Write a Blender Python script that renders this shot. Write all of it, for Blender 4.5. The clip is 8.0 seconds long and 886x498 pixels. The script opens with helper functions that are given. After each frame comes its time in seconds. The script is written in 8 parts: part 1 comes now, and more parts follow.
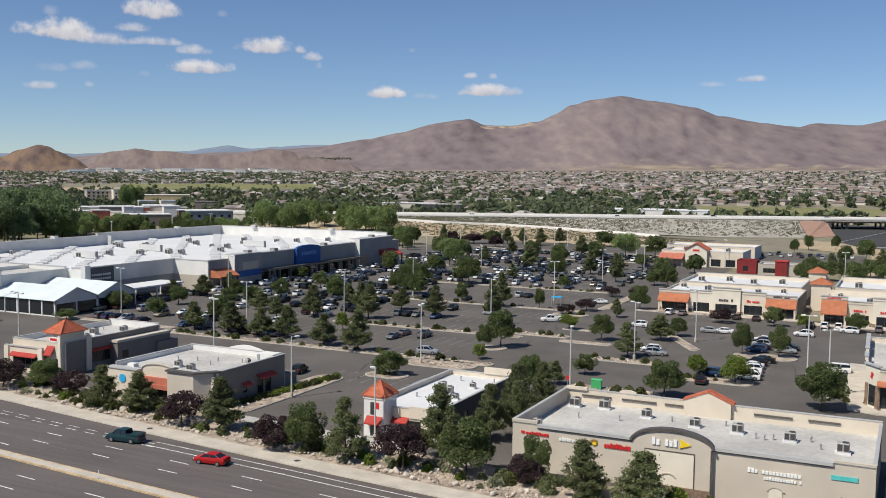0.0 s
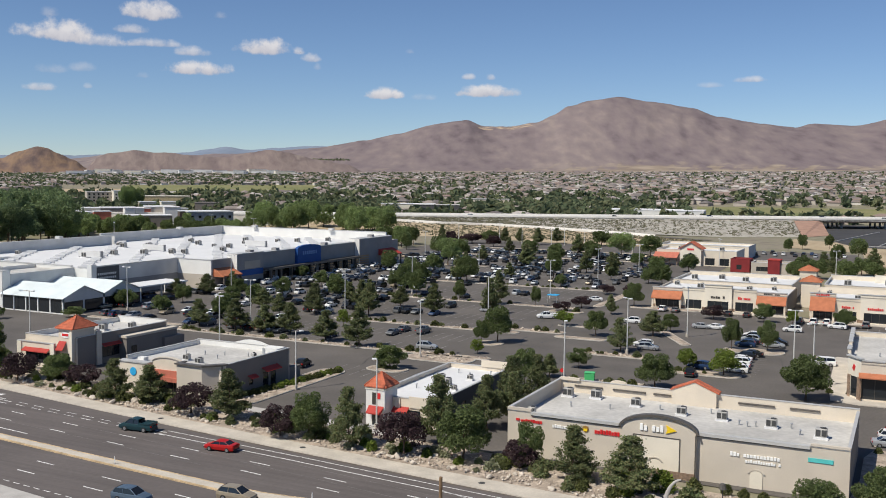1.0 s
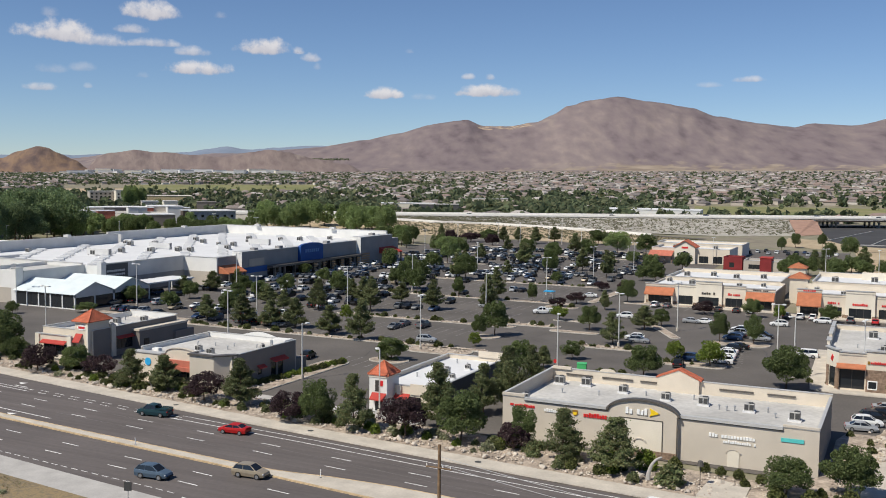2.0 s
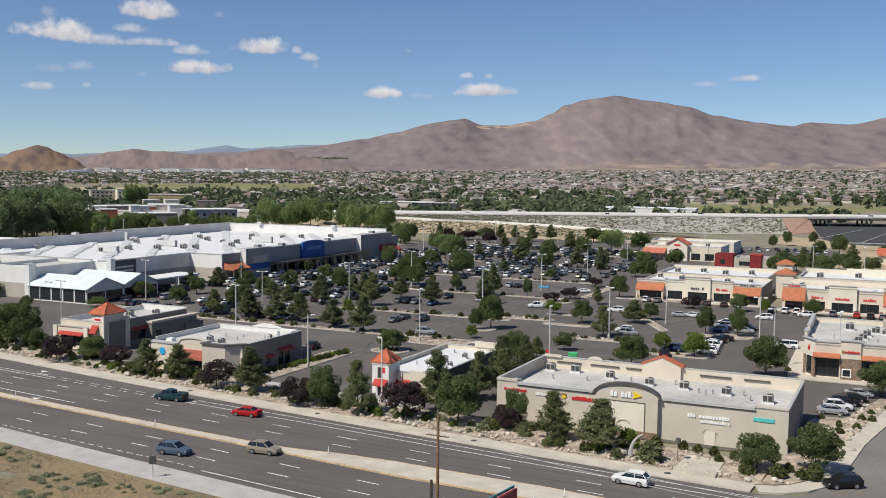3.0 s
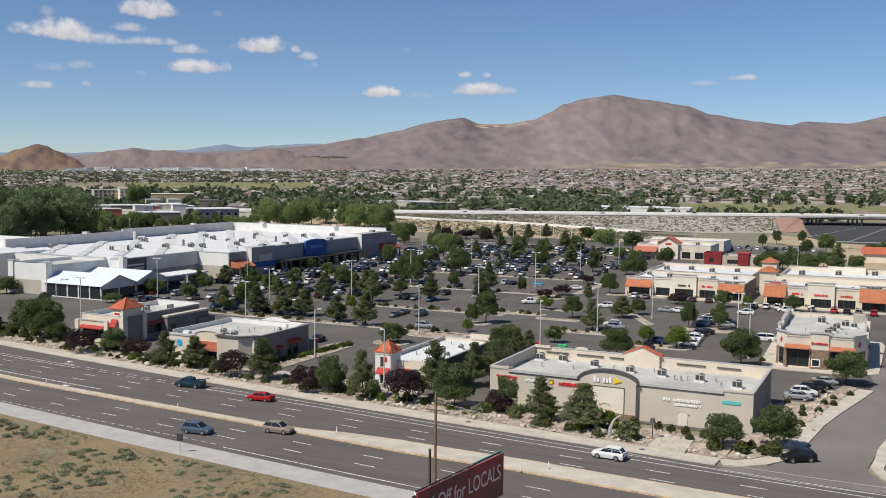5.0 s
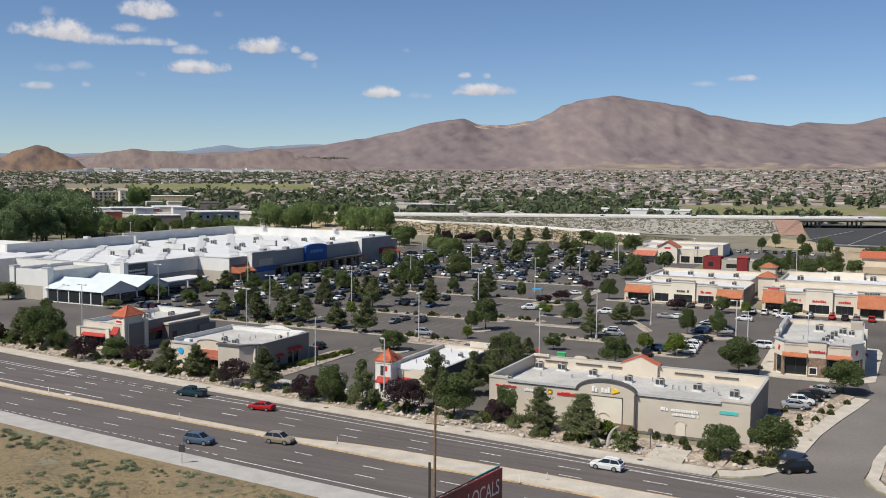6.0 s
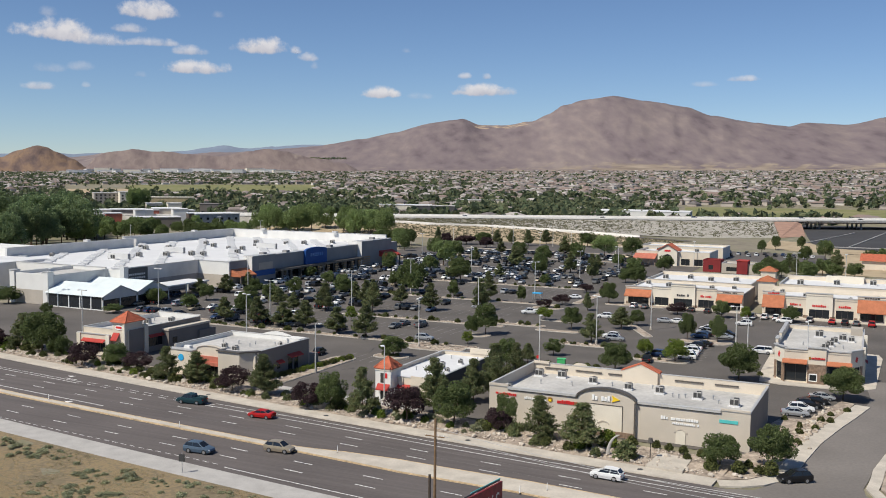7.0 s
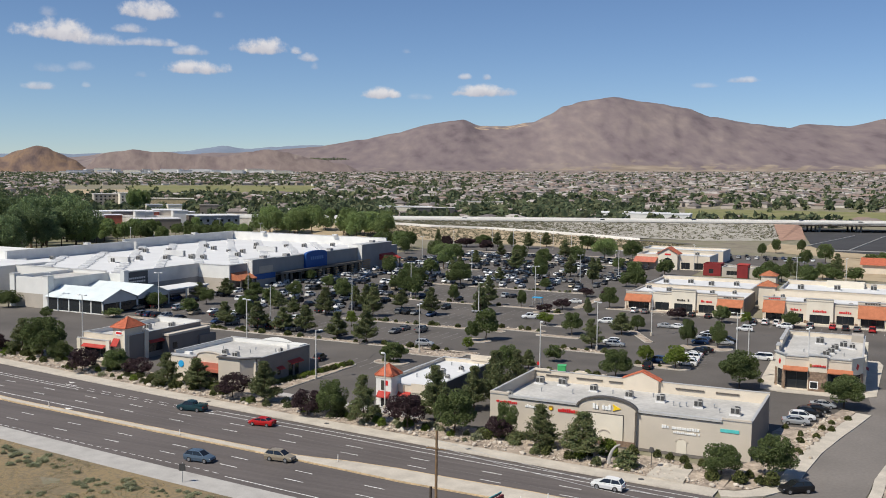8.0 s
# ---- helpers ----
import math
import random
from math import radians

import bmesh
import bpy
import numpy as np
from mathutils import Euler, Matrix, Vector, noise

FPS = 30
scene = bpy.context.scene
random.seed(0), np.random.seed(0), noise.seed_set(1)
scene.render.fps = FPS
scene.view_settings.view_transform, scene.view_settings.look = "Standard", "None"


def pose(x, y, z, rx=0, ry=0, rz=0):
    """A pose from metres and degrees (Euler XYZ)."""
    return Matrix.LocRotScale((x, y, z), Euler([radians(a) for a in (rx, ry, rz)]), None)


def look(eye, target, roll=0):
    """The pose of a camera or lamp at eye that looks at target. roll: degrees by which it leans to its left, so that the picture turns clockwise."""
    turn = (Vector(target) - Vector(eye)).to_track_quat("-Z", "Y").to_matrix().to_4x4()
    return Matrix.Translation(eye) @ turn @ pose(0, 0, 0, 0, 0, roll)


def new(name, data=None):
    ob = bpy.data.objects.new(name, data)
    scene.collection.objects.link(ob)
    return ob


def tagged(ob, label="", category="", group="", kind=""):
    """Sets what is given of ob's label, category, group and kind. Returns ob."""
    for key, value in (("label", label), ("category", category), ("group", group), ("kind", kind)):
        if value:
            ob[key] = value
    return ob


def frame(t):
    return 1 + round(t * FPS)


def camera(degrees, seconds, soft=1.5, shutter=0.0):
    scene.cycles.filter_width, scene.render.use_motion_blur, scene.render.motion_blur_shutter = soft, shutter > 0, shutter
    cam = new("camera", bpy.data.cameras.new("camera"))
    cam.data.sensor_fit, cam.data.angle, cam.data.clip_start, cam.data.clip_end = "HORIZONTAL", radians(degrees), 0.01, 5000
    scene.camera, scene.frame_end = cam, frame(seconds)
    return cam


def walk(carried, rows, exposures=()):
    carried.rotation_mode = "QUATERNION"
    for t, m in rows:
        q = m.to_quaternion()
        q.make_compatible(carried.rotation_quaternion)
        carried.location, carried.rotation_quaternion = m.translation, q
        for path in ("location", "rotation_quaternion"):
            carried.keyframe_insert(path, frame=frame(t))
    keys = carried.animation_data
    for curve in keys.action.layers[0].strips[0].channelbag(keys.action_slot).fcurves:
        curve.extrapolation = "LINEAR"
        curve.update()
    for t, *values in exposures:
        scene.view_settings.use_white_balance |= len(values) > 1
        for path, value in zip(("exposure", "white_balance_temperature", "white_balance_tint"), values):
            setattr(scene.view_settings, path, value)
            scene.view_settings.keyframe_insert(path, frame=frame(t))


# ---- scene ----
cam = camera(49.0, 8.0, soft=0.95)
PATH = [
    (0, (46.903, -119.286, 37.761), (46.035, -117.49, 37.608), 0.7),
    (0.5, (48.152, -121.946, 37.701), (47.285, -120.149, 37.549), 0.7),
    (1, (49.716, -125.054, 37.652), (48.851, -123.257, 37.501), 0.6),
    (1.5, (51.568, -128.749, 37.677), (50.703, -126.952, 37.526), 0.6),
    (3, (58.085, -142.203, 37.868), (57.224, -140.404, 37.714), 0.6),
    (3.5, (60.161, -146.482, 37.945), (59.301, -144.682, 37.791), 0.6),
    (4, (62.003, -150.216, 38.067), (61.145, -148.416, 37.911), 0.6),
    (4.5, (63.345, -152.934, 38.298), (62.487, -151.134, 38.141), 0.6),
    (6, (64.642, -155.463, 40.74), (63.784, -153.663, 40.584), 0.6),
    (6.5, (64.659, -155.564, 41.454), (63.801, -153.764, 41.297), 0.6),
    (7, (64.591, -155.401, 42.088), (63.733, -153.601, 41.932), 0.6),
    (7.5, (64.46, -155.32, 42.651), (63.601, -153.52, 42.496), 0.6),
    (8, (64.299, -155.27, 43.32), (63.441, -153.469, 43.165), 0.7),
]
walk(cam, [(t, look(eye, target, roll)) for t, eye, target, roll in PATH])

# ---- world, sun and exposure ----
SUN_FROM = Vector((-0.50, -0.87, 0.0)).normalized()      # the side the sun stands on
SUN_UP = radians(52)
world = bpy.data.worlds.new("sky")
scene.world = world
world.use_nodes = True
wn = world.node_tree
sky = wn.nodes.new("ShaderNodeTexSky")
sky.sky_type = "NISHITA"
sky.sun_disc = False
sky.sun_elevation = SUN_UP
sky.sun_rotation = math.atan2(SUN_FROM.x, SUN_FROM.y)
sky.altitude = 2200
sky.air_density = 1.0
sky.dust_density = 0.0
sky.ozone_density = 2.0
tint = wn.nodes.new("ShaderNodeMix")                       # clear, dry mountain air
tint.data_type, tint.blend_type = "RGBA", "MULTIPLY"
tint.inputs[0].default_value = 1.0
tint.inputs[7].default_value = (0.94, 1.05, 1.22, 1)
wn.links.new(sky.outputs[0], tint.inputs[6])
wn.links.new(tint.outputs[2], wn.nodes["Background"].inputs[0])
wn.nodes["Background"].inputs[1].default_value = 0.075

sun = new("sun", bpy.data.lights.new("sun", "SUN"))
sun.data.energy = 4.8
sun.data.angle = radians(0.53)
sun.data.color = (1.0, 0.945, 0.835)
sun.matrix_world = look(SUN_FROM * math.cos(SUN_UP) * 300 + Vector((0, 0, math.sin(SUN_UP) * 300)), (0, 0, 0))
scene.view_settings.exposure = 0.0

# ---- materials ----
def mat(name, color, rough=0.85, var=0.18, scale=0.6, fine=9.0, bump=0.15, metal=0.0, tint=None, rand=0.0, spec=0.35, coords="Object", bump_dist=0.02):
    """Procedural surface: colour varied at two scales, with fine relief."""
    m = bpy.data.materials.new(name)
    m.use_nodes = True
    nt = m.node_tree
    bs = nt.nodes["Principled BSDF"]
    tc = nt.nodes.new("ShaderNodeTexCoord")
    n1 = nt.nodes.new("ShaderNodeTexNoise")
    n1.inputs["Scale"].default_value = scale
    n1.inputs["Detail"].default_value = 5
    n2 = nt.nodes.new("ShaderNodeTexNoise")
    n2.inputs["Scale"].default_value = fine
    n2.inputs["Detail"].default_value = 4
    for n in (n1, n2):
        nt.links.new(tc.outputs[coords], n.inputs["Vector"])
    lo = [c * (1 - var) for c in color]
    hi = [min(1, c * (1 + var)) for c in color]
    if tint:
        lo = list(tint)
    ramp = nt.nodes.new("ShaderNodeValToRGB")
    ramp.color_ramp.elements[0].position, ramp.color_ramp.elements[1].position = 0.32, 0.68
    ramp.color_ramp.elements[0].color, ramp.color_ramp.elements[1].color = (*lo, 1), (*hi, 1)
    nt.links.new(n1.outputs["Fac"], ramp.inputs["Fac"])
    hsv = nt.nodes.new("ShaderNodeHueSaturation")
    nt.links.new(ramp.outputs["Color"], hsv.inputs["Color"])
    mr = nt.nodes.new("ShaderNodeMapRange")
    mr.inputs["From Min"].default_value, mr.inputs["From Max"].default_value = 0.25, 0.75
    mr.inputs["To Min"].default_value, mr.inputs["To Max"].default_value = 1 - var * 0.8, 1 + var * 0.8
    nt.links.new(n2.outputs["Fac"], mr.inputs["Value"])
    val = mr.outputs["Result"]
    if rand:
        oi = nt.nodes.new("ShaderNodeObjectInfo")
        r2 = nt.nodes.new("ShaderNodeMapRange")
        r2.inputs["To Min"].default_value, r2.inputs["To Max"].default_value = 1 - rand, 1 + rand
        nt.links.new(oi.outputs["Random"], r2.inputs["Value"])
        mu = nt.nodes.new("ShaderNodeMath")
        mu.operation = "MULTIPLY"
        nt.links.new(val, mu.inputs[0])
        nt.links.new(r2.outputs["Result"], mu.inputs[1])
        val = mu.outputs[0]
    nt.links.new(val, hsv.inputs["Value"])
    nt.links.new(hsv.outputs["Color"], bs.inputs["Base Color"])
    bs.inputs["Roughness"].default_value = rough
    bs.inputs["Metallic"].default_value = metal
    bs.inputs["Specular IOR Level"].default_value = spec
    if bump:
        bp = nt.nodes.new("ShaderNodeBump")
        bp.inputs["Strength"].default_value = bump
        bp.inputs["Distance"].default_value = bump_dist
        nt.links.new(n2.outputs["Fac"], bp.inputs["Height"])
        nt.links.new(bp.outputs["Normal"], bs.inputs["Normal"])
    return m


def island_mat(name, colors, rough=0.9, var=0.2, transl=0.0):
    """A colour picked at random for each loose piece of a mesh."""
    m = bpy.data.materials.new(name)
    m.use_nodes = True
    nt = m.node_tree
    bs = nt.nodes["Principled BSDF"]
    geo = nt.nodes.new("ShaderNodeNewGeometry")
    ramp = nt.nodes.new("ShaderNodeValToRGB")
    ramp.color_ramp.interpolation = "LINEAR" if transl else "CONSTANT"
    els = ramp.color_ramp.elements
    while len(els) < len(colors):
        els.new(0.5)
    for i, c in enumerate(colors):
        els[i].position = i / len(colors)
        els[i].color = (*c, 1)
    nt.links.new(geo.outputs["Random Per Island"], ramp.inputs["Fac"])
    tc = nt.nodes.new("ShaderNodeTexCoord")
    n2 = nt.nodes.new("ShaderNodeTexNoise")
    n2.inputs["Scale"].default_value = 0.8
    nt.links.new(tc.outputs["Object"], n2.inputs["Vector"])
    mr = nt.nodes.new("ShaderNodeMapRange")
    mr.inputs["To Min"].default_value, mr.inputs["To Max"].default_value = 1 - var, 1 + var
    nt.links.new(n2.outputs["Fac"], mr.inputs["Value"])
    oi = nt.nodes.new("ShaderNodeObjectInfo")
    r2 = nt.nodes.new("ShaderNodeMapRange")
    r2.inputs["To Min"].default_value, r2.inputs["To Max"].default_value = 0.82, 1.18
    nt.links.new(oi.outputs["Random"], r2.inputs["Value"])
    mu = nt.nodes.new("ShaderNodeMath")
    mu.operation = "MULTIPLY"
    nt.links.new(mr.outputs["Result"], mu.inputs[0])
    nt.links.new(r2.outputs["Result"], mu.inputs[1])
    hsv = nt.nodes.new("ShaderNodeHueSaturation")
    nt.links.new(ramp.outputs["Color"], hsv.inputs["Color"])
    nt.links.new(mu.outputs[0], hsv.inputs["Value"])
    nt.links.new(hsv.outputs["Color"], bs.inputs["Base Color"])
    bs.inputs["Roughness"].default_value = rough
    bs.inputs["Specular IOR Level"].default_value = 0.2
    if transl:
        tr = nt.nodes.new("ShaderNodeBsdfTranslucent")
        nt.links.new(hsv.outputs["Color"], tr.inputs["Color"])
        mix = nt.nodes.new("ShaderNodeMixShader")
        mix.inputs["Fac"].default_value = transl
        nt.links.new(bs.outputs[0], mix.inputs[1])
        nt.links.new(tr.outputs[0], mix.inputs[2])
        nt.links.new(mix.outputs[0], nt.nodes["Material Output"].inputs["Surface"])
    return m


def ground_mat(name, stops, s1, s2, bump=0.3, depth=0.15, sight_stretch=None):
    """Ground of several colours, mixed by large and small noise."""
    m = bpy.data.materials.new(name)
    m.use_nodes = True
    nt = m.node_tree
    bs = nt.nodes["Principled BSDF"]
    tc = nt.nodes.new("ShaderNodeTexCoord")
    a = nt.nodes.new("ShaderNodeTexNoise")
    b = nt.nodes.new("ShaderNodeTexNoise")
    a.inputs["Scale"].default_value, b.inputs["Scale"].default_value = s1, s2
    a.inputs["Detail"].default_value = b.inputs["Detail"].default_value = 6
    src = tc.outputs["Object"]
    if sight_stretch:                                   # noise stretched along the line of sight, to look even from the camera
        turn = nt.nodes.new("ShaderNodeMapping")
        turn.vector_type = "TEXTURE"
        turn.inputs["Rotation"].default_value = (0, 0, radians(sight_stretch[0]))
        turn.inputs["Scale"].default_value = (1.0, sight_stretch[1], 1.0)
        nt.links.new(src, turn.inputs["Vector"])
        src = turn.outputs["Vector"]
    for n in (a, b):
        nt.links.new(src, n.inputs["Vector"])
    mx = nt.nodes.new("ShaderNodeMix")
    mx.inputs["Factor"].default_value = 0.5
    nt.links.new(a.outputs["Fac"], mx.inputs["A"])
    nt.links.new(b.outputs["Fac"], mx.inputs["B"])
    ramp = nt.nodes.new("ShaderNodeValToRGB")
    els = ramp.color_ramp.elements
    while len(els) < len(stops):
        els.new(0.5)
    for i, c in enumerate(stops):
        els[i].position = 0.34 + 0.32 * i / (len(stops) - 1)
        els[i].color = (*c, 1)
    nt.links.new(mx.outputs["Result"], ramp.inputs["Fac"])
    nt.links.new(ramp.outputs["Color"], bs.inputs["Base Color"])
    bs.inputs["Roughness"].default_value = 0.95
    bs.inputs["Specular IOR Level"].default_value = 0.15
    bp = nt.nodes.new("ShaderNodeBump")
    bp.inputs["Strength"].default_value = bump
    bp.inputs["Distance"].default_value = depth
    nt.links.new(b.outputs["Fac"], bp.inputs["Height"])
    nt.links.new(bp.outputs["Normal"], bs.inputs["Normal"])
    return m


def plain(name, color, rough=0.5, metal=0.0, spec=0.5, coat=0.0):
    m = mat(name, color, rough, 0.05, 1.5, 14, 0.0, metal, spec=spec)
    m.node_tree.nodes["Principled BSDF"].inputs["Coat Weight"].default_value = coat
    return m


ASPHALT = mat("asphalt", (0.114, 0.102, 0.092), 0.9, 0.17, 0.07, 2.2, 0.25)
ROAD = mat("road_asphalt", (0.120, 0.104, 0.098), 0.88, 0.10, 0.05, 1.6, 0.2)
def streaked(m, amount):
    """Adds long wheel tracks along x to a road surface."""
    nt = m.node_tree
    bs = nt.nodes["Principled BSDF"]
    src = bs.inputs["Base Color"].links[0].from_socket
    tc = nt.nodes.new("ShaderNodeTexCoord")
    mp = nt.nodes.new("ShaderNodeMapping")
    mp.inputs["Rotation"].default_value = (0, 0, radians(5.5))
    mp.inputs["Scale"].default_value = (0.012, 0.75, 1.0)
    ns = nt.nodes.new("ShaderNodeTexNoise")
    ns.inputs["Scale"].default_value = 1.0
    ns.inputs["Detail"].default_value = 5
    mr = nt.nodes.new("ShaderNodeMapRange")
    mr.inputs["From Min"].default_value, mr.inputs["From Max"].default_value = 0.3, 0.7
    mr.inputs["To Min"].default_value, mr.inputs["To Max"].default_value = 1 - amount, 1 + amount
    hs = nt.nodes.new("ShaderNodeHueSaturation")
    nt.links.new(tc.outputs["Object"], mp.inputs["Vector"])
    nt.links.new(mp.outputs["Vector"], ns.inputs["Vector"])
    nt.links.new(ns.outputs["Fac"], mr.inputs["Value"])
    nt.links.new(mr.outputs["Result"], hs.inputs["Value"])
    nt.links.new(src, hs.inputs["Color"])
    nt.links.new(hs.outputs["Color"], bs.inputs["Base Color"])


streaked(ROAD, 0.13)
CONCRETE = mat("concrete", (0.50, 0.45, 0.38), 0.9, 0.12, 0.35, 4, 0.2)
PALE_CONC = mat("pale_concrete", (0.41, 0.39, 0.365), 0.9, 0.10, 0.4, 5, 0.2)
KERB = mat("kerb_concrete", (0.46, 0.43, 0.38), 0.9, 0.15, 0.5, 4, 0.2)
YELLOW_KERB = mat("yellow_kerb", (0.50, 0.37, 0.22), 0.85, 0.25, 0.5, 4, 0.15)
GRAVEL = mat("landscape_gravel", (0.36, 0.295, 0.235), 0.95, 0.35, 0.5, 2.5, 0.6, bump_dist=0.1)
PAINT = mat("road_paint", (0.72, 0.71, 0.68), 0.7, 0.18, 0.8, 6, 0.05)
FAINT = mat("worn_road_paint", (0.155, 0.143, 0.137), 0.8, 0.3, 0.5, 5, 0.05)
WORN = mat("worn_stall_paint", (0.27, 0.26, 0.25), 0.85, 0.35, 0.4, 3, 0.05)
DIRT = ground_mat("dry_dirt", [(0.135, 0.103, 0.072), (0.185, 0.152, 0.095), (0.205, 0.163, 0.108), (0.275, 0.205, 0.115), (0.175, 0.152, 0.098), (0.220, 0.195, 0.130)], 0.075, 1.3)
DESERT = ground_mat("desert_ground", [(0.17, 0.15, 0.115), (0.25, 0.22, 0.17), (0.20, 0.19, 0.12), (0.33, 0.29, 0.23)], 0.012, 0.09)
SLOPE = ground_mat("embankment_soil", [(0.232, 0.213, 0.183), (0.342, 0.317, 0.275), (0.415, 0.390, 0.342), (0.293, 0.275, 0.220)], 0.03, 0.22)
TAN_BANK = ground_mat("tan_bank_soil", [(0.308, 0.239, 0.154), (0.410, 0.325, 0.217), (0.456, 0.370, 0.251)], 0.03, 0.2)
RED_BANK = mat("red_paved_slope", (0.36, 0.22, 0.16), 0.9, 0.15, 0.2, 2, 0.2)
FIELD = ground_mat("irrigated_grass", [(0.14, 0.155, 0.065), (0.20, 0.20, 0.09), (0.25, 0.225, 0.115)], 0.01, 0.08, 0.1)
# brown rock colours with the mauve of distance haze mixed in
ROCK = ground_mat("hazy_mountain_rock", [(0.118, 0.092, 0.100), (0.172, 0.138, 0.143), (0.210, 0.170, 0.165), (0.262, 0.214, 0.194)], 0.0030, 0.020, 0.8, 7.0, (26, 3.2))


def bared(m, name, stops, scale, edge):
    """Bare soil or rock of its own colour where the mesh's named weight, roughened by noise, is high."""
    nt = m.node_tree
    bs = nt.nodes["Principled BSDF"]
    src = bs.inputs["Base Color"].links[0].from_socket
    at = nt.nodes.new("ShaderNodeAttribute")
    at.attribute_name = name
    tc = nt.nodes.new("ShaderNodeTexCoord")
    ns = nt.nodes.new("ShaderNodeTexNoise")
    ns.inputs["Scale"].default_value = scale
    ns.inputs["Detail"].default_value = 7
    nt.links.new(tc.outputs["Object"], ns.inputs["Vector"])
    ad = nt.nodes.new("ShaderNodeMath")
    nt.links.new(at.outputs["Fac"], ad.inputs[0])
    nt.links.new(ns.outputs["Fac"], ad.inputs[1])
    mr = nt.nodes.new("ShaderNodeMapRange")
    mr.inputs["From Min"].default_value, mr.inputs["From Max"].default_value = edge, edge + 0.25
    nt.links.new(ad.outputs[0], mr.inputs["Value"])
    ramp = nt.nodes.new("ShaderNodeValToRGB")
    ramp.color_ramp.elements[0].position, ramp.color_ramp.elements[1].position = 0.35, 0.65
    ramp.color_ramp.elements[0].color, ramp.color_ramp.elements[1].color = (*stops[0], 1), (*stops[1], 1)
    nt.links.new(ns.outputs["Fac"], ramp.inputs["Fac"])
    mx = nt.nodes.new("ShaderNodeMix")
    mx.data_type = "RGBA"
    nt.links.new(mr.outputs["Result"], mx.inputs[0])
    nt.links.new(src, mx.inputs[6])
    nt.links.new(ramp.outputs["Color"], mx.inputs[7])
    nt.links.new(mx.outputs[2], bs.inputs["Base Color"])


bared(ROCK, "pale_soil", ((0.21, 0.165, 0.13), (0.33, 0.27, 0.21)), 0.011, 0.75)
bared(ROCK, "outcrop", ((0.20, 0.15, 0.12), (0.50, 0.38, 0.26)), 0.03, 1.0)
# blue of the distance haze is painted into this range's colour
HAZE_BLUE_ROCK = ground_mat("haze_blue_range_rock", [(0.17, 0.21, 0.28), (0.21, 0.25, 0.315)], 0.002, 0.01, 0.3)
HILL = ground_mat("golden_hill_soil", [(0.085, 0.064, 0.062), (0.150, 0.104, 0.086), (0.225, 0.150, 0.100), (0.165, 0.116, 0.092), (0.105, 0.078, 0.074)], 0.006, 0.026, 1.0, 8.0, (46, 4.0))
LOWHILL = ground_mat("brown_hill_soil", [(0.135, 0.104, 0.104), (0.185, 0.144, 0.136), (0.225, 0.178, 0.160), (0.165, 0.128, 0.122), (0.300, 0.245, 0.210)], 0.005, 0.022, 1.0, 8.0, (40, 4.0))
CREAM = mat("cream_stucco", (0.66, 0.58, 0.47), 0.92, 0.06, 0.25, 8, 0.15)
STUCCO = mat("warm_grey_stucco", (0.55, 0.49, 0.41), 0.92, 0.06, 0.25, 8, 0.15)
# taupe paint darkened so that it carries the shade of right-hand walls
SHADED_TAUPE = mat("shaded_taupe_stucco", (0.20, 0.178, 0.160), 0.92, 0.07, 0.25, 8, 0.15)
LTAUPE = mat("light_taupe_stucco", (0.43, 0.385, 0.33), 0.92, 0.07, 0.25, 8, 0.15)
WHITE = mat("white_stucco", (0.70, 0.69, 0.66), 0.9, 0.05, 0.2, 7, 0.1)
OFFWHITE = mat("pale_cream_panel", (0.72, 0.66, 0.55), 0.9, 0.05, 0.3, 8, 0.1)
GREYWALL = mat("grey_block_wall", (0.56, 0.555, 0.545), 0.9, 0.08, 0.2, 5, 0.2)
MIDGREY = mat("mid_grey_wall", (0.28, 0.275, 0.272), 0.9, 0.08, 0.2, 5, 0.2)
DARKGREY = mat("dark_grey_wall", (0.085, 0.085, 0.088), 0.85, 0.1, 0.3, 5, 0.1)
ROOFWHITE = mat("white_roof_membrane", (0.66, 0.66, 0.66), 0.7, 0.05, 0.08, 1.2, 0.08)
ROOFGREY = mat("grey_roof_membrane", (0.48, 0.465, 0.44), 0.85, 0.16, 0.15, 1.5, 0.12)
COPING = mat("metal_coping", (0.55, 0.54, 0.52), 0.5, 0.06, 0.5, 6, 0.05, 0.3)
BRONZE = mat("bronze_metal_trim", (0.14, 0.125, 0.11), 0.5, 0.1, 0.5, 6, 0.05, 0.4)
STONE = mat("brown_ledge_stone", (0.25, 0.175, 0.125), 0.9, 0.35, 1.2, 3.0, 0.7, bump_dist=0.05)
REDTILE = mat("red_clay_tile", (0.46, 0.125, 0.065), 0.85, 0.2, 1.2, 5, 0.7, bump_dist=0.06)
ORANGE = mat("orange_awning", (0.42, 0.150, 0.075), 0.85, 0.12, 0.8, 4, 0.2)
REDAWN = mat("red_awning", (0.40, 0.048, 0.038), 0.8, 0.1, 0.8, 4, 0.15)
BRICKRED = mat("brick_red_panel", (0.46, 0.15, 0.10), 0.85, 0.12, 0.8, 6, 0.3)
REDWALL = mat("deep_red_wall", (0.21, 0.026, 0.028), 0.85, 0.12, 0.4, 5, 0.15)
SIGNRED = plain("red_sign_face", (0.62, 0.03, 0.03), 0.4)
SIGNWHITE = plain("white_sign_face", (0.85, 0.85, 0.83), 0.4)
SIGNYELLOW = plain("yellow_sign_face", (0.85, 0.58, 0.02), 0.4)
SIGNBLUE = plain("blue_sign_face", (0.03, 0.38, 0.72), 0.4)
SIGNBROWN = plain("brown_sign_face", (0.30, 0.16, 0.03), 0.4)
SIGNDARK = plain("dark_sign_face", (0.05, 0.045, 0.04), 0.5)
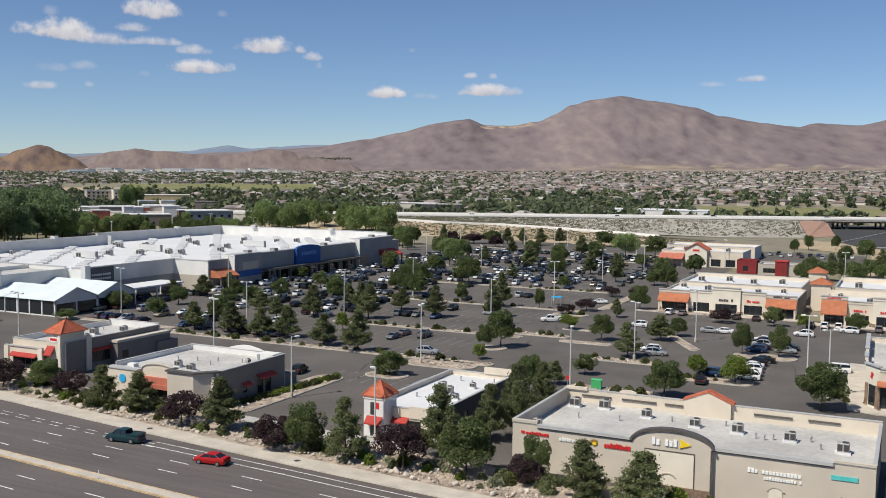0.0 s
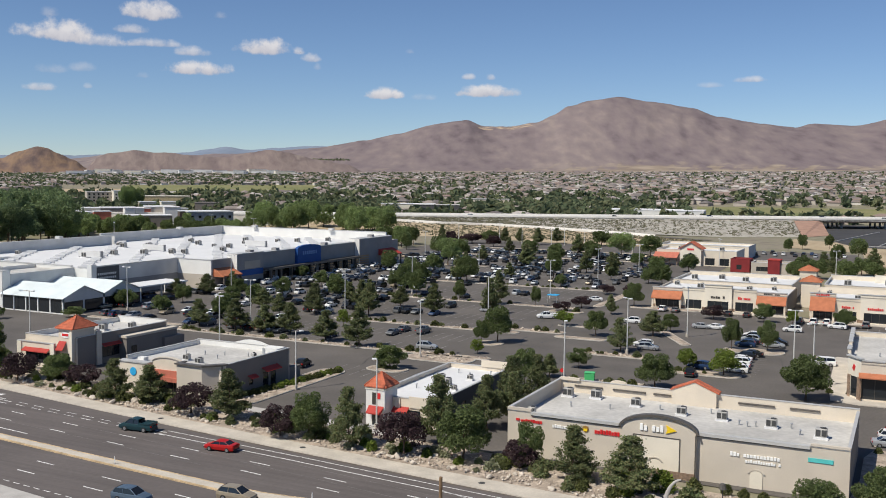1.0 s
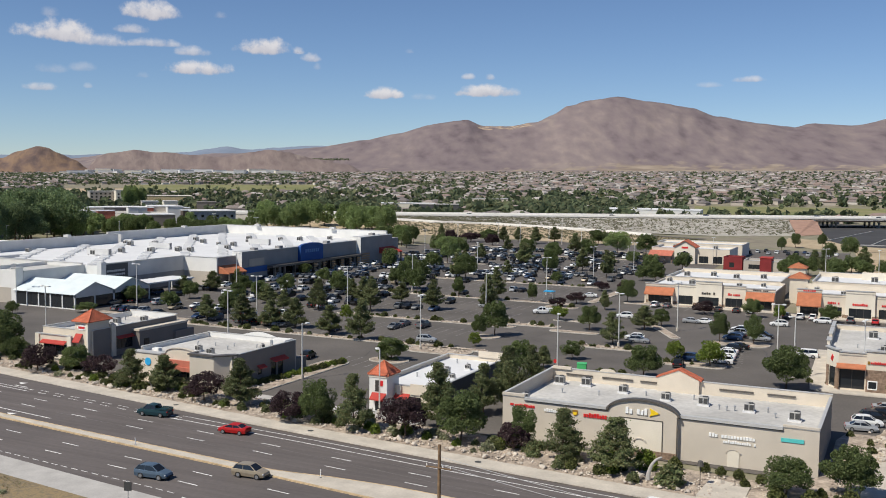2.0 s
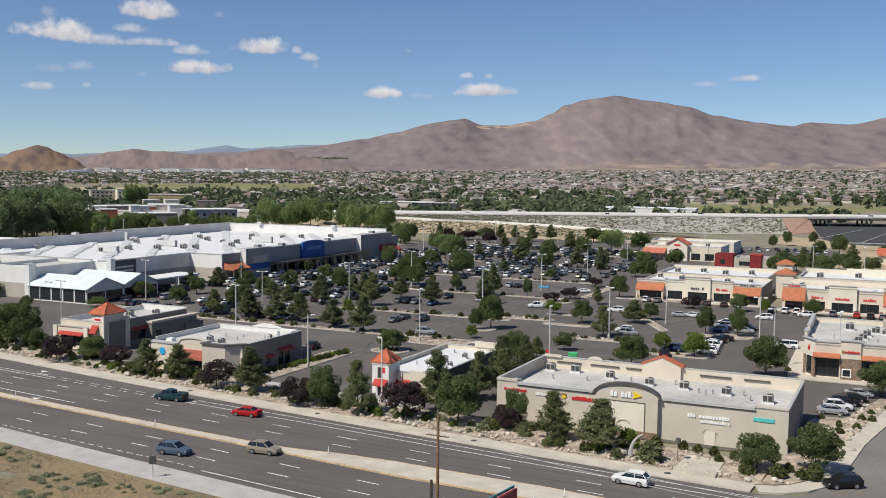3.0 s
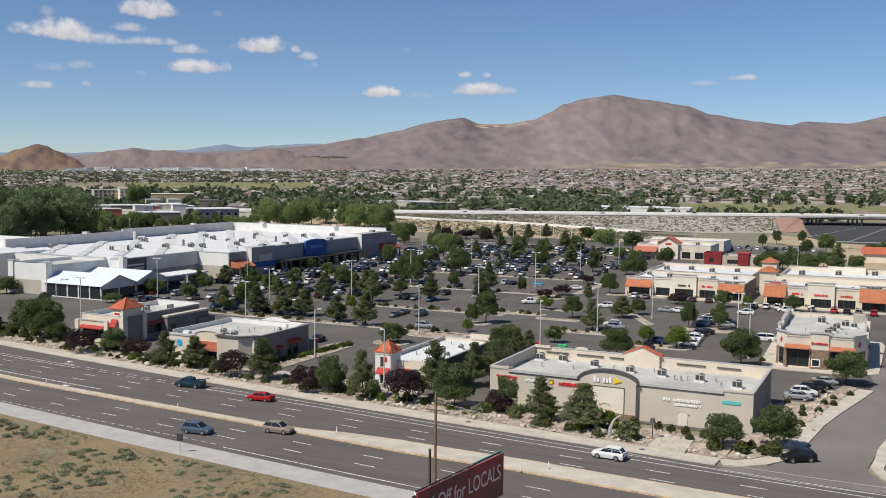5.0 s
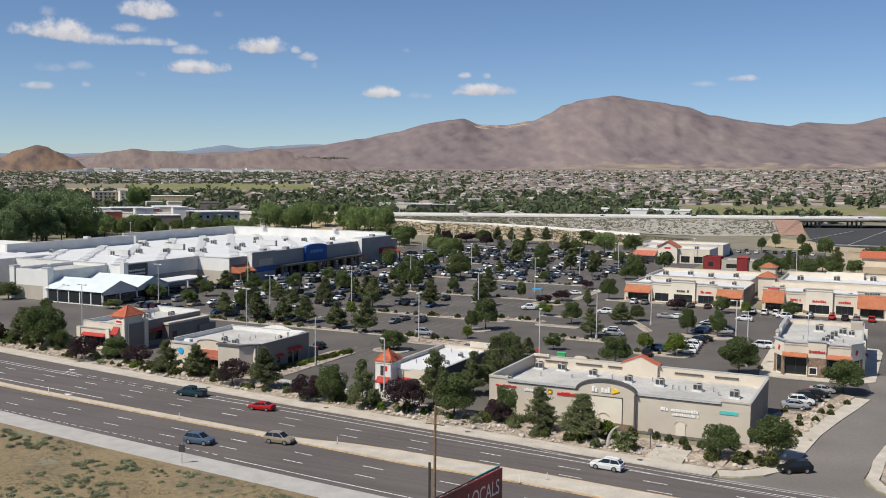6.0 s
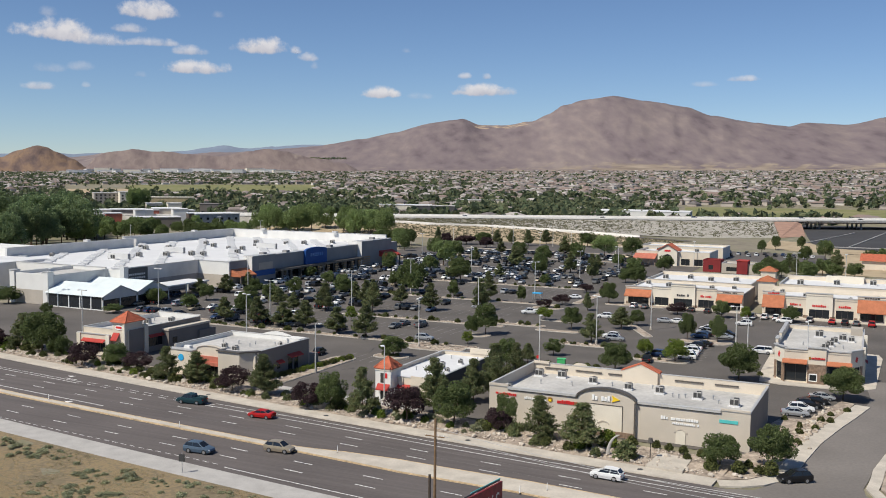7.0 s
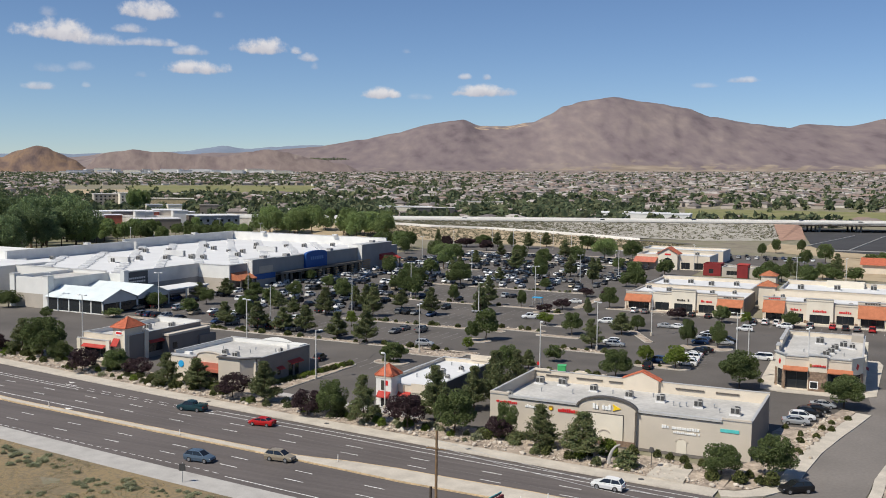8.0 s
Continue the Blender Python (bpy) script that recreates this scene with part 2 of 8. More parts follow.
STOREBLUE = mat("store_blue_panel", (0.014, 0.075, 0.27), 0.6, 0.06, 0.3, 4, 0.03)
GLASS = plain("tinted_glass", (0.018, 0.022, 0.026), 0.08, 0.0, 0.6)
FRAME = plain("dark_window_frame", (0.06, 0.055, 0.05), 0.45, 0.3)
STEEL = mat("galvanised_steel", (0.42, 0.43, 0.44), 0.45, 0.12, 2, 9, 0.05, 0.6)
UNITGREY = mat("rooftop_unit_metal", (0.40, 0.39, 0.37), 0.6, 0.12, 1.2, 7, 0.1, 0.2)
UNITDARK = mat("rooftop_unit_grille", (0.06, 0.06, 0.06), 0.7, 0.2, 2, 9, 0.2)
POLE = plain("painted_pole", (0.62, 0.61, 0.58), 0.5, 0.1)
LAMPHEAD = plain("lamp_head", (0.70, 0.70, 0.68), 0.5)
WOODPOLE = mat("weathered_wood", (0.20, 0.13, 0.075), 0.9, 0.25, 1.0, 6, 0.4)
CABLE = plain("cable", (0.42, 0.42, 0.42), 0.5)
# asphalt made lighter to paint the sun's glint on the side street
STREET = mat("sun_glint_street_asphalt", (0.185, 0.166, 0.150), 0.9, 0.14, 0.06, 2.0, 0.2)
BARK = mat("bark", (0.13, 0.09, 0.06), 0.95, 0.3, 2, 8, 0.6)
TYRE = plain("tyre_rubber", (0.018, 0.018, 0.018), 0.85)
RIM = plain("wheel_rim", (0.45, 0.45, 0.46), 0.35, 0.8)
CARGLASS = plain("car_glass", (0.012, 0.014, 0.016), 0.06, 0.0, 0.7)
HEADLAMP = plain("headlamp_lens", (0.75, 0.76, 0.78), 0.15)
TAILLAMP = plain("tail_lamp_lens", (0.40, 0.015, 0.012), 0.2)
BLACKTRIM = plain("black_plastic_trim", (0.03, 0.03, 0.03), 0.6)
POLYSKIN = mat("translucent_roof_sheet", (0.66, 0.72, 0.72), 0.45, 0.06, 0.3, 3, 0.05)
LEAF = {
    "p": island_mat("pine_needles", [(0.094, 0.126, 0.054), (0.146, 0.180, 0.080), (0.210, 0.242, 0.112), (0.178, 0.176, 0.084)], 0.8, 0.25, 0.36),
    "d": island_mat("broad_leaves", [(0.088, 0.122, 0.046), (0.140, 0.184, 0.068), (0.200, 0.248, 0.096), (0.126, 0.154, 0.062)], 0.7, 0.25, 0.45),
    "m": island_mat("plum_leaves", [(0.038, 0.022, 0.027), (0.058, 0.033, 0.038), (0.080, 0.047, 0.052), (0.052, 0.036, 0.036)], 0.7, 0.25, 0.25),
    "c": island_mat("cottonwood_leaves", [(0.180, 0.245, 0.092), (0.250, 0.325, 0.126), (0.320, 0.395, 0.162), (0.222, 0.280, 0.110)], 0.7, 0.2, 0.45),
    "w": island_mat("dark_cottonwood_leaves", [(0.122, 0.178, 0.088), (0.170, 0.238, 0.110), (0.240, 0.300, 0.140), (0.152, 0.198, 0.098)], 0.7, 0.2, 0.4),
    "y": island_mat("young_lime_leaves", [(0.110, 0.165, 0.028), (0.160, 0.220, 0.038), (0.200, 0.250, 0.050)], 0.7, 0.25, 0.35),
}
SAGE = island_mat("sagebrush_leaves", [(0.26, 0.285, 0.175), (0.33, 0.355, 0.225), (0.39, 0.40, 0.265), (0.31, 0.300, 0.18)], 0.9, 0.2, 0.42)
BOXLEAF = island_mat("clipped_shrub_leaves", [(0.090, 0.105, 0.036), (0.145, 0.155, 0.052), (0.070, 0.080, 0.030)], 0.85, 0.25, 0.25)
DRYGRASS = island_mat("dry_grass", [(0.38, 0.30, 0.165), (0.34, 0.275, 0.155), (0.44, 0.36, 0.21), (0.32, 0.30, 0.165)], 0.9, 0.2, 0.5)
STONES = island_mat("landscape_boulders", [(0.35, 0.29, 0.23), (0.43, 0.37, 0.30), (0.28, 0.225, 0.185), (0.50, 0.44, 0.37)], 0.9, 0.2)


# ---- mesh helpers ----
def empty_bm():
    return bmesh.new()


def box(bm, x0, x1, y0, y1, z0, z1):
    v = [bm.verts.new(p) for p in ((x0, y0, z0), (x1, y0, z0), (x1, y1, z0), (x0, y1, z0), (x0, y0, z1), (x1, y0, z1), (x1, y1, z1), (x0, y1, z1))]
    for f in ((3, 2, 1, 0), (4, 5, 6, 7), (0, 1, 5, 4), (1, 2, 6, 5), (2, 3, 7, 6), (3, 0, 4, 7)):
        bm.faces.new([v[i] for i in f])
    return v


def boxm(*a):
    bm = empty_bm()
    box(bm, *a)
    return bm


def bevelled(bm, w=0.03, seg=1):
    bmesh.ops.bevel(bm, geom=bm.edges[:], offset=w, segments=seg, affect="EDGES")
    return bm


def prism(bm, pts, axis, a, b):
    """Extrudes a closed 2D outline. axis 'z': pts are x,y; 'y': pts are x,z; 'x': pts are y,z."""
    def at(p, q):
        return {"z": (p[0], p[1], q), "y": (p[0], q, p[1]), "x": (q, p[0], p[1])}[axis]
    lo = [bm.verts.new(at(p, a)) for p in pts]
    hi = [bm.verts.new(at(p, b)) for p in pts]
    n = len(pts)
    bm.faces.new(lo)
    bm.faces.new(hi)
    for i in range(n):
        bm.faces.new((lo[i], lo[(i + 1) % n], hi[(i + 1) % n], hi[i]))
    bmesh.ops.recalc_face_normals(bm, faces=bm.faces[:])
    return bm


def tube(bm, p, q, r0, r1, n=8):
    p, q = Vector(p), Vector(q)
    rot = (q - p).to_track_quat("Z", "Y").to_matrix()
    rings = []
    for c, r in ((p, r0), (q, r1)):
        rings.append([bm.verts.new(c + rot @ Vector((r * math.cos(6.2832 * i / n), r * math.sin(6.2832 * i / n), 0))) for i in range(n)])
    for i in range(n):
        bm.faces.new((rings[0][i], rings[0][(i + 1) % n], rings[1][(i + 1) % n], rings[1][i]))
    bm.faces.new(rings[1])
    bm.faces.new(rings[0][::-1])
    return bm


def ribbon(bm, pts_a, pts_b, z):
    """A flat strip between two lines of points."""
    a = [bm.verts.new((x, y, z)) for x, y in pts_a]
    b = [bm.verts.new((x, y, z)) for x, y in pts_b]
    for i in range(len(a) - 1):
        bm.faces.new((a[i], b[i], b[i + 1], a[i + 1]))
    for f in bm.faces:
        if f.normal.z < 0:
            f.normal_flip()
    return bm


def up(bm):
    bm.normal_update()
    bad = [f for f in bm.faces if f.normal.z < 0]
    if bad:
        bmesh.ops.reverse_faces(bm, faces=bad)
    return bm


def mesh_of(name, bm, material, smooth=False):
    me = bpy.data.meshes.new(name)
    if smooth:
        for f in bm.faces:
            f.smooth = True
    bm.normal_update()
    bm.to_mesh(me)
    bm.free()
    me.materials.append(material)
    return me


def part(name, bm, material, parent, label="", smooth=False):
    ob = new(name, bm if isinstance(bm, bpy.types.Mesh) else mesh_of(name, bm, material, smooth))
    ob.parent = parent
    if label:
        tagged(ob, label)
    return ob


def thing(name, label, category, x=0, y=0, z=0, rz=0, group="", kind=""):
    ob = new(name)
    ob.matrix_basis = pose(x, y, z, 0, 0, rz)
    return tagged(ob, label, category, group, kind)


def solid(name, bm, material, label, category, group="", kind="structure", smooth=False):
    return tagged(new(name, mesh_of(name, bm, material, smooth)), label, category, group, kind)


def from_arrays(name, verts, faces, material, smooth=False):
    me = bpy.data.meshes.new(name)
    me.from_pydata(verts, [], faces)
    me.materials.append(material)
    if smooth:
        me.polygons.foreach_set("use_smooth", [True] * len(me.polygons))
    me.update()
    return me
# ---- ground, road and lot ----
EYE0 = Vector((64.0, -155.0))


def polar(az, d):
    """A place at az degrees to the left of +y and d metres out from the viewing side."""
    return EYE0.x - d * math.sin(radians(az)), EYE0.y + d * math.cos(radians(az))


def land(x, y):
    """Height of the land: flat here, rising gently towards the mountains."""
    dx, dy = x - EYE0.x, y - EYE0.y
    d = math.hypot(dx, dy)
    az = math.degrees(math.atan2(-dx, dy))
    foot = 30 + (50 - min(60, max(-15, az))) * 0.74
    return max(0.0, d - 900) * foot / 2700


def ground_sheet():
    rs = [0, 150, 300, 500, 700, 900, 1100, 1400, 1800, 2300, 2900, 3600, 4300, 4950]
    verts, faces = [], []
    n = 72
    for r in rs:
        for i in range(n):
            x, y = polar(i * 5, r)
            verts.append((x, y, land(x, y) - 0.12))
    for j in range(len(rs) - 1):
        for i in range(n):
            a, b = j * n + i, j * n + (i + 1) % n
            faces.append((a, b, b + n, a + n))
    me = from_arrays("ground", verts, faces, DESERT, True)
    tagged(new("ground", me), "dry tan desert ground reaching to the mountains", "ground", kind="structure")


ground_sheet()


def kerb_y(x):
    """The back of the pavement along the far side of the highway."""
    return -14.5 - 0.0953 * x + 0.00026 * x * x


def off(x, o):
    """A point o metres from that line, on the carriageway side."""
    s = -0.0953 + 0.00052 * x
    k = 1 / math.hypot(1, s)
    return x + o * s * k, kerb_y(x) - o * k


def strip(o0, o1, x0, x1, z, step=6.0):
    bm = empty_bm()
    n = max(1, int((x1 - x0) / step))
    xs = [x0 + (x1 - x0) * i / n for i in range(n + 1)]
    return up(ribbon(bm, [off(x, o0) for x in xs], [off(x, o1) for x in xs], z))


def raised(o0, o1, x0, x1, z0, z1, step=6.0, taper=None):
    """A kerbed strip with upright sides; taper(x) may give its own offsets."""
    bm = empty_bm()
    n = max(1, int((x1 - x0) / step))
    rows = []
    for i in range(n + 1):
        x = x0 + (x1 - x0) * i / n
        a, b = taper(x) if taper else (o0, o1)
        p, q = off(x, a), off(x, b)
        rows.append([bm.verts.new((*p, z0)), bm.verts.new((*p, z1)), bm.verts.new((*q, z1)), bm.verts.new((*q, z0))])
    for r, s in zip(rows, rows[1:]):
        for k in range(3):
            bm.faces.new((r[k], r[k + 1], s[k + 1], s[k]))
    bm.faces.new(rows[0])
    bm.faces.new(rows[-1])
    bmesh.ops.recalc_face_normals(bm, faces=bm.faces[:])
    return bm


solid("road", strip(4.8, 35.4, -420, 260, 0.0), ROAD, "grey-brown asphalt highway with six marked lanes", "road")
solid("pavement", raised(1.4, 4.8, -420, 42.6, -0.1, 0.15), CONCRETE, "tan concrete pavement beside the highway", "pavement")
solid("pavement_east", raised(1.4, 4.8, 69, 260, -0.1, 0.15), CONCRETE, "tan concrete pavement beside the highway", "pavement")
# dark gutter strip whose colour also paints the kerb's shadow
solid("gutter", strip(4.81, 5.3, -44, 36, 0.006), mat("gutter_kerb_shadow", (0.12, 0.10, 0.085), 0.9, 0.2, 0.5, 4), "dark gutter along the kerb, with the kerb's shadow painted in", "gutter")
solid("shoulder", raised(35.36, 40.0, -420, 260, -0.1, 0.06), PALE_CONC, "pale concrete shoulder along the near side of the highway", "pavement")


def near_verge():
    bm = empty_bm()
    xs = [-420 + 8 * i for i in range(86)]
    rows = []
    for x in xs:
        row = []
        for k in range(12):
            px, py = off(x, 40.0 + k * k * 0.9)
            bump = 0 if k == 0 else 0.35 * noise.noise((px * 0.08, py * 0.08, 3))
            row.append(bm.verts.new((px, py, 0.04 + bump)))
        rows.append(row)
    for r, s in zip(rows, rows[1:]):
        for k in range(11):
            bm.faces.new((r[k], r[k + 1], s[k + 1], s[k]))
    solid("verge", up(bm), DIRT, "dry brown earth verge below the highway", "ground", smooth=True)


near_verge()


MEDIAN_FAR = ((-420, 23.0), (-80, 22.8), (-60, 22.0), (-40, 21.3), (-20, 20.7), (-15, 20.4), (-8, 18.7), (0, 17.6), (10, 17.2), (20, 16.5), (260, 16.5))
MEDIAN_NEAR = ((-420, 24.5), (-80, 24.3), (-62, 23.6), (-37, 22.9), (-15, 22.35), (4, 22.4), (20, 21.4), (260, 21.0))


def between(table, x):
    for (x0, v0), (x1, v1) in zip(table, table[1:]):
        if x <= x1:
            return v0 + (v1 - v0) * max(0.0, x - x0) / (x1 - x0)
    return table[-1][1]


def median_edges(x):
    return between(MEDIAN_FAR, x), between(MEDIAN_NEAR, x) - 0.28


solid("median", raised(0, 0, -420, 260, -0.1, 0.16, 4.0, median_edges), CONCRETE, "concrete median island, narrow and then widening", "median")
solid("median_kerb", raised(0, 0, -420, 260, -0.1, 0.175, 4.0, lambda x: (median_edges(x)[1] - 0.001, median_edges(x)[1] + 0.28)), YELLOW_KERB, "faded yellow painted median kerb", "kerb")
solid("median_kerb_far", raised(0, 0, -420, 260, -0.1, 0.17, 4.0, lambda x: (median_edges(x)[0] - 0.25, median_edges(x)[0] + 0.001)), YELLOW_KERB, "faded yellow painted median kerb", "kerb")


def markings():
    """Painted lines of the highway, in one object."""
    bm = empty_bm()
    def dash(o, x0, x1, w=0.12):
        xs = [x0 + (x1 - x0) * i / max(1, int((x1 - x0) / 8)) for i in range(max(1, int((x1 - x0) / 8)) + 1)]
        ribbon(bm, [off(x, o + spread(x) - w) for x in xs], [off(x, o + spread(x) + w) for x in xs], 0.012)
    def spread(x):                                   # widens westward to fit the lane lines in the camera's view
        return 0.032 * min(86.0, max(0.0, -24 - x))
    for o, first in ((11.5, -13.5), (15.0, -11.9), (26.1, -11.8), (29.8, -10.6)):
        for k in range(-30, 20):
            x = first + 12.19 * k
            dash(o, x, x + 3.3, 0.09)
    dash(8.1, -46, 66, 0.09)
    dash(6.3, -46, 66, 0.08)
    dash(8.7, -420, -80, 0.09)
    dash(7.6, -420, -80, 0.08)
    for k in range(9):
        x = -79 + k * 3.9
        dash(7.1, x, x + 2.4, 0.07)
        dash(8.3, x + 1, x + 3.2, 0.07)
    dash(18.4, -420, -61, 0.11)
    dash(33.8, -18, 260, 0.09)
    for k in range(60):
        x = -130 + k * 1.85
        if x < -19:
            dash(33.3, x, x + 1.15, 0.07)
    for x, o in ((-84, 6.9), (-66, 20.9)):
        dash(o, x - 2.2, x + 1.2, 0.12)
        a, b, c = off(x - 3.6, o + 0.35), off(x - 2.0, o - 0.35), off(x - 2.0, o + 1.0)
        bm.faces.new([bm.verts.new((*p, 0.012)) for p in (a, b, c)])
    solid("road_markings", up(bm), PAINT, "white painted lane lines and turn arrows", "road marking", kind="stuff")
    bm = empty_bm()
    for o, x0, x1 in ((13.0, -60, 30), (17.0, -80, -30), (9.9, -70, 20)):
        xs = [x0 + (x1 - x0) * i / 12 for i in range(13)]
        ribbon(bm, [off(x, o + 0.9 * math.sin(x * 0.045) - 0.05) for x in xs], [off(x, o + 0.9 * math.sin(x * 0.045) + 0.05) for x in xs], 0.008)
    solid("sealed_cracks", up(bm), FAINT, "pale scuffed seams along the lanes", "road marking", kind="stuff")


markings()


def poly(name, pts, z, material, label, category, thick=0.0, kind="structure"):
    bm = empty_bm()
    if thick:
        prism(bm, pts, "z", z - thick, z)
    else:
        bm.faces.new([bm.verts.new((x, y, z)) for x, y in pts])
        up(bm)
    return solid(name, bm, material, label, category, kind=kind)


# landscaped strip between pavement and plaza
bm = empty_bm()
xs = [-420 + 6 * i for i in range(77)] + [43.0]
rows = []
for x in xs:
    row = []
    for k, o in enumerate((1.45, -0.8, -3.2, -6.0, -9.0)):
        px, py = off(x, o)
        lift = (0.13, 0.26, 0.38, 0.26, 0.05)[k] + 0.10 * noise.noise((px * 0.2, py * 0.2, 1))
        row.append(bm.verts.new((px, py, lift)))
    rows.append(row)
for r, s in zip(rows, rows[1:]):
    for k in range(4):
        bm.faces.new((r[k], r[k + 1], s[k + 1], s[k]))
solid("planting_bed", up(bm), GRAVEL, "landscape bed of gravel and rocks behind the pavement", "planting bed", smooth=True)

poly("parking_lot", [(-205, -2), (-130, -1), (-60, -1.5), (0, -4.5), (46, -6), (46, 6), (58, 18), (64, 60), (160, 60), (160, 152), (66, 150), (20, 156), (-18, 158), (-20, 300), (-60, 395), (-185, 400), (-185, 60), (-205, 56)], -0.02, ASPHALT,
     "dark grey asphalt car park of a shopping plaza", "car park")
poly("side_street", [(42.5, -23.6), (44, -24.4), (66.5, -25.4), (67.5, -23.6), (63, -20.2), (61.3, -17.5), (60.9, -14.5), (61.4, -10.5), (61.7, -6), (63.5, 8), (66, 30), (66, 62), (58, 62), (60, 44), (59.3, 37), (56.6, 20.6), (53.9, 8.7), (52.0, -8.3), (51.6, -13), (49.3, -18.8), (47.6, -21.9)], 0.005, STREET, "grey-brown asphalt side street that enters the plaza, sun glint in its colour", "road")
poly("mall_lot", [(64, 60), (200, 60), (200, 20), (110, 10), (66, 10)], -0.03, ASPHALT, "asphalt lot beyond the side street", "car park")


def path_walk(name, centre, w, z, material, label):
    bm = empty_bm()
    a, b = [], []
    for i, (x, y) in enumerate(centre):
        p, q = centre[max(0, i - 1)], centre[min(len(centre) - 1, i + 1)]
        d = Vector((q[0] - p[0], q[1] - p[1])).normalized()
        a.append((x - d.y * w / 2, y + d.x * w / 2))
        b.append((x + d.y * w / 2, y - d.x * w / 2))
    top = ([bm.verts.new((*p, z)) for p in a], [bm.verts.new((*p, z)) for p in b])
    low = ([bm.verts.new((*p, z - 0.25)) for p in a], [bm.verts.new((*p, z - 0.25)) for p in b])
    for i in range(len(a) - 1):
        bm.faces.new((top[0][i], top[1][i], top[1][i + 1], top[0][i + 1]))
        bm.faces.new((top[0][i], top[0][i + 1], low[0][i + 1], low[0][i]))
        bm.faces.new((top[1][i], low[1][i], low[1][i + 1], top[1][i + 1]))
    bmesh.ops.recalc_face_normals(bm, faces=bm.faces[:])
    return solid(name, bm, material, label, "pavement")


path_walk("corner_pavement", [(42.8, -21.3), (45.4, -20.4), (47.6, -18.6), (49.5, -15.6), (50.7, -11.5), (51.2, -6), (52.6, 6.5), (54.9, 18.5), (57, 28), (58.8, 37)], 2.7, 0.156, CONCRETE, "curved concrete pavement round the street corner")
path_walk("corner_pavement_east", [(69.5, -22.8), (66, -20.8), (63.2, -18.0), (62.0, -14.6), (62.4, -10), (62.6, -5), (64.5, 8), (67, 30)], 1.6, 0.15, CONCRETE, "curved concrete kerb on the far corner of the side street")
poly("east_bed", [(70, -21.5), (66.8, -19.8), (64.3, -17), (63, -14), (63.3, -9), (63.5, -4), (65.4, 8), (68, 28), (110, 12), (110, -22)], 0.1, GRAVEL, "gravel bed beyond the side street", "planting bed", 0.2)
poly("corner_bed", [(42.4, -19.6), (44.6, -18.9), (46.6, -17.3), (48.2, -14.8), (49.3, -11), (49.8, -5), (51.2, 6.8), (53.6, 19), (55.6, 28), (57.4, 38), (55, 39), (53.8, 34), (52, 26), (50.5, 21), (46.5, 21), (45.3, 16), (45.3, 5), (44.5, -4), (42.2, -9)], 0.17, GRAVEL, "sloping gravel bed at the street corner", "planting bed", 0.3)
poly("plaza_step_pavement", [(32.2, -19.0), (37.6, -19.6), (37.6, -12.6), (32.6, -11.8)], 0.47, CONCRETE, "short concrete walk from the pavement to the wall", "pavement", 0.5)


# ---- mountains, distance and sky ----
def smooth_step(a, b, v):
    u = min(1.0, max(0.0, (v - a) / (b - a)))
    return u * u * (3 - 2 * u)


def crest(points, az):
    for (a0, h0), (a1, h1) in zip(points, points[1:]):
        if a0 >= az >= a1:
            u = (a0 - az) / (a0 - a1)
            u = u * u * (3 - 2 * u) * 0.5 + u * 0.5
            return h0 + (h1 - h0) * u
    return points[0][1] if az > points[0][0] else points[-1][1]


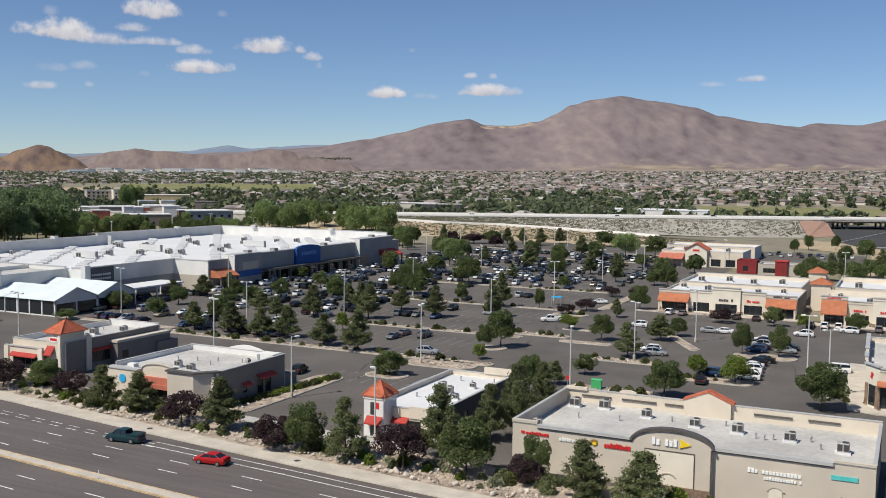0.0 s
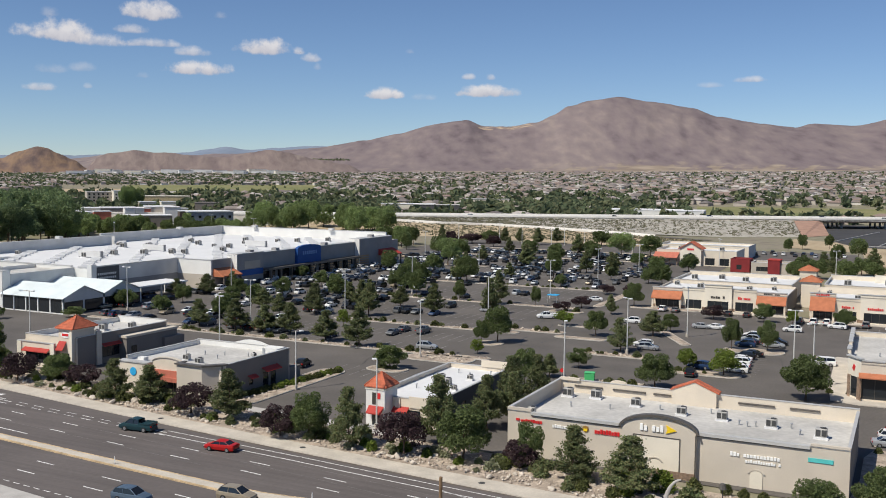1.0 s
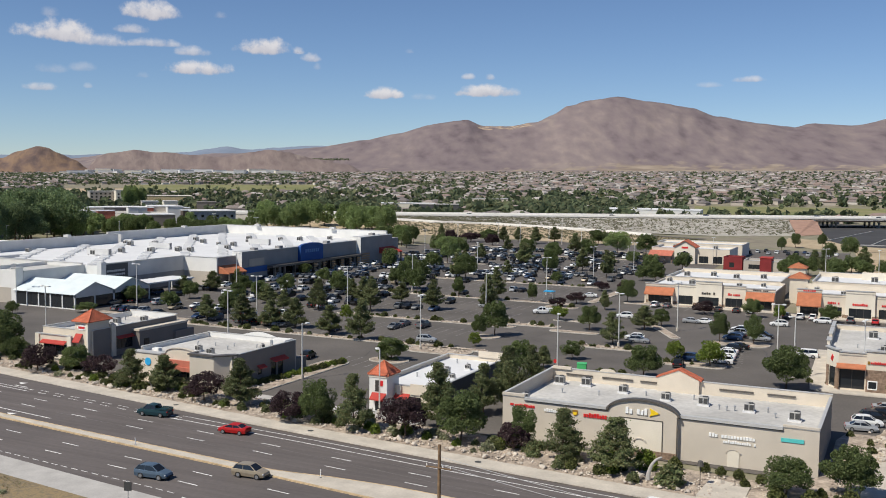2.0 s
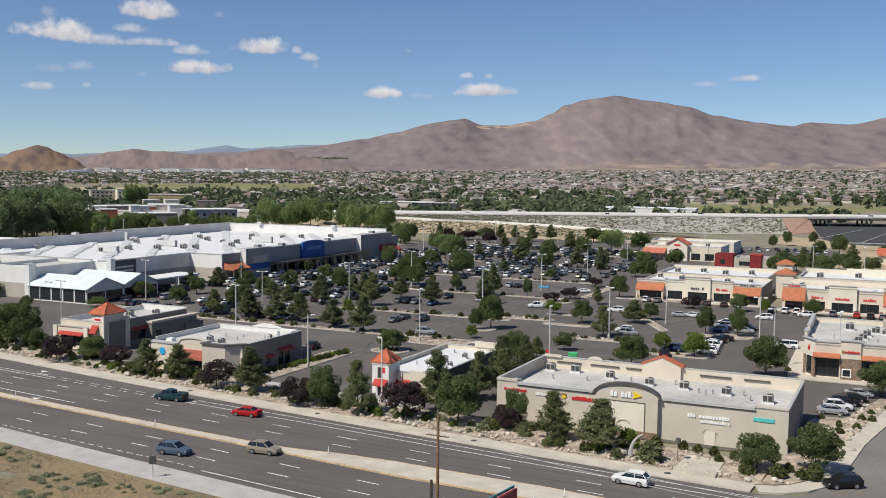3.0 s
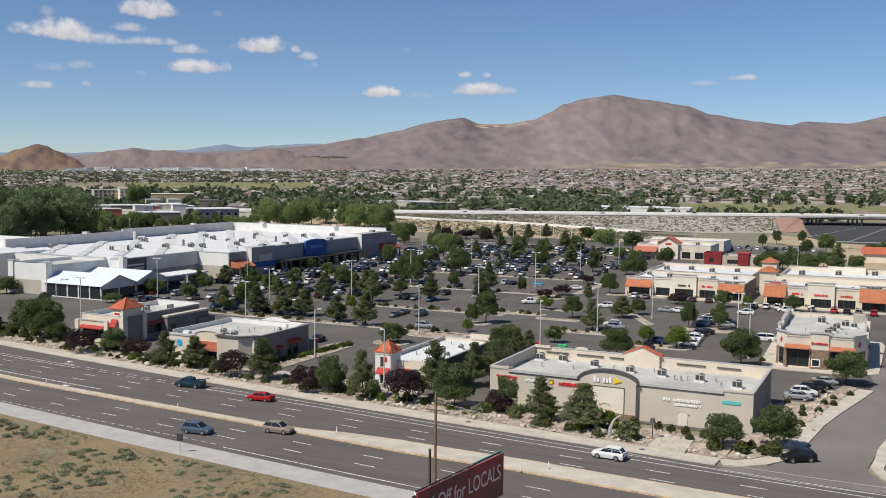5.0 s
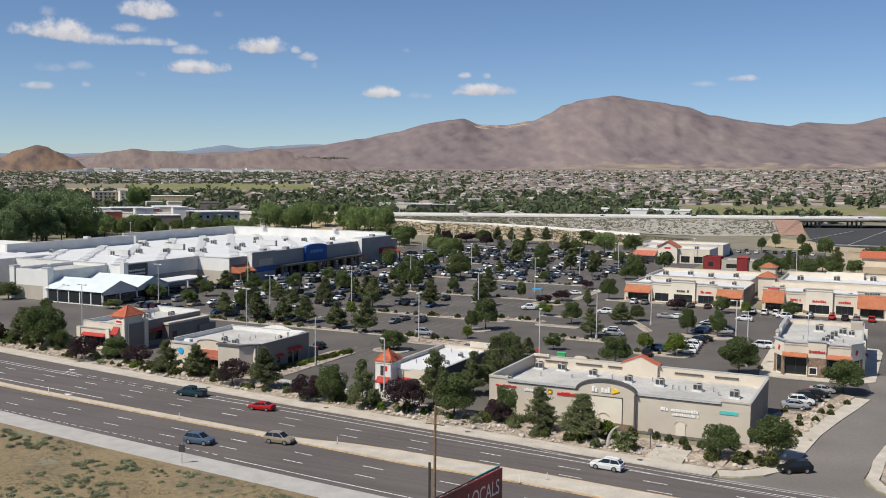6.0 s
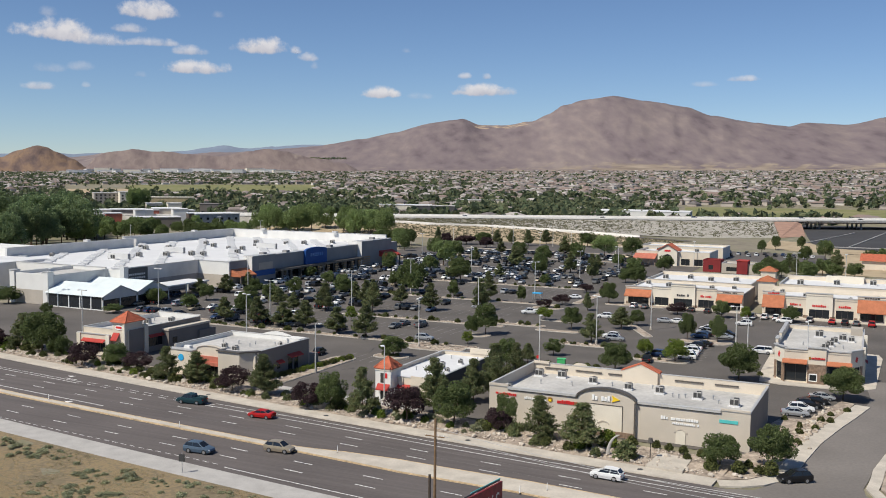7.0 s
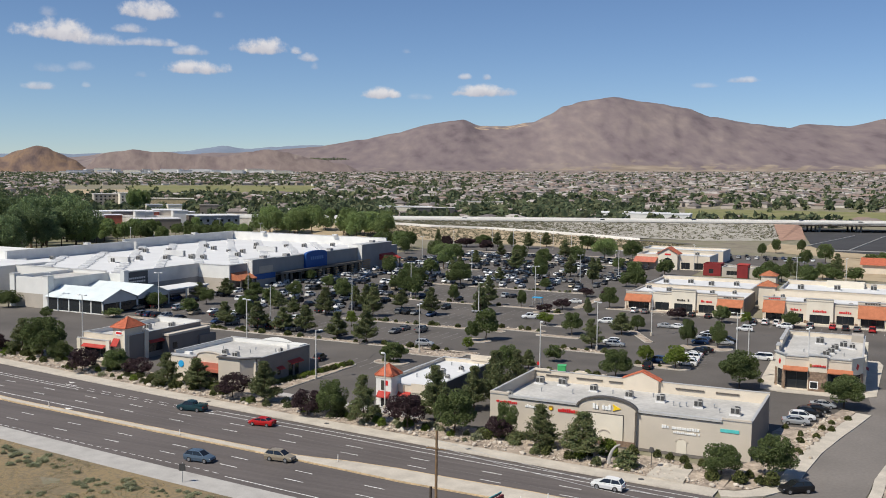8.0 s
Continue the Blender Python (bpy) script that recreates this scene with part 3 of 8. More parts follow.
def range_of_hills(name, points, r_foot, r_top, r_end, rough, material, label, a_hi, a_lo, step=0.22, rings=44):
    """A mountain range with gullies: crest heights by bearing, falling to the plain in spurs."""
    verts, faces = [], []
    na = int((a_hi - a_lo) / step) + 1
    for j in range(rings):
        r = r_foot + (r_end - r_foot) * j / (rings - 1)
        for i in range(na):
            az = a_hi - i * step
            x, y = polar(az, r)
            base = land(x, y)
            top = crest(points, az) - 10.0
            edge = smooth_step(a_lo, a_lo + 1.5, az) * smooth_step(a_hi, a_hi - 1.5, az)
            u = (r - r_foot) / (r_top - r_foot)
            if u <= 1:
                prof = 0.16 * u + 0.84 * smooth_step(0.12, 1.0, u) ** 1.25
            else:
                prof = 1 - 0.5 * (r - r_top) / (r_end - r_top)
            lat = az * 75 + 60 * noise.noise((az * 0.3, r * 0.002, 7.0))
            spur = noise.multi_fractal((lat * 0.0030, r * 0.0007, 5.0), 0.9, 2.1, 6)
            spur2 = abs(noise.noise((lat * 0.0085, r * 0.0008, 2.0)))
            fine = noise.fractal((lat * 0.013, r * 0.0030, 9.0), 0.9, 2.1, 5)
            mid = max(0.0, 4 * u * (1 - u)) if u < 1 else 0
            h = (top - base) * prof * (1 - rough * mid * (spur2 * 0.26 + 0.10 * spur)) + fine * (1.5 + 16 * rough * prof * (1 - 0.6 * u if u < 1 else 0.4))
            verts.append((x, y, base - 1.0 + max(-3.0, h) * edge))
    for j in range(rings - 1):
        for i in range(na - 1):
            a = j * na + i
            faces.append((a, a + 1, a + na + 1, a + na))
    me = from_arrays(name, verts, faces, material, True)
    if name == "mountain_range":
        pale = me.attributes.new("pale_soil", "FLOAT", "POINT")
        crag = me.attributes.new("outcrop", "FLOAT", "POINT")
        for i, v in enumerate(me.vertices):
            dx, dy = v.co.x - EYE0.x, v.co.y - EYE0.y
            az, u = math.degrees(math.atan2(-dx, dy)), (math.hypot(dx, dy) - r_foot) / (r_top - r_foot)
            n = noise.fractal((az * 0.5, u * 5.0, 3.0), 0.8, 2.0, 3)
            east = smooth_step(22, 12, az)
            quarry = smooth_step(16.2, 14.8, az) * smooth_step(12.6, 13.6, az) * smooth_step(0.36, 0.10, u)
            scar = smooth_step(0.12, 0.42, noise.fractal((az * 1.4, u * 9.0, 11.0), 0.8, 2.0, 4)) * smooth_step(0.42, 0.15, u) * smooth_step(27, 16, az)
            pale.data[i].value = 0.95 * quarry * (0.6 + 1.2 * max(0.0, n)) + 0.45 * scar + (0.34 + 0.24 * east) * smooth_step(0.48, 0.05, u + 0.10 * n) + 0.10 * n
            crag.data[i].value = 0.62 * smooth_step(24.4, 23.6, az) * smooth_step(20.2, 20.8, az) * smooth_step(0.80, 0.87, u) * smooth_step(1.02, 0.95, u) + 0.12 * n
    return tagged(new(name, me), label, "mountain", kind="structure")


MAIN = [(56, 105), (47.1, 100), (46.1, 112), (43.9, 138), (41.2, 127), (37.4, 143), (35.5, 156), (32.9, 175), (30.3, 210), (28.3, 246), (26.0, 294), (24.4, 311), (23.4, 283), (22.1, 281), (20.4, 301), (19.4, 335),
        (18.5, 377), (17.5, 401), (15.7, 419), (14.0, 398), (11.6, 367), (10.2, 328), (7.8, 294), (6.1, 278), (5.1, 295), (3.1, 282), (1.2, 312), (-3, 330), (-8, 280)]
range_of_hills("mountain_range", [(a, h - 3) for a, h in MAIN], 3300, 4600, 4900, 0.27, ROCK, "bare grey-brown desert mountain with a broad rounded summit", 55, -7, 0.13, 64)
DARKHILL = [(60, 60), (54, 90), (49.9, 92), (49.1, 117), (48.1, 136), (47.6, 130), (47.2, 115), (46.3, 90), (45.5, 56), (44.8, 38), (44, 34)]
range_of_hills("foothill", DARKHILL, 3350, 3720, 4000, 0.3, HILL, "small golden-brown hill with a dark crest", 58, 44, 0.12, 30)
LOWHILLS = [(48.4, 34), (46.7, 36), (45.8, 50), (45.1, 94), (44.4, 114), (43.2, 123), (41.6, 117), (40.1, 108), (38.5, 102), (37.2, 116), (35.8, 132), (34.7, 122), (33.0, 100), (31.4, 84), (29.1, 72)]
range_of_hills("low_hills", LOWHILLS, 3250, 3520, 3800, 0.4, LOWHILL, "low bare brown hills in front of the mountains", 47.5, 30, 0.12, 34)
FARRANGE = [(60, 100), (49.9, 120), (47.8, 132), (46.3, 124), (42.7, 138), (40.3, 146), (39.2, 166), (38.1, 178), (36.8, 164), (35.4, 176), (32.9, 190), (30.3, 168), (28, 150)]
range_of_hills("far_range", FARRANGE, 4700, 4850, 4960, 0.2, HAZE_BLUE_ROCK, "mountain range far behind, blue haze in its colour", 58, 28, 0.3, 12)


def cloud_material(name, thin):
    """Soft white vapour on a far glowing backdrop: density from the outline and noise, base shade painted."""
    m = bpy.data.materials.new(name)
    m.use_nodes = True
    nt = m.node_tree
    nt.nodes.remove(nt.nodes["Principled BSDF"])
    tc = nt.nodes.new("ShaderNodeTexCoord")
    sep = nt.nodes.new("ShaderNodeSeparateXYZ")
    nt.links.new(tc.outputs["Generated"], sep.inputs[0])

    def op(kind, a, b=None):
        n = nt.nodes.new("ShaderNodeMath")
        n.operation = kind
        for k, v in enumerate((a, b)):
            if v is None:
                continue
            if isinstance(v, (int, float)):
                n.inputs[k].default_value = v
            else:
                nt.links.new(v, n.inputs[k])
        return n.outputs[0]
    oi = nt.nodes.new("ShaderNodeObjectInfo")
    geo = nt.nodes.new("ShaderNodeNewGeometry")
    ns = nt.nodes.new("ShaderNodeTexNoise")
    ns.inputs["Scale"].default_value = 0.014
    ns.inputs["Detail"].default_value = 7
    ns.inputs["Roughness"].default_value = 0.58
    nt.links.new(geo.outputs["Position"], ns.inputs["Vector"])
    nb = nt.nodes.new("ShaderNodeTexNoise")
    nb.inputs["Scale"].default_value = 0.006
    nb.inputs["Detail"].default_value = 2
    nt.links.new(geo.outputs["Position"], nb.inputs["Vector"])
    u = op("MULTIPLY", op("SUBTRACT", sep.outputs["X"], 0.5), 2.0)
    v = op("SUBTRACT", sep.outputs["Z"], 0.33)
    v_up = op("DIVIDE", op("MAXIMUM", v, 0.0), 0.62)
    v_dn = op("DIVIDE", op("MAXIMUM", op("MULTIPLY", v, -1.0), 0.0), 0.26)
    r = op("ADD", op("MULTIPLY", u, u), op("ADD", op("MULTIPLY", v_up, v_up), op("MULTIPLY", v_dn, v_dn)))
    d = op("ADD", op("SUBTRACT", 1.0, r), op("MULTIPLY", op("SUBTRACT", ns.outputs["Fac"], 0.55), 1.9))
    d = op("ADD", d, op("MULTIPLY", op("SUBTRACT", nb.outputs["Fac"], 0.5), 0.9))
    mr = nt.nodes.new("ShaderNodeMapRange")
    mr.interpolation_type = "SMOOTHSTEP"
    mr.inputs["From Min"].default_value, mr.inputs["From Max"].default_value = 0.10, (0.85, 1.1, 1.6)[thin]
    mr.inputs["To Max"].default_value = (0.90, 0.66, 0.40)[thin]
    nt.links.new(d, mr.inputs["Value"])
    rim = op("MULTIPLY", op("SUBTRACT", 1.0, op("MULTIPLY", u, u)), op("MINIMUM", op("MULTIPLY", op("MULTIPLY", sep.outputs["Z"], op("SUBTRACT", 1.0, sep.outputs["Z"])), 14.0), 1.0))
    alpha = op("MULTIPLY", mr.outputs["Result"], op("MINIMUM", op("MULTIPLY", rim, 3.0), 1.0))
    # grey to white ramp paints the shaded base and sunlit top
    tone = nt.nodes.new("ShaderNodeValToRGB")
    tone.color_ramp.elements[0].position, tone.color_ramp.elements[1].position = 0.12, 0.55
    tone.color_ramp.elements[0].color, tone.color_ramp.elements[1].color = (0.50, 0.49, 0.54, 1), (0.76, 0.735, 0.74, 1)
    nt.links.new(op("ADD", sep.outputs["Z"], op("MULTIPLY", op("SUBTRACT", ns.outputs["Fac"], 0.5), 0.7)), tone.inputs["Fac"])
    em = nt.nodes.new("ShaderNodeEmission")
    nt.links.new(tone.outputs["Color"], em.inputs["Color"])
    tr = nt.nodes.new("ShaderNodeBsdfTransparent")
    mix = nt.nodes.new("ShaderNodeMixShader")
    nt.links.new(alpha, mix.inputs["Fac"])
    nt.links.new(tr.outputs[0], mix.inputs[1])
    nt.links.new(em.outputs[0], mix.inputs[2])
    nt.links.new(mix.outputs[0], nt.nodes["Material Output"].inputs["Surface"])
    return m


CLOUDS = [cloud_material("cumulus", 0), cloud_material("thin_cloud", 1), cloud_material("cloud_wisp", 2)]
SKY_CLOUDS = [(47.05, 684, 367, 89, 0), (42.33, 801, 281, 87, 0), (44.8, 652, 253, 59, 1), (43.3, 711, 151, 48, 1), (42.24, 648, 298, 38, 1), (39.92, 617, 170, 44, 1), (39.7, 538, 312, 60, 0), (36.01, 654, 272, 78, 0), (34.1, 637, 67, 39, 1), (33.41, 603, 101, 42, 1), (33.02, 561, 45, 36, 2), (47.4, 509, 136, 42, 2), (45.83, 520, 122, 40, 2), (47.97, 426, 141, 39, 1)]
SKY_WISPS = [(42.7, 495, 76, 30, 2), (38.44, 792, 66, 36, 2), (47.43, 763, 89, 44, 2), (45.54, 436, 42, 24, 2), (29.23, 438, 186, 51, 0), (26.9, 422, 147, 31, 2), (24.33, 525, 73, 31, 1), (23.07, 523, 51, 31, 1), (23.4, 458, 328, 59, 0), (10.69, 481, 126, 25, 2), (8.53, 505, 146, 30, 1), (27.73, 644, 51, 25, 2)]
for az, z, w, h, k in SKY_CLOUDS + SKY_WISPS:
    x, y = polar(az, 4860)
    w, h = w * 1.25, h * 1.55
    me = from_arrays("cloud", [(-w / 2, 0, -h / 2), (w / 2, 0, -h / 2), (w / 2, 0, h / 2), (-w / 2, 0, h / 2)], [(0, 1, 2, 3)], CLOUDS[k])
    ob = new("cloud", me)
    ob.matrix_basis = pose(x, y, z, 0, 0, az)
    tagged(ob, ("white puffy cumulus cloud, base shade painted on a glowing card", "thin white cloud", "faint wisp of cloud")[k], "cloud", "clouds in the sky", "structure")
# ---- buildings ----
def face_m(face, w, d):
    """Maps (along, inward, up) of a wall face into the building's own space."""
    return {"f": Matrix(((1, 0, 0, 0), (0, 1, 0, 0), (0, 0, 1, 0), (0, 0, 0, 1))),
            "b": Matrix(((-1, 0, 0, w), (0, -1, 0, d), (0, 0, 1, 0), (0, 0, 0, 1))),
            "r": Matrix(((0, -1, 0, w), (1, 0, 0, 0), (0, 0, 1, 0), (0, 0, 0, 1))),
            "l": Matrix(((0, 1, 0, 0), (-1, 0, 0, d), (0, 0, 1, 0), (0, 0, 0, 1)))}[face]


def placed(bm, m):
    bmesh.ops.transform(bm, matrix=m, verts=bm.verts[:])
    bmesh.ops.recalc_face_normals(bm, faces=bm.faces[:])
    return bm


def wall_bm(length, h, openings, t=0.3):
    """A wall with real openings (u0, u1, z0, z1)."""
    bm = empty_bm()
    u = 0.0
    for u0, u1, z0, z1 in sorted(openings):
        if u0 > u:
            box(bm, u, u0, 0, t, 0, h)
        if z0 > 0.01:
            box(bm, u0, u1, 0, t, 0, z0)
        if z1 < h - 0.01:
            box(bm, u0, u1, 0, t, z1, h)
        u = u1
    if u < length:
        box(bm, u, length, 0, t, 0, h)
    bmesh.ops.remove_doubles(bm, verts=bm.verts[:], dist=0.0005)
    return bm


def window(parent, m, u0, u1, z0, z1, name="window", bars=None):
    """Glazing in an opening: frame, mullions and a tinted pane set back in the wall."""
    fb = empty_bm()
    f = 0.09
    box(fb, u0, u1, 0.08, 0.16, z1 - f, z1)
    box(fb, u0, u1, 0.08, 0.16, z0, z0 + f)
    n = bars or max(1, round((u1 - u0) / 1.8))
    for i in range(n + 1):
        c = u0 + (u1 - u0) * i / n
        box(fb, max(u0, c - f / 2), min(u1, c + f / 2), 0.078, 0.162, z0 + f, z1 - f)
    ob = part(name, placed(fb, m), FRAME, parent)
    part("pane", placed(boxm(u0 + 0.02, u1 - 0.02, 0.11, 0.13, z0 + 0.02, z1 - 0.02), m), GLASS, ob)
    return ob


def awning(parent, m, u0, u1, z0, z1, depth, material, label):
    bm = empty_bm()
    prism(bm, [(0, z1), (-depth, z0 + 0.18), (-depth, z0), (-depth + 0.05, z0), (-depth + 0.05, z0 + 0.14), (0, z1 - 0.08)], "x", u0, u1)
    return part("awning", placed(bm, m), material, parent, label)


def lettering(parent, m, u, z, length, h, material, n, label, proud=0.12, seed=0):
    """A run of raised sign characters shown as plain blocks."""
    rng = random.Random(seed + n)
    step = length / n
    first = None
    for i in range(n):
        if rng.random() < 0.1 and 0 < i < n - 1:
            continue
        hh = h * rng.choice((1, 0.72, 0.72, 0.85))
        a = u + i * step
        first = part("sign_character", placed(boxm(a, a + step * 0.76, -proud, -0.004, z, z + hh), m), material, parent, "" if first else label)
    return first


def block_sign(parent, m, u0, u1, z0, z1, material, label, proud=0.1, shape=None):
    bm = empty_bm()
    if shape:
        prism(bm, [(u0 + (u1 - u0) * a, z0 + (z1 - z0) * b) for a, b in shape], "y", -proud, -0.004)
    else:
        box(bm, u0, u1, -proud, -0.004, z0, z1)
    return part("sign_panel", placed(bm, m), material, parent, label)


def shell(name, label, x, y, w, d, h, wall, roof, roof_z, mats=None, openings=None, t=0.3, rz=0, coping=COPING, heights=None, group=""):
    """A flat-roofed commercial building: four walls with parapets, a roof deck and copings."""
    b = thing(name, label, "building", x, y, 0, rz, group)
    mats, openings, heights = mats or {}, openings or {}, heights or {}
    for face, length in (("f", w), ("b", w), ("r", d - 2 * t), ("l", d - 2 * t)):
        m = face_m(face, w, d)
        hh = heights.get(face, h)
        shift = Matrix.Translation((t, 0, 0)) if face in "rl" else Matrix()
        ops = openings.get(face, [])
        if face in "rl":
            ops = [(a - t, c - t, e, g) for a, c, e, g in ops]
        part("wall", placed(wall_bm(length, hh, ops, t), m @ shift), mats.get(face, wall), b)
        cb = boxm(-0.06 if face in "fb" else 0.065, length + (0.06 if face in "fb" else -0.065), -0.06, t + 0.06, hh + 0.002, hh + 0.12)
        part("coping", placed(cb, m @ shift), coping, b)
        for o in openings.get(face, []):
            window(b, m, *o)
    part("roof", boxm(t + 0.005, w - t - 0.005, t + 0.005, d - t - 0.005, roof_z - 0.25, roof_z), roof, b)
    return b


def rooftop_unit(parent, x, y, z, s=1.0, turn=0):
    """A packaged air conditioner: curb, housing, grilles and a fan."""
    m = pose(x, y, z, 0, 0, turn)
    u = part("rooftop_unit", placed(bevelled(boxm(-0.75 * s, 0.75 * s, -0.6 * s, 0.6 * s, 0.25, 0.25 + 1.15 * s), 0.05), m), UNITGREY, parent, "grey rooftop air conditioner")
    part("curb", placed(boxm(-0.95 * s, 0.95 * s, -0.8 * s, 0.8 * s, 0, 0.249), m), ROOFWHITE, u)
    for k in (-1, 1):
        part("grille", placed(boxm(k * 0.38 * s - 0.3 * s, k * 0.38 * s + 0.3 * s, -0.63 * s, -0.602 * s, 0.4, 0.25 + s), m), UNITDARK, u)
    part("fan", placed(tube(empty_bm(), (0.25 * s, 0, 0.252 + 1.15 * s), (0.25 * s, 0, 0.34 + 1.15 * s), 0.42 * s, 0.42 * s, 12), m), UNITDARK, u)
    return u


def vent_pipe(parent, x, y, z):
    return part("vent_pipe", tube(tube(empty_bm(), (x, y, z), (x, y, z + 0.6), 0.1, 0.1), (x, y, z + 0.602), (x, y, z + 0.75), 0.2, 0.12), STEEL, parent)


def hip_tower(parent, x0, x1, y0, y1, h, rise, wall, tile, over=0.45):
    """A square tower with a tiled pyramid roof with ribs along the hips."""
    t = part("tower", boxm(x0, x1, y0, y1, 0, h), wall, parent)
    cx, cy = (x0 + x1) / 2, (y0 + y1) / 2
    bm = empty_bm()
    cor = [(x0 - over, y0 - over), (x1 + over, y0 - over), (x1 + over, y1 + over), (x0 - over, y1 + over)]
    lo = [bm.verts.new((x, y, h)) for x, y in cor]
    lo2 = [bm.verts.new((x, y, h + 0.15)) for x, y in cor]
    tip = bm.verts.new((cx, cy, h + rise))
    bm.faces.new(lo[::-1])
    for i in range(4):
        bm.faces.new((lo[i], lo[(i + 1) % 4], lo2[(i + 1) % 4], lo2[i]))
        bm.faces.new((lo2[i], lo2[(i + 1) % 4], tip))
    r = part("tower_roof", bm, tile, t, "red clay tile pyramid roof")
    for i in range(4):
        a, b = Vector((*cor[i], h + 0.17)), Vector((cx, cy, h + rise + 0.02))
        part("hip_tile", tube(empty_bm(), a, b, 0.11, 0.09, 6), tile, t)
    courses = 7
    for k in range(1, courses):
        u = k / courses
        bm = empty_bm()
        ring = []
        for q in (u - 0.02, u + 0.05):
            ring.append([(cx + (a - cx) * (1 - q), cy + (b - cy) * (1 - q), h + 0.15 + (rise - 0.15) * q + 0.05) for a, b in cor])
        for i in range(4):
            j = (i + 1) % 4
            bm.faces.new([bm.verts.new(p) for p in (ring[0][i], ring[0][j], ring[1][j], ring[1][i])])
        part("tile_course", bm, tile, t)
    return t


poly("drive_paving", [(-46, -3.2), (-25, -5.6), (-12.5, -6.4), (-12.5, -1.2), (-25, -0.4), (-46, 1.2)], 0.09, PALE_CONC, "pale concrete drive behind the planting bed", "pavement", 0.12)

# strip of shops whose back faces the highway
SW, SD = 43.0, 21.5
S = shell("shop_building", "long cream stucco shop building with an arched parapet", 1.5, -4.0, SW, SD, 6.0, STUCCO, ROOFGREY, 4.5, {"b": CREAM, "r": SHADED_TAUPE}, heights={"b": 6.4, "l": 6.35, "r": 6.1})
F = face_m("f", SW, SD)
part("end_parapet", boxm(-0.02, 3.4, -0.12, 0.34, 6.122, 6.5), STUCCO, S)
part("end_parapet", boxm(38.6, SW + 0.02, -0.12, 0.34, 6.122, 6.4), STUCCO, S)
part("end_parapet", boxm(0.31, 3.4, 20.9, 21.4, 6.33, 6.75), CREAM, S)
for a, b in ((3.4, 15.84), (25.36, 38.6)):
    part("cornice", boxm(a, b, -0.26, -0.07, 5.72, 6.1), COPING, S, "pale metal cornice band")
    # dark strip painting the shadow below the cornice
    part("cornice_band", boxm(a, b, -0.14, -0.065, 5.58, 5.715), BRONZE, S)
AC, AW, AZ = 20.6, 4.75, 5.85
arch = [(AC - AW, 0.0), (AC + AW, 0.0), (AC + AW, AZ)]
arch += [(AC + AW * math.cos(radians(a)), AZ + 1.7 * math.sin(radians(a))) for a in range(10, 180, 10)] + [(AC - AW, AZ)]
part("arched_front", prism(empty_bm(), arch, "y", -0.6, -0.005), STUCCO, S, "raised bay with a curved top")
rim = empty_bm()
ring = [[(AC + (AW + o) * math.cos(radians(q)), AZ + (1.7 + o) * math.sin(radians(q))) for q in range(0, 181, 6)] for o in (0.01, 0.3)]
vs = [[[rim.verts.new((x, yy, z)) for x, z in r] for r in ring] for yy in (-0.85, 0.1)]
for i in range(30):
    q = [(vs[k][0][i], vs[k][0][i + 1], vs[k][1][i + 1], vs[k][1][i]) for k in (0, 1)]
    rim.faces.new(q[0])
    rim.faces.new(q[1])
    for j in range(4):
        rim.faces.new((q[0][j], q[0][(j + 1) % 4], q[1][(j + 1) % 4], q[1][j])) if j in (0, 2) else None
bmesh.ops.recalc_face_normals(rim, faces=rim.faces[:])
part("arch_coping", rim, BRONZE, S, "dark metal coping along the arch")
PX0, PX1, PZ0, PZ1 = 17.5, 23.3, 0.9, 5.0
part("recessed_panel", boxm(PX0, PX1, -0.66, -0.602, PZ0, PZ1), OFFWHITE, S, "pale framed stucco panel")
for a in ((PX0 - 0.1, PX1 + 0.1, PZ1 + 0.002, PZ1 + 0.12), (PX0 - 0.1, PX0 - 0.002, PZ0, PZ1), (PX1 + 0.002, PX1 + 0.1, PZ0, PZ1)):
    part("panel_frame", boxm(a[0], a[1], -0.7, -0.602, a[2], a[3]), BRONZE, S)
motif = empty_bm()
mc = [[(20.3 + r * math.cos(radians(q)), 1.7 + r * 0.75 * math.sin(radians(q))) for q in range(20, 161, 20)] for r in (0.85, 1.05)]
prism(motif, mc[0] + mc[1][::-1], "y", -0.76, -0.662)
part("arched_moulding", motif, STUCCO, S)
for a, b in ((15.86, 17.38), (17.382, 23.4), (23.402, 25.34)):
    sp = part("stone_base", boxm(a, b, -0.72, -0.603, 0, 0.88), STONE, S, "ledge stone wainscot")
    rng = random.Random(int(a * 10))
    for row in range(4):
        u = a + 0.04
        while u < b - 0.2:
            L = min(rng.uniform(0.3, 0.7), b - u - 0.02)
            part("stone", boxm(u, u + L - 0.03, -0.72 - rng.uniform(0.02, 0.07), -0.722, row * 0.22 + 0.01, row * 0.22 + 0.2), STONE, sp)
            u += L
part("corner_downpipe", boxm(25.24, 25.34, -0.72, -0.602, 0.2, 5.8), BRONZE, S)
niche = part("arched_niche", prism(empty_bm(), [(31.8, 0.0), (33.3, 0.0), (33.3, 1.75)] + [(32.55 + 0.75 * math.cos(radians(a)), 1.75 + 0.45 * math.sin(radians(a))) for a in range(20, 180, 20)] + [(31.8, 1.75)], "y", -0.1, -0.004), OFFWHITE, S, "false arched doorway in relief")
part("niche_hood", prism(empty_bm(), [(32.55 + r * math.cos(radians(a)), 1.78 + r * 0.62 * math.sin(radians(a))) for r, aa in ((0.8, range(10, 171, 20)), (1.05, range(170, 9, -20))) for a in aa], "y", -0.16, -0.102), STUCCO, S)
part("red_shop_sign", boxm(1.2, 1.7, -0.12, -0.004, 4.75, 5.05), SIGNRED, S)
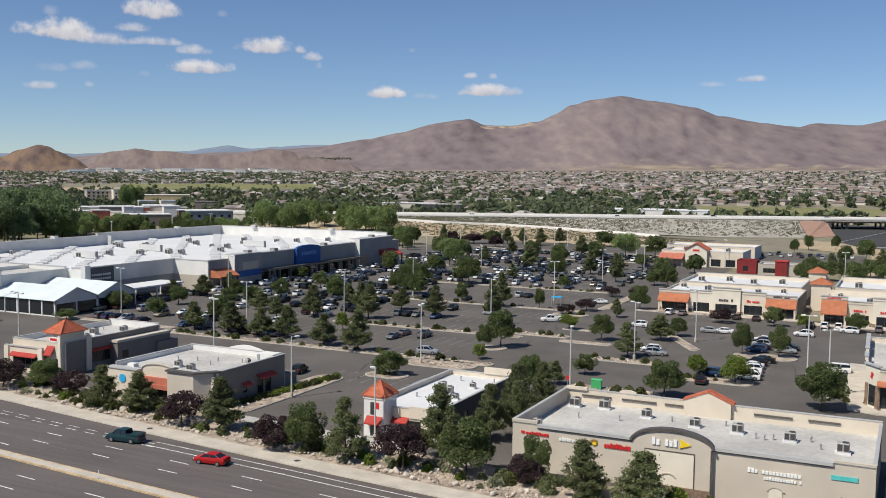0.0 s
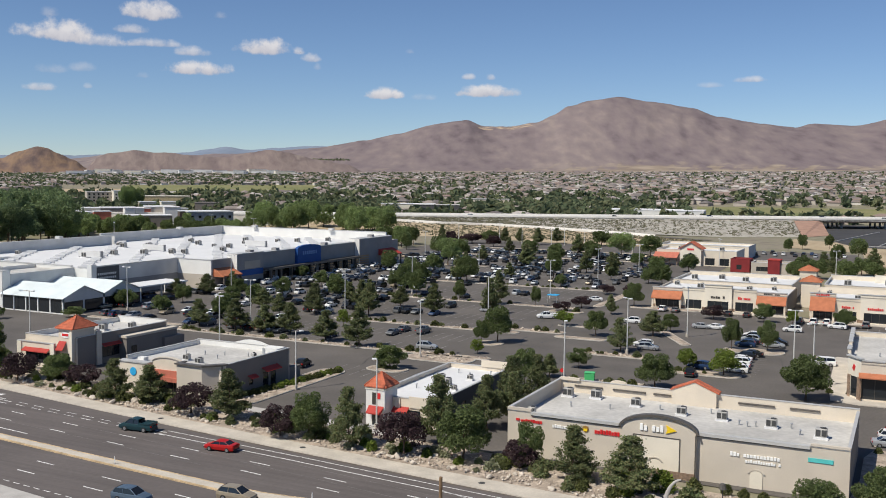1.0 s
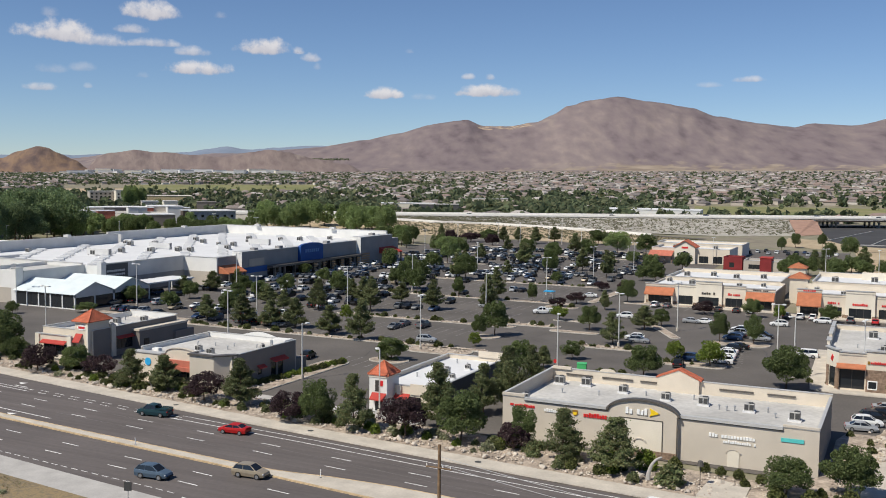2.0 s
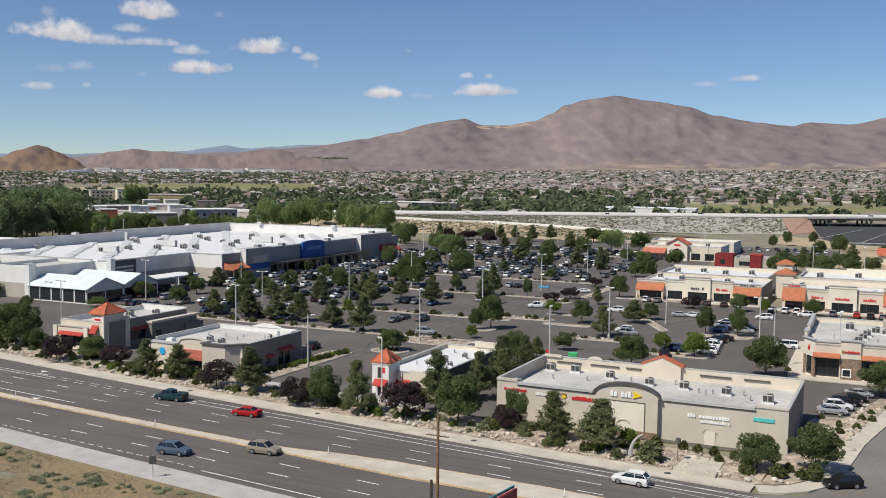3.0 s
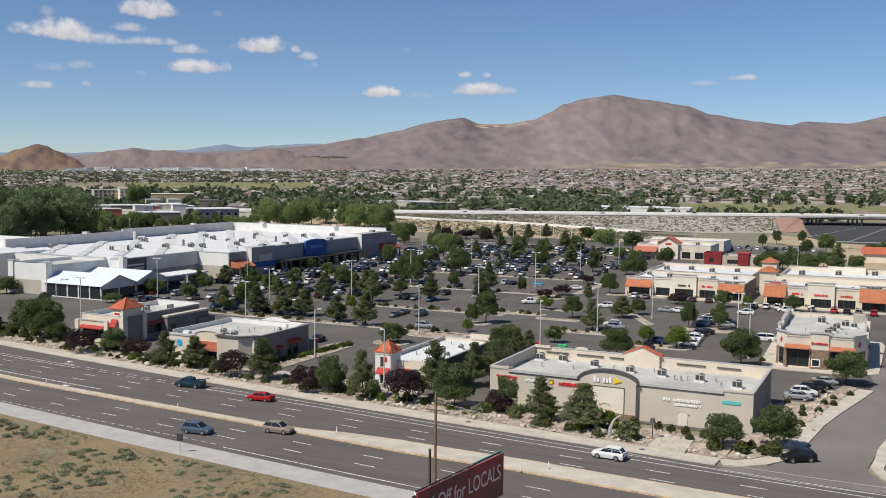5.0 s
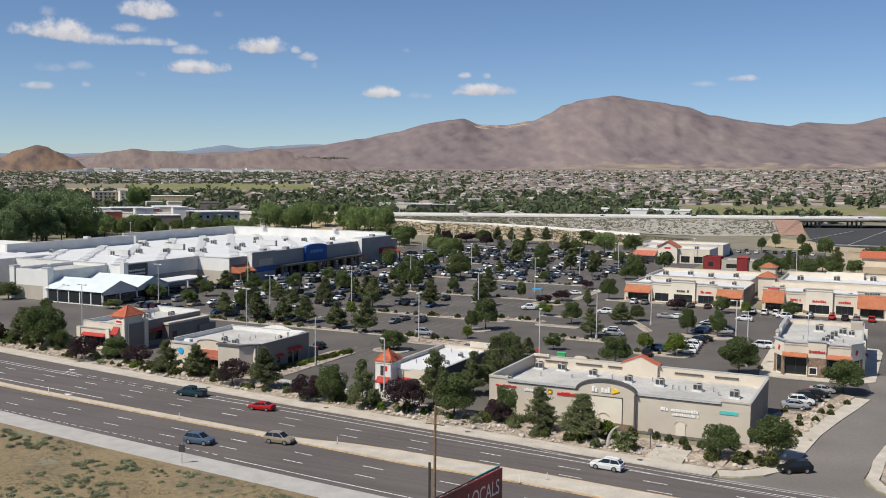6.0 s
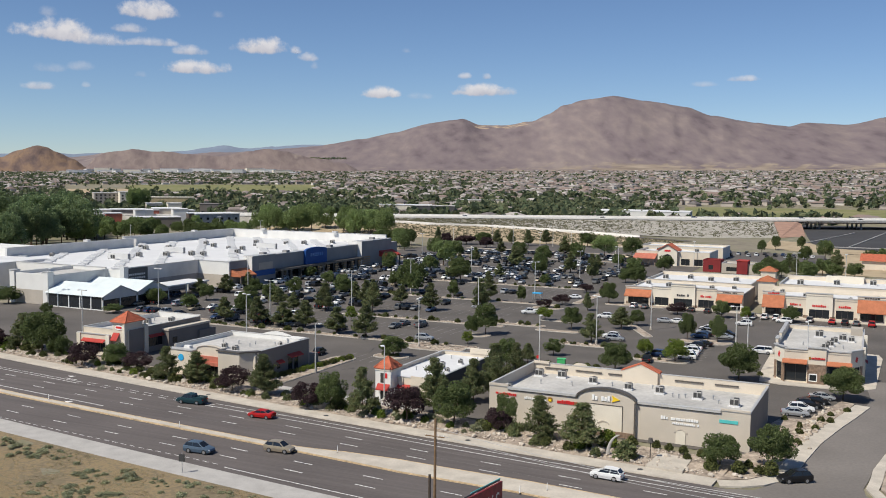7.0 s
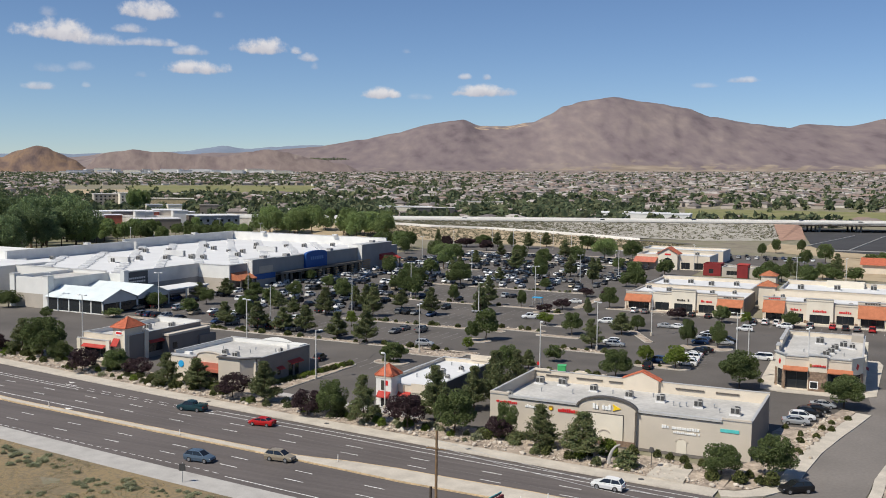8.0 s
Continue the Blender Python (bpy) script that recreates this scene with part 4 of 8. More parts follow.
lettering(S, F, 1.9, 4.65, 3.1, 0.42, SIGNRED, 9, "raised red sign characters")
lettering(S, F, 6.4, 4.4, 3.9, 0.45, SIGNWHITE, 12, "raised white sign characters")
block_sign(S, F, 10.5, 11.4, 4.25, 5.15, SIGNBROWN, "brown and yellow shield sign", shape=[(0.1, 0.9), (0, 0.4), (0.5, 0), (1, 0.4), (0.9, 0.9), (0.5, 1)])
block_sign(S, F, 10.7, 11.2, 4.45, 4.8, SIGNYELLOW, "yellow shield centre", 0.14)
lettering(S, F, 12.2, 4.3, 3.4, 0.6, SIGNRED, 9, "raised red sign characters")
up6 = F @ Matrix.Translation((0, -0.6, 0))
lettering(S, up6, 18.3, 5.7, 3.1, 0.85, SIGNWHITE, 6, "large raised white sign characters", 0.15)
block_sign(S, up6, 21.6, 22.9, 5.6, 6.7, SIGNYELLOW, "yellow fan-shaped sign", 0.15, [(0, 1), (0.15, 0.45), (0, 0), (1, 0.42)])
lettering(S, F, 29.4, 3.75, 5.9, 0.5, SIGNWHITE, 15, "raised white sign characters")
lettering(S, F, 31.2, 3.1, 4.2, 0.38, SIGNWHITE, 14, "smaller white sign characters")
block_sign(S, F, 38.4, 41.2, 4.2, 4.7, plain("turquoise_sign", (0.10, 0.52, 0.50), 0.4), "turquoise sign strip")
gable = [(17.6, 4.5), (24.0, 4.5), (24.0, 6.7), (20.9, 8.0), (17.6, 6.7)]
part("gable_end", prism(empty_bm(), gable, "y", 20.6, 21.15), CREAM, S, "cream gable over the shopfronts")
part("gable_block", boxm(17.61, 23.99, 21.502, 23.2, 0, 6.45), CREAM, S)
for sg in (-1, 1):
    rp = [(20.9, 8.02), (20.9, 8.22), (20.9 + sg * 3.5, 6.75), (20.9 + sg * 3.5, 6.55)]
    part("gable_roof", prism(empty_bm(), rp, "y", 20.5, 22.4), REDTILE, S, "red tile gable roof")
for x, y, s in ((2.6, 18.0, 0.95), (6.8, 18.6, 0.95), (13.4, 16.4, 0.85), (20.4, 14.4, 0.85), (26.0, 14.0, 0.9), (32.6, 13.0, 0.9), (39.0, 10.6, 0.95)):
    rooftop_unit(S, x, y, 4.5, s)
for x, y in ((10.5, 13), (17, 16), (28.5, 12.5), (29.6, 12.2), (30.6, 12.8), (35, 14), (5, 12), (24, 17), (36.4, 11)):
    vent_pipe(S, x, y, 4.5)
for a, b in ((2.6, 7.0), (8.6, 13.6), (14.8, 17.4), (27, 32), (34, 38)):
    part("roof_screen", boxm(a, b, 21.0, 21.19, 5.45, 5.7), BRONZE, S)
part("parapet_hump", prism(empty_bm(), [(9.4 + 1.3 * math.cos(radians(a)), 6.53 + 0.45 * math.sin(radians(a))) for a in range(0, 181, 20)], "y", 21.2, 21.5), CREAM, S)
rooftop_unit(S, 1.6, 5.0, 4.5, 0.7)

# corner shop with a blue round sign
AW0, AD0 = 20.8, 19.4
A = shell("corner_shop", "beige stucco corner shop with a taupe side wall darkened for shade", -72.0, 1.2, AW0, AD0, 6.0, LTAUPE, ROOFGREY, 5.1, {"r": SHADED_TAUPE, "f": CREAM}, {"f": [(1.0, 4.6, 0.9, 3.2), (7.4, 12.2, 0.5, 2.9)], "r": [(7.4, 8.6, 1.4, 2.4), (11.4, 13.0, 0.1, 3.0), (13.6, 15.2, 0.1, 3.0)]}, heights={"f": 5.3, "l": 5.9})
FA = face_m("f", AW0, AD0)
RA = face_m("r", AW0, AD0)
part("front_bay", boxm(-0.1, 6.2, -1.5, -0.005, 0, 5.3), CREAM, A, "projecting cream bay")
part("bay_coping", boxm(-0.25, 6.35, -1.65, -0.005, 5.302, 5.5), COPING, A)
part("bay_roof_wall", boxm(-0.1, 0.2, 0.31, 6.0, 5.91, 6.0), COPING, A)
part("bay_pier", boxm(2.6, 4.0, 0.32, 1.4, 5.1, 5.9), WHITE, A)
cp = [(6.5, 3.2), (13.1, 3.2), (13.1, 5.6)] + [(9.8 + 3.3 * math.cos(radians(a)), 5.6 + 0.85 * math.sin(radians(a))) for a in range(15, 180, 15)] + [(6.5, 5.6)]
part("curved_parapet", prism(empty_bm(), cp, "y", -0.35, -0.005), CREAM, A, "cream parapet with a shallow curve")
cr = [(9.8 + (3.3 + o) * math.cos(radians(a)), 5.6 + (0.85 + o) * math.sin(radians(a))) for o, aa in ((0.01, range(0, 181, 15)), (0.16, range(180, -1, -15))) for a in aa]
part("curved_coping", prism(empty_bm(), cr, "y", -0.5, 0.12), STUCCO, A)
part("brick_panel", boxm(6.5, 12.6, -0.75, -0.36, 2.9, 4.4), BRICKRED, A, "brick red canopy panel")
for i in range(5):
    part("canopy_block", boxm(6.5 + i * 1.22, 7.68 + i * 1.22, -1.2, -0.752, 2.6, 3.3), BRICKRED, A)
sg = FA @ Matrix.Translation((0, -1.5, 0))
block_sign(A, sg, 2.6, 4.0, 3.1, 4.5, SIGNBLUE, "round blue sign", 0.12, [(0.5 + 0.5 * math.cos(radians(a)), 0.5 + 0.5 * math.sin(radians(a))) for a in range(0, 360, 24)])
part("chamfer_wall", prism(empty_bm(), [(13.15, -2.0), (18.4, -2.0), (20.85, 0.6), (20.85, 1.2), (13.15, 0.0)], "z", 0, 6.0), STUCCO, A, "projecting corner with a cut edge")
part("eave_cap", prism(empty_bm(), [(12.9, -2.3), (18.55, -2.3), (21.15, 0.45), (21.15, 1.4), (20.2, 1.4), (17.9, -1.2), (13.5, -1.2), (13.5, 0.3), (12.9, 0.3)], "z", 6.005, 6.25), BRONZE, A)
part("corner_roof", prism(empty_bm(), [(13.5, -1.19), (17.9, -1.19), (20.2, 1.0), (13.5, 0.29)], "z", 6.004, 6.03), ROOFGREY, A)
awning(A, RA, 7.0, 9.2, 2.6, 3.2, 0.8, REDAWN, "red window awning")
awning(A, RA, 11.0, 15.6, 3.2, 3.9, 1.1, REDAWN, "red door awning")
bk = [(8.5, 6.13), (16.5, 6.13)] + [(16.5 - i * 0.8, 6.15 + 0.75 * math.sin(math.pi * i / 10)) for i in range(11)]
part("rear_parapet", prism(empty_bm(), bk, "y", AD0 - 0.4, AD0 - 0.02), WHITE, A, "curved white rear parapet")
part("rear_parapet_lining", boxm(0.31, AW0 - 0.31, AD0 - 0.35, AD0 - 0.31, 5.1, 5.95), WHITE, A)
part("side_parapet_lining", boxm(0.31, 0.34, 0.4, AD0 - 0.4, 5.1, 5.85), WHITE, A)
rooftop_unit(A, 9.4, 5.0, 5.1, 0.75)
rooftop_unit(A, 13.4, 3.4, 5.1, 0.8)
rooftop_unit(A, 17.9, 12.6, 5.1, 0.55, 90)
for x, y in ((8.4, 11), (12, 12), (12.8, 9), (16.4, 13), (5, 10)):
    vent_pipe(A, x, y, 5.1)
part("roof_access_box", boxm(17.0, 20.4, 16.2, 18.9, 5.1, 6.3), WHITE, A)
part("rear_enclosure", boxm(17.2, AW0, AD0 + 0.01, AD0 + 3.5, 0, 2.4), SHADED_TAUPE, A)
part("roof_ladder", boxm(17.2, 17.7, 16.1, 16.19, 5.1, 6.2), STEEL, A)

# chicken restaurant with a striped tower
# dark grey on the right wall paints that side's shade
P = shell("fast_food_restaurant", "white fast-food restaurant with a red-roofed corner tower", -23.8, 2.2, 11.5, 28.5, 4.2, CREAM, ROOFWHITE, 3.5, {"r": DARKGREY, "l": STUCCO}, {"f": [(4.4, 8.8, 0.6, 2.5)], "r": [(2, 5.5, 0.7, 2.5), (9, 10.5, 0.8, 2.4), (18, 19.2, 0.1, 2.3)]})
FP = face_m("f", 11.5, 28.5)
hip_tower(P, 0.7, 4.1, -2.2, 1.4, 5.9, 2.1, WHITE, REDTILE, 0.22)
part("cornice", boxm(0.6, 4.2, -2.3, 1.5, 5.55, 5.89), OFFWHITE, P)
part("front_pilaster", boxm(4.6, 5.4, -0.25, -0.005, 0, 4.2), OFFWHITE, P)
tw = FP @ Matrix.Translation((0.9, -2.2, 0))
block_sign(P, tw, 0.9, 1.6, 3.3, 5.1, SIGNDARK, "dark and red picture sign", 0.06)
block_sign(P, tw, 1.62, 2.3, 4.2, 5.1, SIGNRED, "red sign panel", 0.06)
awning(P, tw, 0.3, 2.9, 2.0, 3.1, 0.9, REDAWN, "red tower awning")
block_sign(P, tw, 0.9, 2.3, 0.2, 1.9, GLASS, "glazed tower door", 0.03)
awning(P, FP, 4.3, 6.9, 2.1, 2.9, 0.9, REDAWN, "red window awning")
lettering(P, FP, 8.0, 3.4, 1.9, 0.6, SIGNRED, 3, "raised red sign characters")
part("front_parapet", boxm(7.0, 11.4, -0.2, -0.005, 2.9, 4.6), CREAM, P)
part("rear_parapet", boxm(6.5, 11.52, 28.0, 28.6, 4.21, 5.3), CREAM, P)
for x, y, s in ((6.5, 14, 0.9), (4, 17, 0.8), (8.2, 19.5, 0.6), (9.2, 11, 0.55)):
    rooftop_unit(P, x, y, 3.5, s)
for x, y in ((3, 10), (7, 22), (9.6, 25), (4, 24)):
    vent_pipe(P, x, y, 3.5)
canopy = empty_bm()
for i in range(8):
    a0, a1 = radians(i * 22.5), radians(i * 22.5 + 22.5)
    prism(canopy, [(-1.6 - 1.5 * math.cos(a0), 2.6 + 0.9 * math.sin(a0)), (-1.6 - 1.5 * math.cos(a1), 2.6 + 0.9 * math.sin(a1)), (-1.6 - 1.4 * math.cos(a1), 2.5 + 0.9 * math.sin(a1)), (-1.6 - 1.4 * math.cos(a0), 2.5 + 0.9 * math.sin(a0))], "y", 18, 23)
part("drive_canopy", canopy, STEEL, P, "curved metal drive-through canopy")
for yy in (18.3, 22.7):
    part("canopy_post", tube(empty_bm(), (-2.9, yy, 0), (-2.9, yy, 2.6), 0.08, 0.08), STEEL, P)

# restaurant with a red tile tower
KW, KD = 13.5, 25.0
K = shell("tower_restaurant", "cream and taupe restaurant, its side darkened for shade, with a red tile tower", -106.0, 9.8, KW, KD, 5.9, CREAM, ROOFGREY, 5.0, {"r": SHADED_TAUPE}, {"r": [(6.6, 11.2, 1.2, 3.4), (14.4, 15.4, 0.1, 2.6)]}, heights={"r": 6.0, "b": 6.3})
FK, RK = face_m("f", KW, KD), face_m("r", KW, KD)
hip_tower(K, 9.6, 13.2, -0.6, 4.9, 7.7, 2.3, CREAM, REDTILE, 0.5)
part("tower_cornice", boxm(9.5, 13.3, -0.7, 5.0, 7.35, 7.69), OFFWHITE, K)
tk = FK @ Matrix.Translation((9.6, -0.6, 0))
block_sign(K, tk, 0.6, 3.0, 6.0, 7.1, SIGNWHITE, "oval white sign", 0.1, [(0.5 + 0.5 * math.cos(radians(a)), 0.5 + 0.5 * math.sin(radians(a))) for a in range(0, 360, 24)])
block_sign(K, tk, 0.95, 2.65, 6.35, 6.8, SIGNRED, "red lettering bar on the oval", 0.14)
awning(K, tk, 0.1, 2.0, 3.6, 5.3, 1.1, REDAWN, "red door awning")
block_sign(K, tk, 1.9, 2.7, 0.1, 3.0, GLASS, "glazed entrance", 0.03)
part("tower_pilaster", boxm(12.7, 13.35, -0.95, -0.61, 0, 7.3), OFFWHITE, K)
# low glazed front beside the tower
part("low_front", placed(wall_bm(9.7, 4.7, [(2.0, 8.4, 0.8, 3.0)]), FK @ Matrix.Translation((-0.2, -1.6, 0))), CREAM, K, "low cream front with a band of windows")
window(K, FK @ Matrix.Translation((-0.2, -1.6, 0)), 2.0, 8.4, 0.8, 3.0)
part("low_front_side", boxm(-0.2, 0.1, -1.29, -0.005, 0, 4.7), CREAM, K)
part("low_front_roof", boxm(0.11, 9.5, -1.29, -0.005, 4.2, 4.4), ROOFGREY, K)
part("low_front_coping", boxm(-0.3, 9.55, -1.75, -1.25, 4.702, 4.9), COPING, K)
for x in (-0.3, 8.5):
    part("front_pier", boxm(x, x + 1.1, -1.85, -1.605, 0, 4.69), OFFWHITE, K)
awning(K, FK @ Matrix.Translation((0, -1.6, 0)), 1.6, 8.4, 3.0, 3.7, 0.9, REDAWN, "red window awning")
part("corner_pier", boxm(13.21, 13.8, 5.0, 6.2, 0, 6.6), CREAM, K)
awning(K, RK, 6.4, 11.4, 3.4, 4.0, 0.7, REDAWN, "dark red side awning")
part("low_wing", boxm(KW + 0.005, KW + 1.9, 11.2, 26, 0, 4.5), SHADED_TAUPE, K, "lower drive-through wing")
part("low_wing_cap", boxm(KW + 0.005, KW + 2.05, 11.0, 26.1, 4.502, 4.95), STUCCO, K)
part("wing_window", boxm(KW + 1.905, KW + 2.0, 12.5, 14.0, 1.4, 2.8), GLASS, K)
part("rear_block", boxm(KW + 0.005, KW + 2.6, 21.5, 27.5, 0, 3.2), SHADED_TAUPE, K)
part("rear_lining", boxm(0.31, KW - 0.31, KD - 0.36, KD - 0.31, 5.0, 6.25), WHITE, K)
part("side_lining", boxm(0.31, 0.36, 0.4, KD - 0.4, 5.0, 5.85), WHITE, K)
rooftop_unit(K, 9.5, 9, 5.0, 0.8)
rooftop_unit(K, 6.5, 14, 5.0, 0.95)
rooftop_unit(K, 9.5, 19, 5.0, 0.9)
for x, y in ((4, 9), (6, 10), (10.6, 14), (10.8, 22), (4, 19)):
    vent_pipe(K, x, y, 5.0)

# pizza shop with stone piers
DW, DD = 16.9, 31.5
D = shell("pizza_shop", "cream corner shop with stone piers and orange awnings", 40.9, 56.4, DW, DD, 6.9, CREAM, ROOFGREY, 6.0, {"r": STUCCO}, {"r": [(9, 12, 0.8, 2.8)], "l": [(22, 26, 0.6, 2.9)]}, heights={"f": 5.9}, rz=1.5)
RD, LD = face_m("r", DW, DD), face_m("l", DW, DD)
BX, BY = 2.1, 3.2                                # the front bay steps forward, with cut corners
BWID = DW - 2 * BX
CUT = math.hypot(BX, BY)
FD = Matrix.Translation((BX, -BY, 0))
CL = Matrix.Rotation(math.atan2(-BY, BX), 4, "Z")
CR = Matrix.Translation((DW - BX, -BY, 0)) @ Matrix.Rotation(math.atan2(BY, BX), 4, "Z")
part("front_wall", placed(wall_bm(BWID, 6.9, [(0.2, 4.4, 0.4, 3.9), (BWID - 4.4, BWID - 0.2, 0.4, 3.9)]), FD), CREAM, D)
window(D, FD, 0.2, 4.4, 0.4, 3.9)
window(D, FD, BWID - 4.4, BWID - 0.2, 0.4, 3.9)
for m in (CL, CR):
    part("chamfer_wall", placed(wall_bm(CUT, 7.1, [(0.9, 2.9, 0.4, 3.9)]), m), OFFWHITE, D)
    window(D, m, 0.9, 2.9, 0.4, 3.9)
    part("chamfer_cap", placed(boxm(-0.2, CUT + 0.2, -0.25, 0.5, 7.102, 7.35), m), COPING, D)
    block_sign(D, m, 1.4, 2.3, 4.8, 6.1, SIGNRED, "red slanted logo sign", 0.08, [(0, 0.3), (0.6, 0), (1, 0.7), (0.4, 1)])
    for a, b in ((0.05, 0.85), (2.95, CUT - 0.05)):
        part("stone_base", placed(boxm(a, b, -0.1, -0.004, 0, 4.0), m), STONE, D, "brown ledge stone facing")
part("bay_roof", prism(empty_bm(), [(0.5, 0.05), (BX + 0.3, -BY + 0.4), (DW - BX - 0.3, -BY + 0.4), (DW - 0.5, 0.05)], "z", 5.8, 6.02), ROOFGREY, D)
part("front_cap", placed(boxm(0.1, BWID - 0.1, -0.15, 0.42, 6.902, 7.1), FD), COPING, D)
part("front_band", placed(boxm(0.1, BWID - 0.1, -0.07, -0.004, 6.35, 6.55), FD), LTAUPE, D)
P0, P1 = BWID / 2 - 1.75, BWID / 2 + 1.75
part("centre_pier", placed(boxm(P0, P1, -0.4, -0.005, 4.102, 7.4), FD), CREAM, D)
part("pier_cap", placed(boxm(P0 - 0.2, P1 + 0.2, -0.6, 0.4, 7.402, 7.65), FD), COPING, D)
for a, b in ((P0, P1), (-0.05, 0.18), (BWID - 0.18, BWID + 0.05)):
    st = part("stone_base", placed(boxm(a, b, -0.42, -0.006, 0, 4.1), FD), STONE, D, "brown ledge stone pier base")
    rng = random.Random(int(a * 7) + 50)
    for row in range(15):
        u = a + 0.02
        while u < b - 0.1:
            L = min(rng.uniform(0.35, 0.8), b - u - 0.02)
            part("stone", placed(boxm(u, u + L - 0.03, -0.42 - rng.uniform(0.02, 0.07), -0.422, row * 0.27 + 0.02, row * 0.27 + 0.26), FD), STONE, st)
            u += L
sg = FD @ Matrix.Translation((0, -0.45, 0))
block_sign(D, sg, P0 + 0.3, P0 + 1.9, 0.6, 2.2, SIGNWHITE, "white drive-up window", 0.05)
block_sign(D, sg, P0 + 0.45, P0 + 1.75, 0.8, 2.0, GLASS, "dark glazing of the drive-up window", 0.08)
awning(D, FD, -0.3, 4.5, 4.1, 4.9, 1.2, ORANGE, "orange tile awning")
awning(D, FD, BWID - 4.5, BWID + 0.3, 4.1, 4.9, 1.2, ORANGE, "orange tile awning")
lettering(D, sg, P0 + 0.7, 5.2, 2.6, 0.42, SIGNRED, 9, "raised red sign characters")
block_sign(D, sg, P0 + 0.2, P0 + 0.6, 5.1, 5.65, SIGNBROWN, "small square logo sign", 0.08)
awning(D, RD, 5.0, 8.0, 3.6, 4.3, 1.0, REDAWN, "red side awning")
part("side_pilaster", boxm(DW + 0.005, DW + 0.7, 17, 18.2, 0, 7.6), OFFWHITE, D)
part("side_pilaster", boxm(DW + 0.005, DW + 0.5, 1.0, 2.2, 0, 7.5), OFFWHITE, D)
for x, y, s in ((9.6, 5.0, 0.9), (10.4, 9.0, 0.9), (11.0, 13.5, 0.95), (12.6, 18, 1.0), (7.6, 21, 1.1), (14.4, 17, 0.8)):
    rooftop_unit(D, x, y, 6.0, s)
for y, w in ((3.5, 4), (12, 9), (22, 8)):
    part("raised_parapet", boxm(-0.25, 0.3, y, y + w, 7.022, 7.75), CREAM, D)
    part("raised_cap", boxm(-0.35, 0.4, y - 0.1, y + w + 0.1, 7.752, 7.9), COPING, D)
part("raised_parapet", boxm(14.0, 16.58, 27, 31.1, 6.01, 7.5), LTAUPE, D)
vent_pipe(D, 5, 8, 6.0)
vent_pipe(D, 13, 7, 6.0)
poly("shop_apron", [(38.6, 51.2), (43, 49.6), (57, 50.0), (60.5, 54), (61, 90), (60, 95), (36.5, 95), (37.5, 62)], 0.13, CONCRETE, "concrete walk round the pizza shop", "pavement", 0.25)


def storefront_row(name, label, x, y, d, bays, back_h, seed):
    """A row of shops: bays of varied height with glazing, awnings and signs."""
    total = sum(b[0] for b in bays)
    b = thing(name, label, "building", x, y)
    rng = random.Random(seed)
    u = 0.0
    for i, (w, h, kind, proud, sign) in enumerate(bays):
        m = Matrix.Translation((u, -proud, 0))
        op = [(0.9, w - 0.9, 0.35, 2.9)]
        part("wall", placed(wall_bm(w - 0.01, h, op, 0.3), m), OFFWHITE if kind == "e" else CREAM, b)
        part("coping", placed(boxm(-0.1, w + 0.09, -0.15, 0.45, h + 0.002, h + 0.22), m), COPING, b)
        part("band", placed(boxm(0, w - 0.01, -0.08, -0.004, h - 0.75, h - 0.55), m), LTAUPE, b)
        part("return_wall", placed(boxm(0, 0.25, 0.305, proud + 0.35, 0, h - 0.01), m), STUCCO, b)
        part("return_wall", placed(boxm(w - 0.26, w - 0.01, 0.305, proud + 0.35, 0, h - 0.01), m), STUCCO, b)
        window(b, m, 0.9, w - 0.9, 0.35, 2.9)
        for c in (0.0, w - 0.75):
            part("pier_base", placed(boxm(c, c + 0.73, -0.12, -0.004, 0, 1.0), m), STONE, b)
        if kind == "a":
            part("tile_canopy", placed(prism(empty_bm(), [(0, h - 0.9), (-2.6, 3.1), (-2.6, 2.85), (-2.45, 2.85), (0, h - 1.15)], "x", 0.1, w - 0.1), m), ORANGE, b, "orange tile canopy")
            for c in (0.3, w - 0.6):
                part("canopy_post", placed(boxm(c, c + 0.45, -2.4, -1.95, 0, 2.84), m), CREAM, b)
        if sign:
            z = h - 0.55 if kind == "a" else 3.7
            hh = 0.42 if kind == "a" else 0.7
            lettering(b, m, w * 0.24, z, w * 0.52, hh, sign, rng.randint(5, 9), "raised sign characters", seed=seed + i)
        u += w
    part("roof", boxm(0.3, total - 0.3, 0.55, d - 0.5, 4.5, 4.75), ROOFWHITE, b)
    part("wall", boxm(0, 0.28, 0.62, d, 0, 5.3), STUCCO, b)
    # right end wall is darker than the left to paint its shaded side
    part("wall", boxm(total - 0.3, total - 0.01, 0.62, d, 0, 5.3), SHADED_TAUPE, b)
    part("wall", boxm(0.29, total - 0.31, d - 0.3, d, 0, back_h), CREAM, b)
    for i in range(int(total / 7)):
        rooftop_unit(b, 4 + i * 7 + rng.uniform(-1, 1), rng.uniform(5, d - 6), 4.75, rng.uniform(0.8, 1.2))
    return b


storefront_row("shop_row", "row of cream shops with orange tile canopies", -17.4, 156.0, 25, [(8.8, 5.9, "a", 0.0, None), (6.2, 6.2, "e", 0.2, None), (7.6, 7.4, "e", 0.8, SIGNDARK), (6.6, 6.5, "c", 0.2, SIGNRED), (8.1, 6.0, "a", 0.0, SIGNDARK)], 5.5, 3)
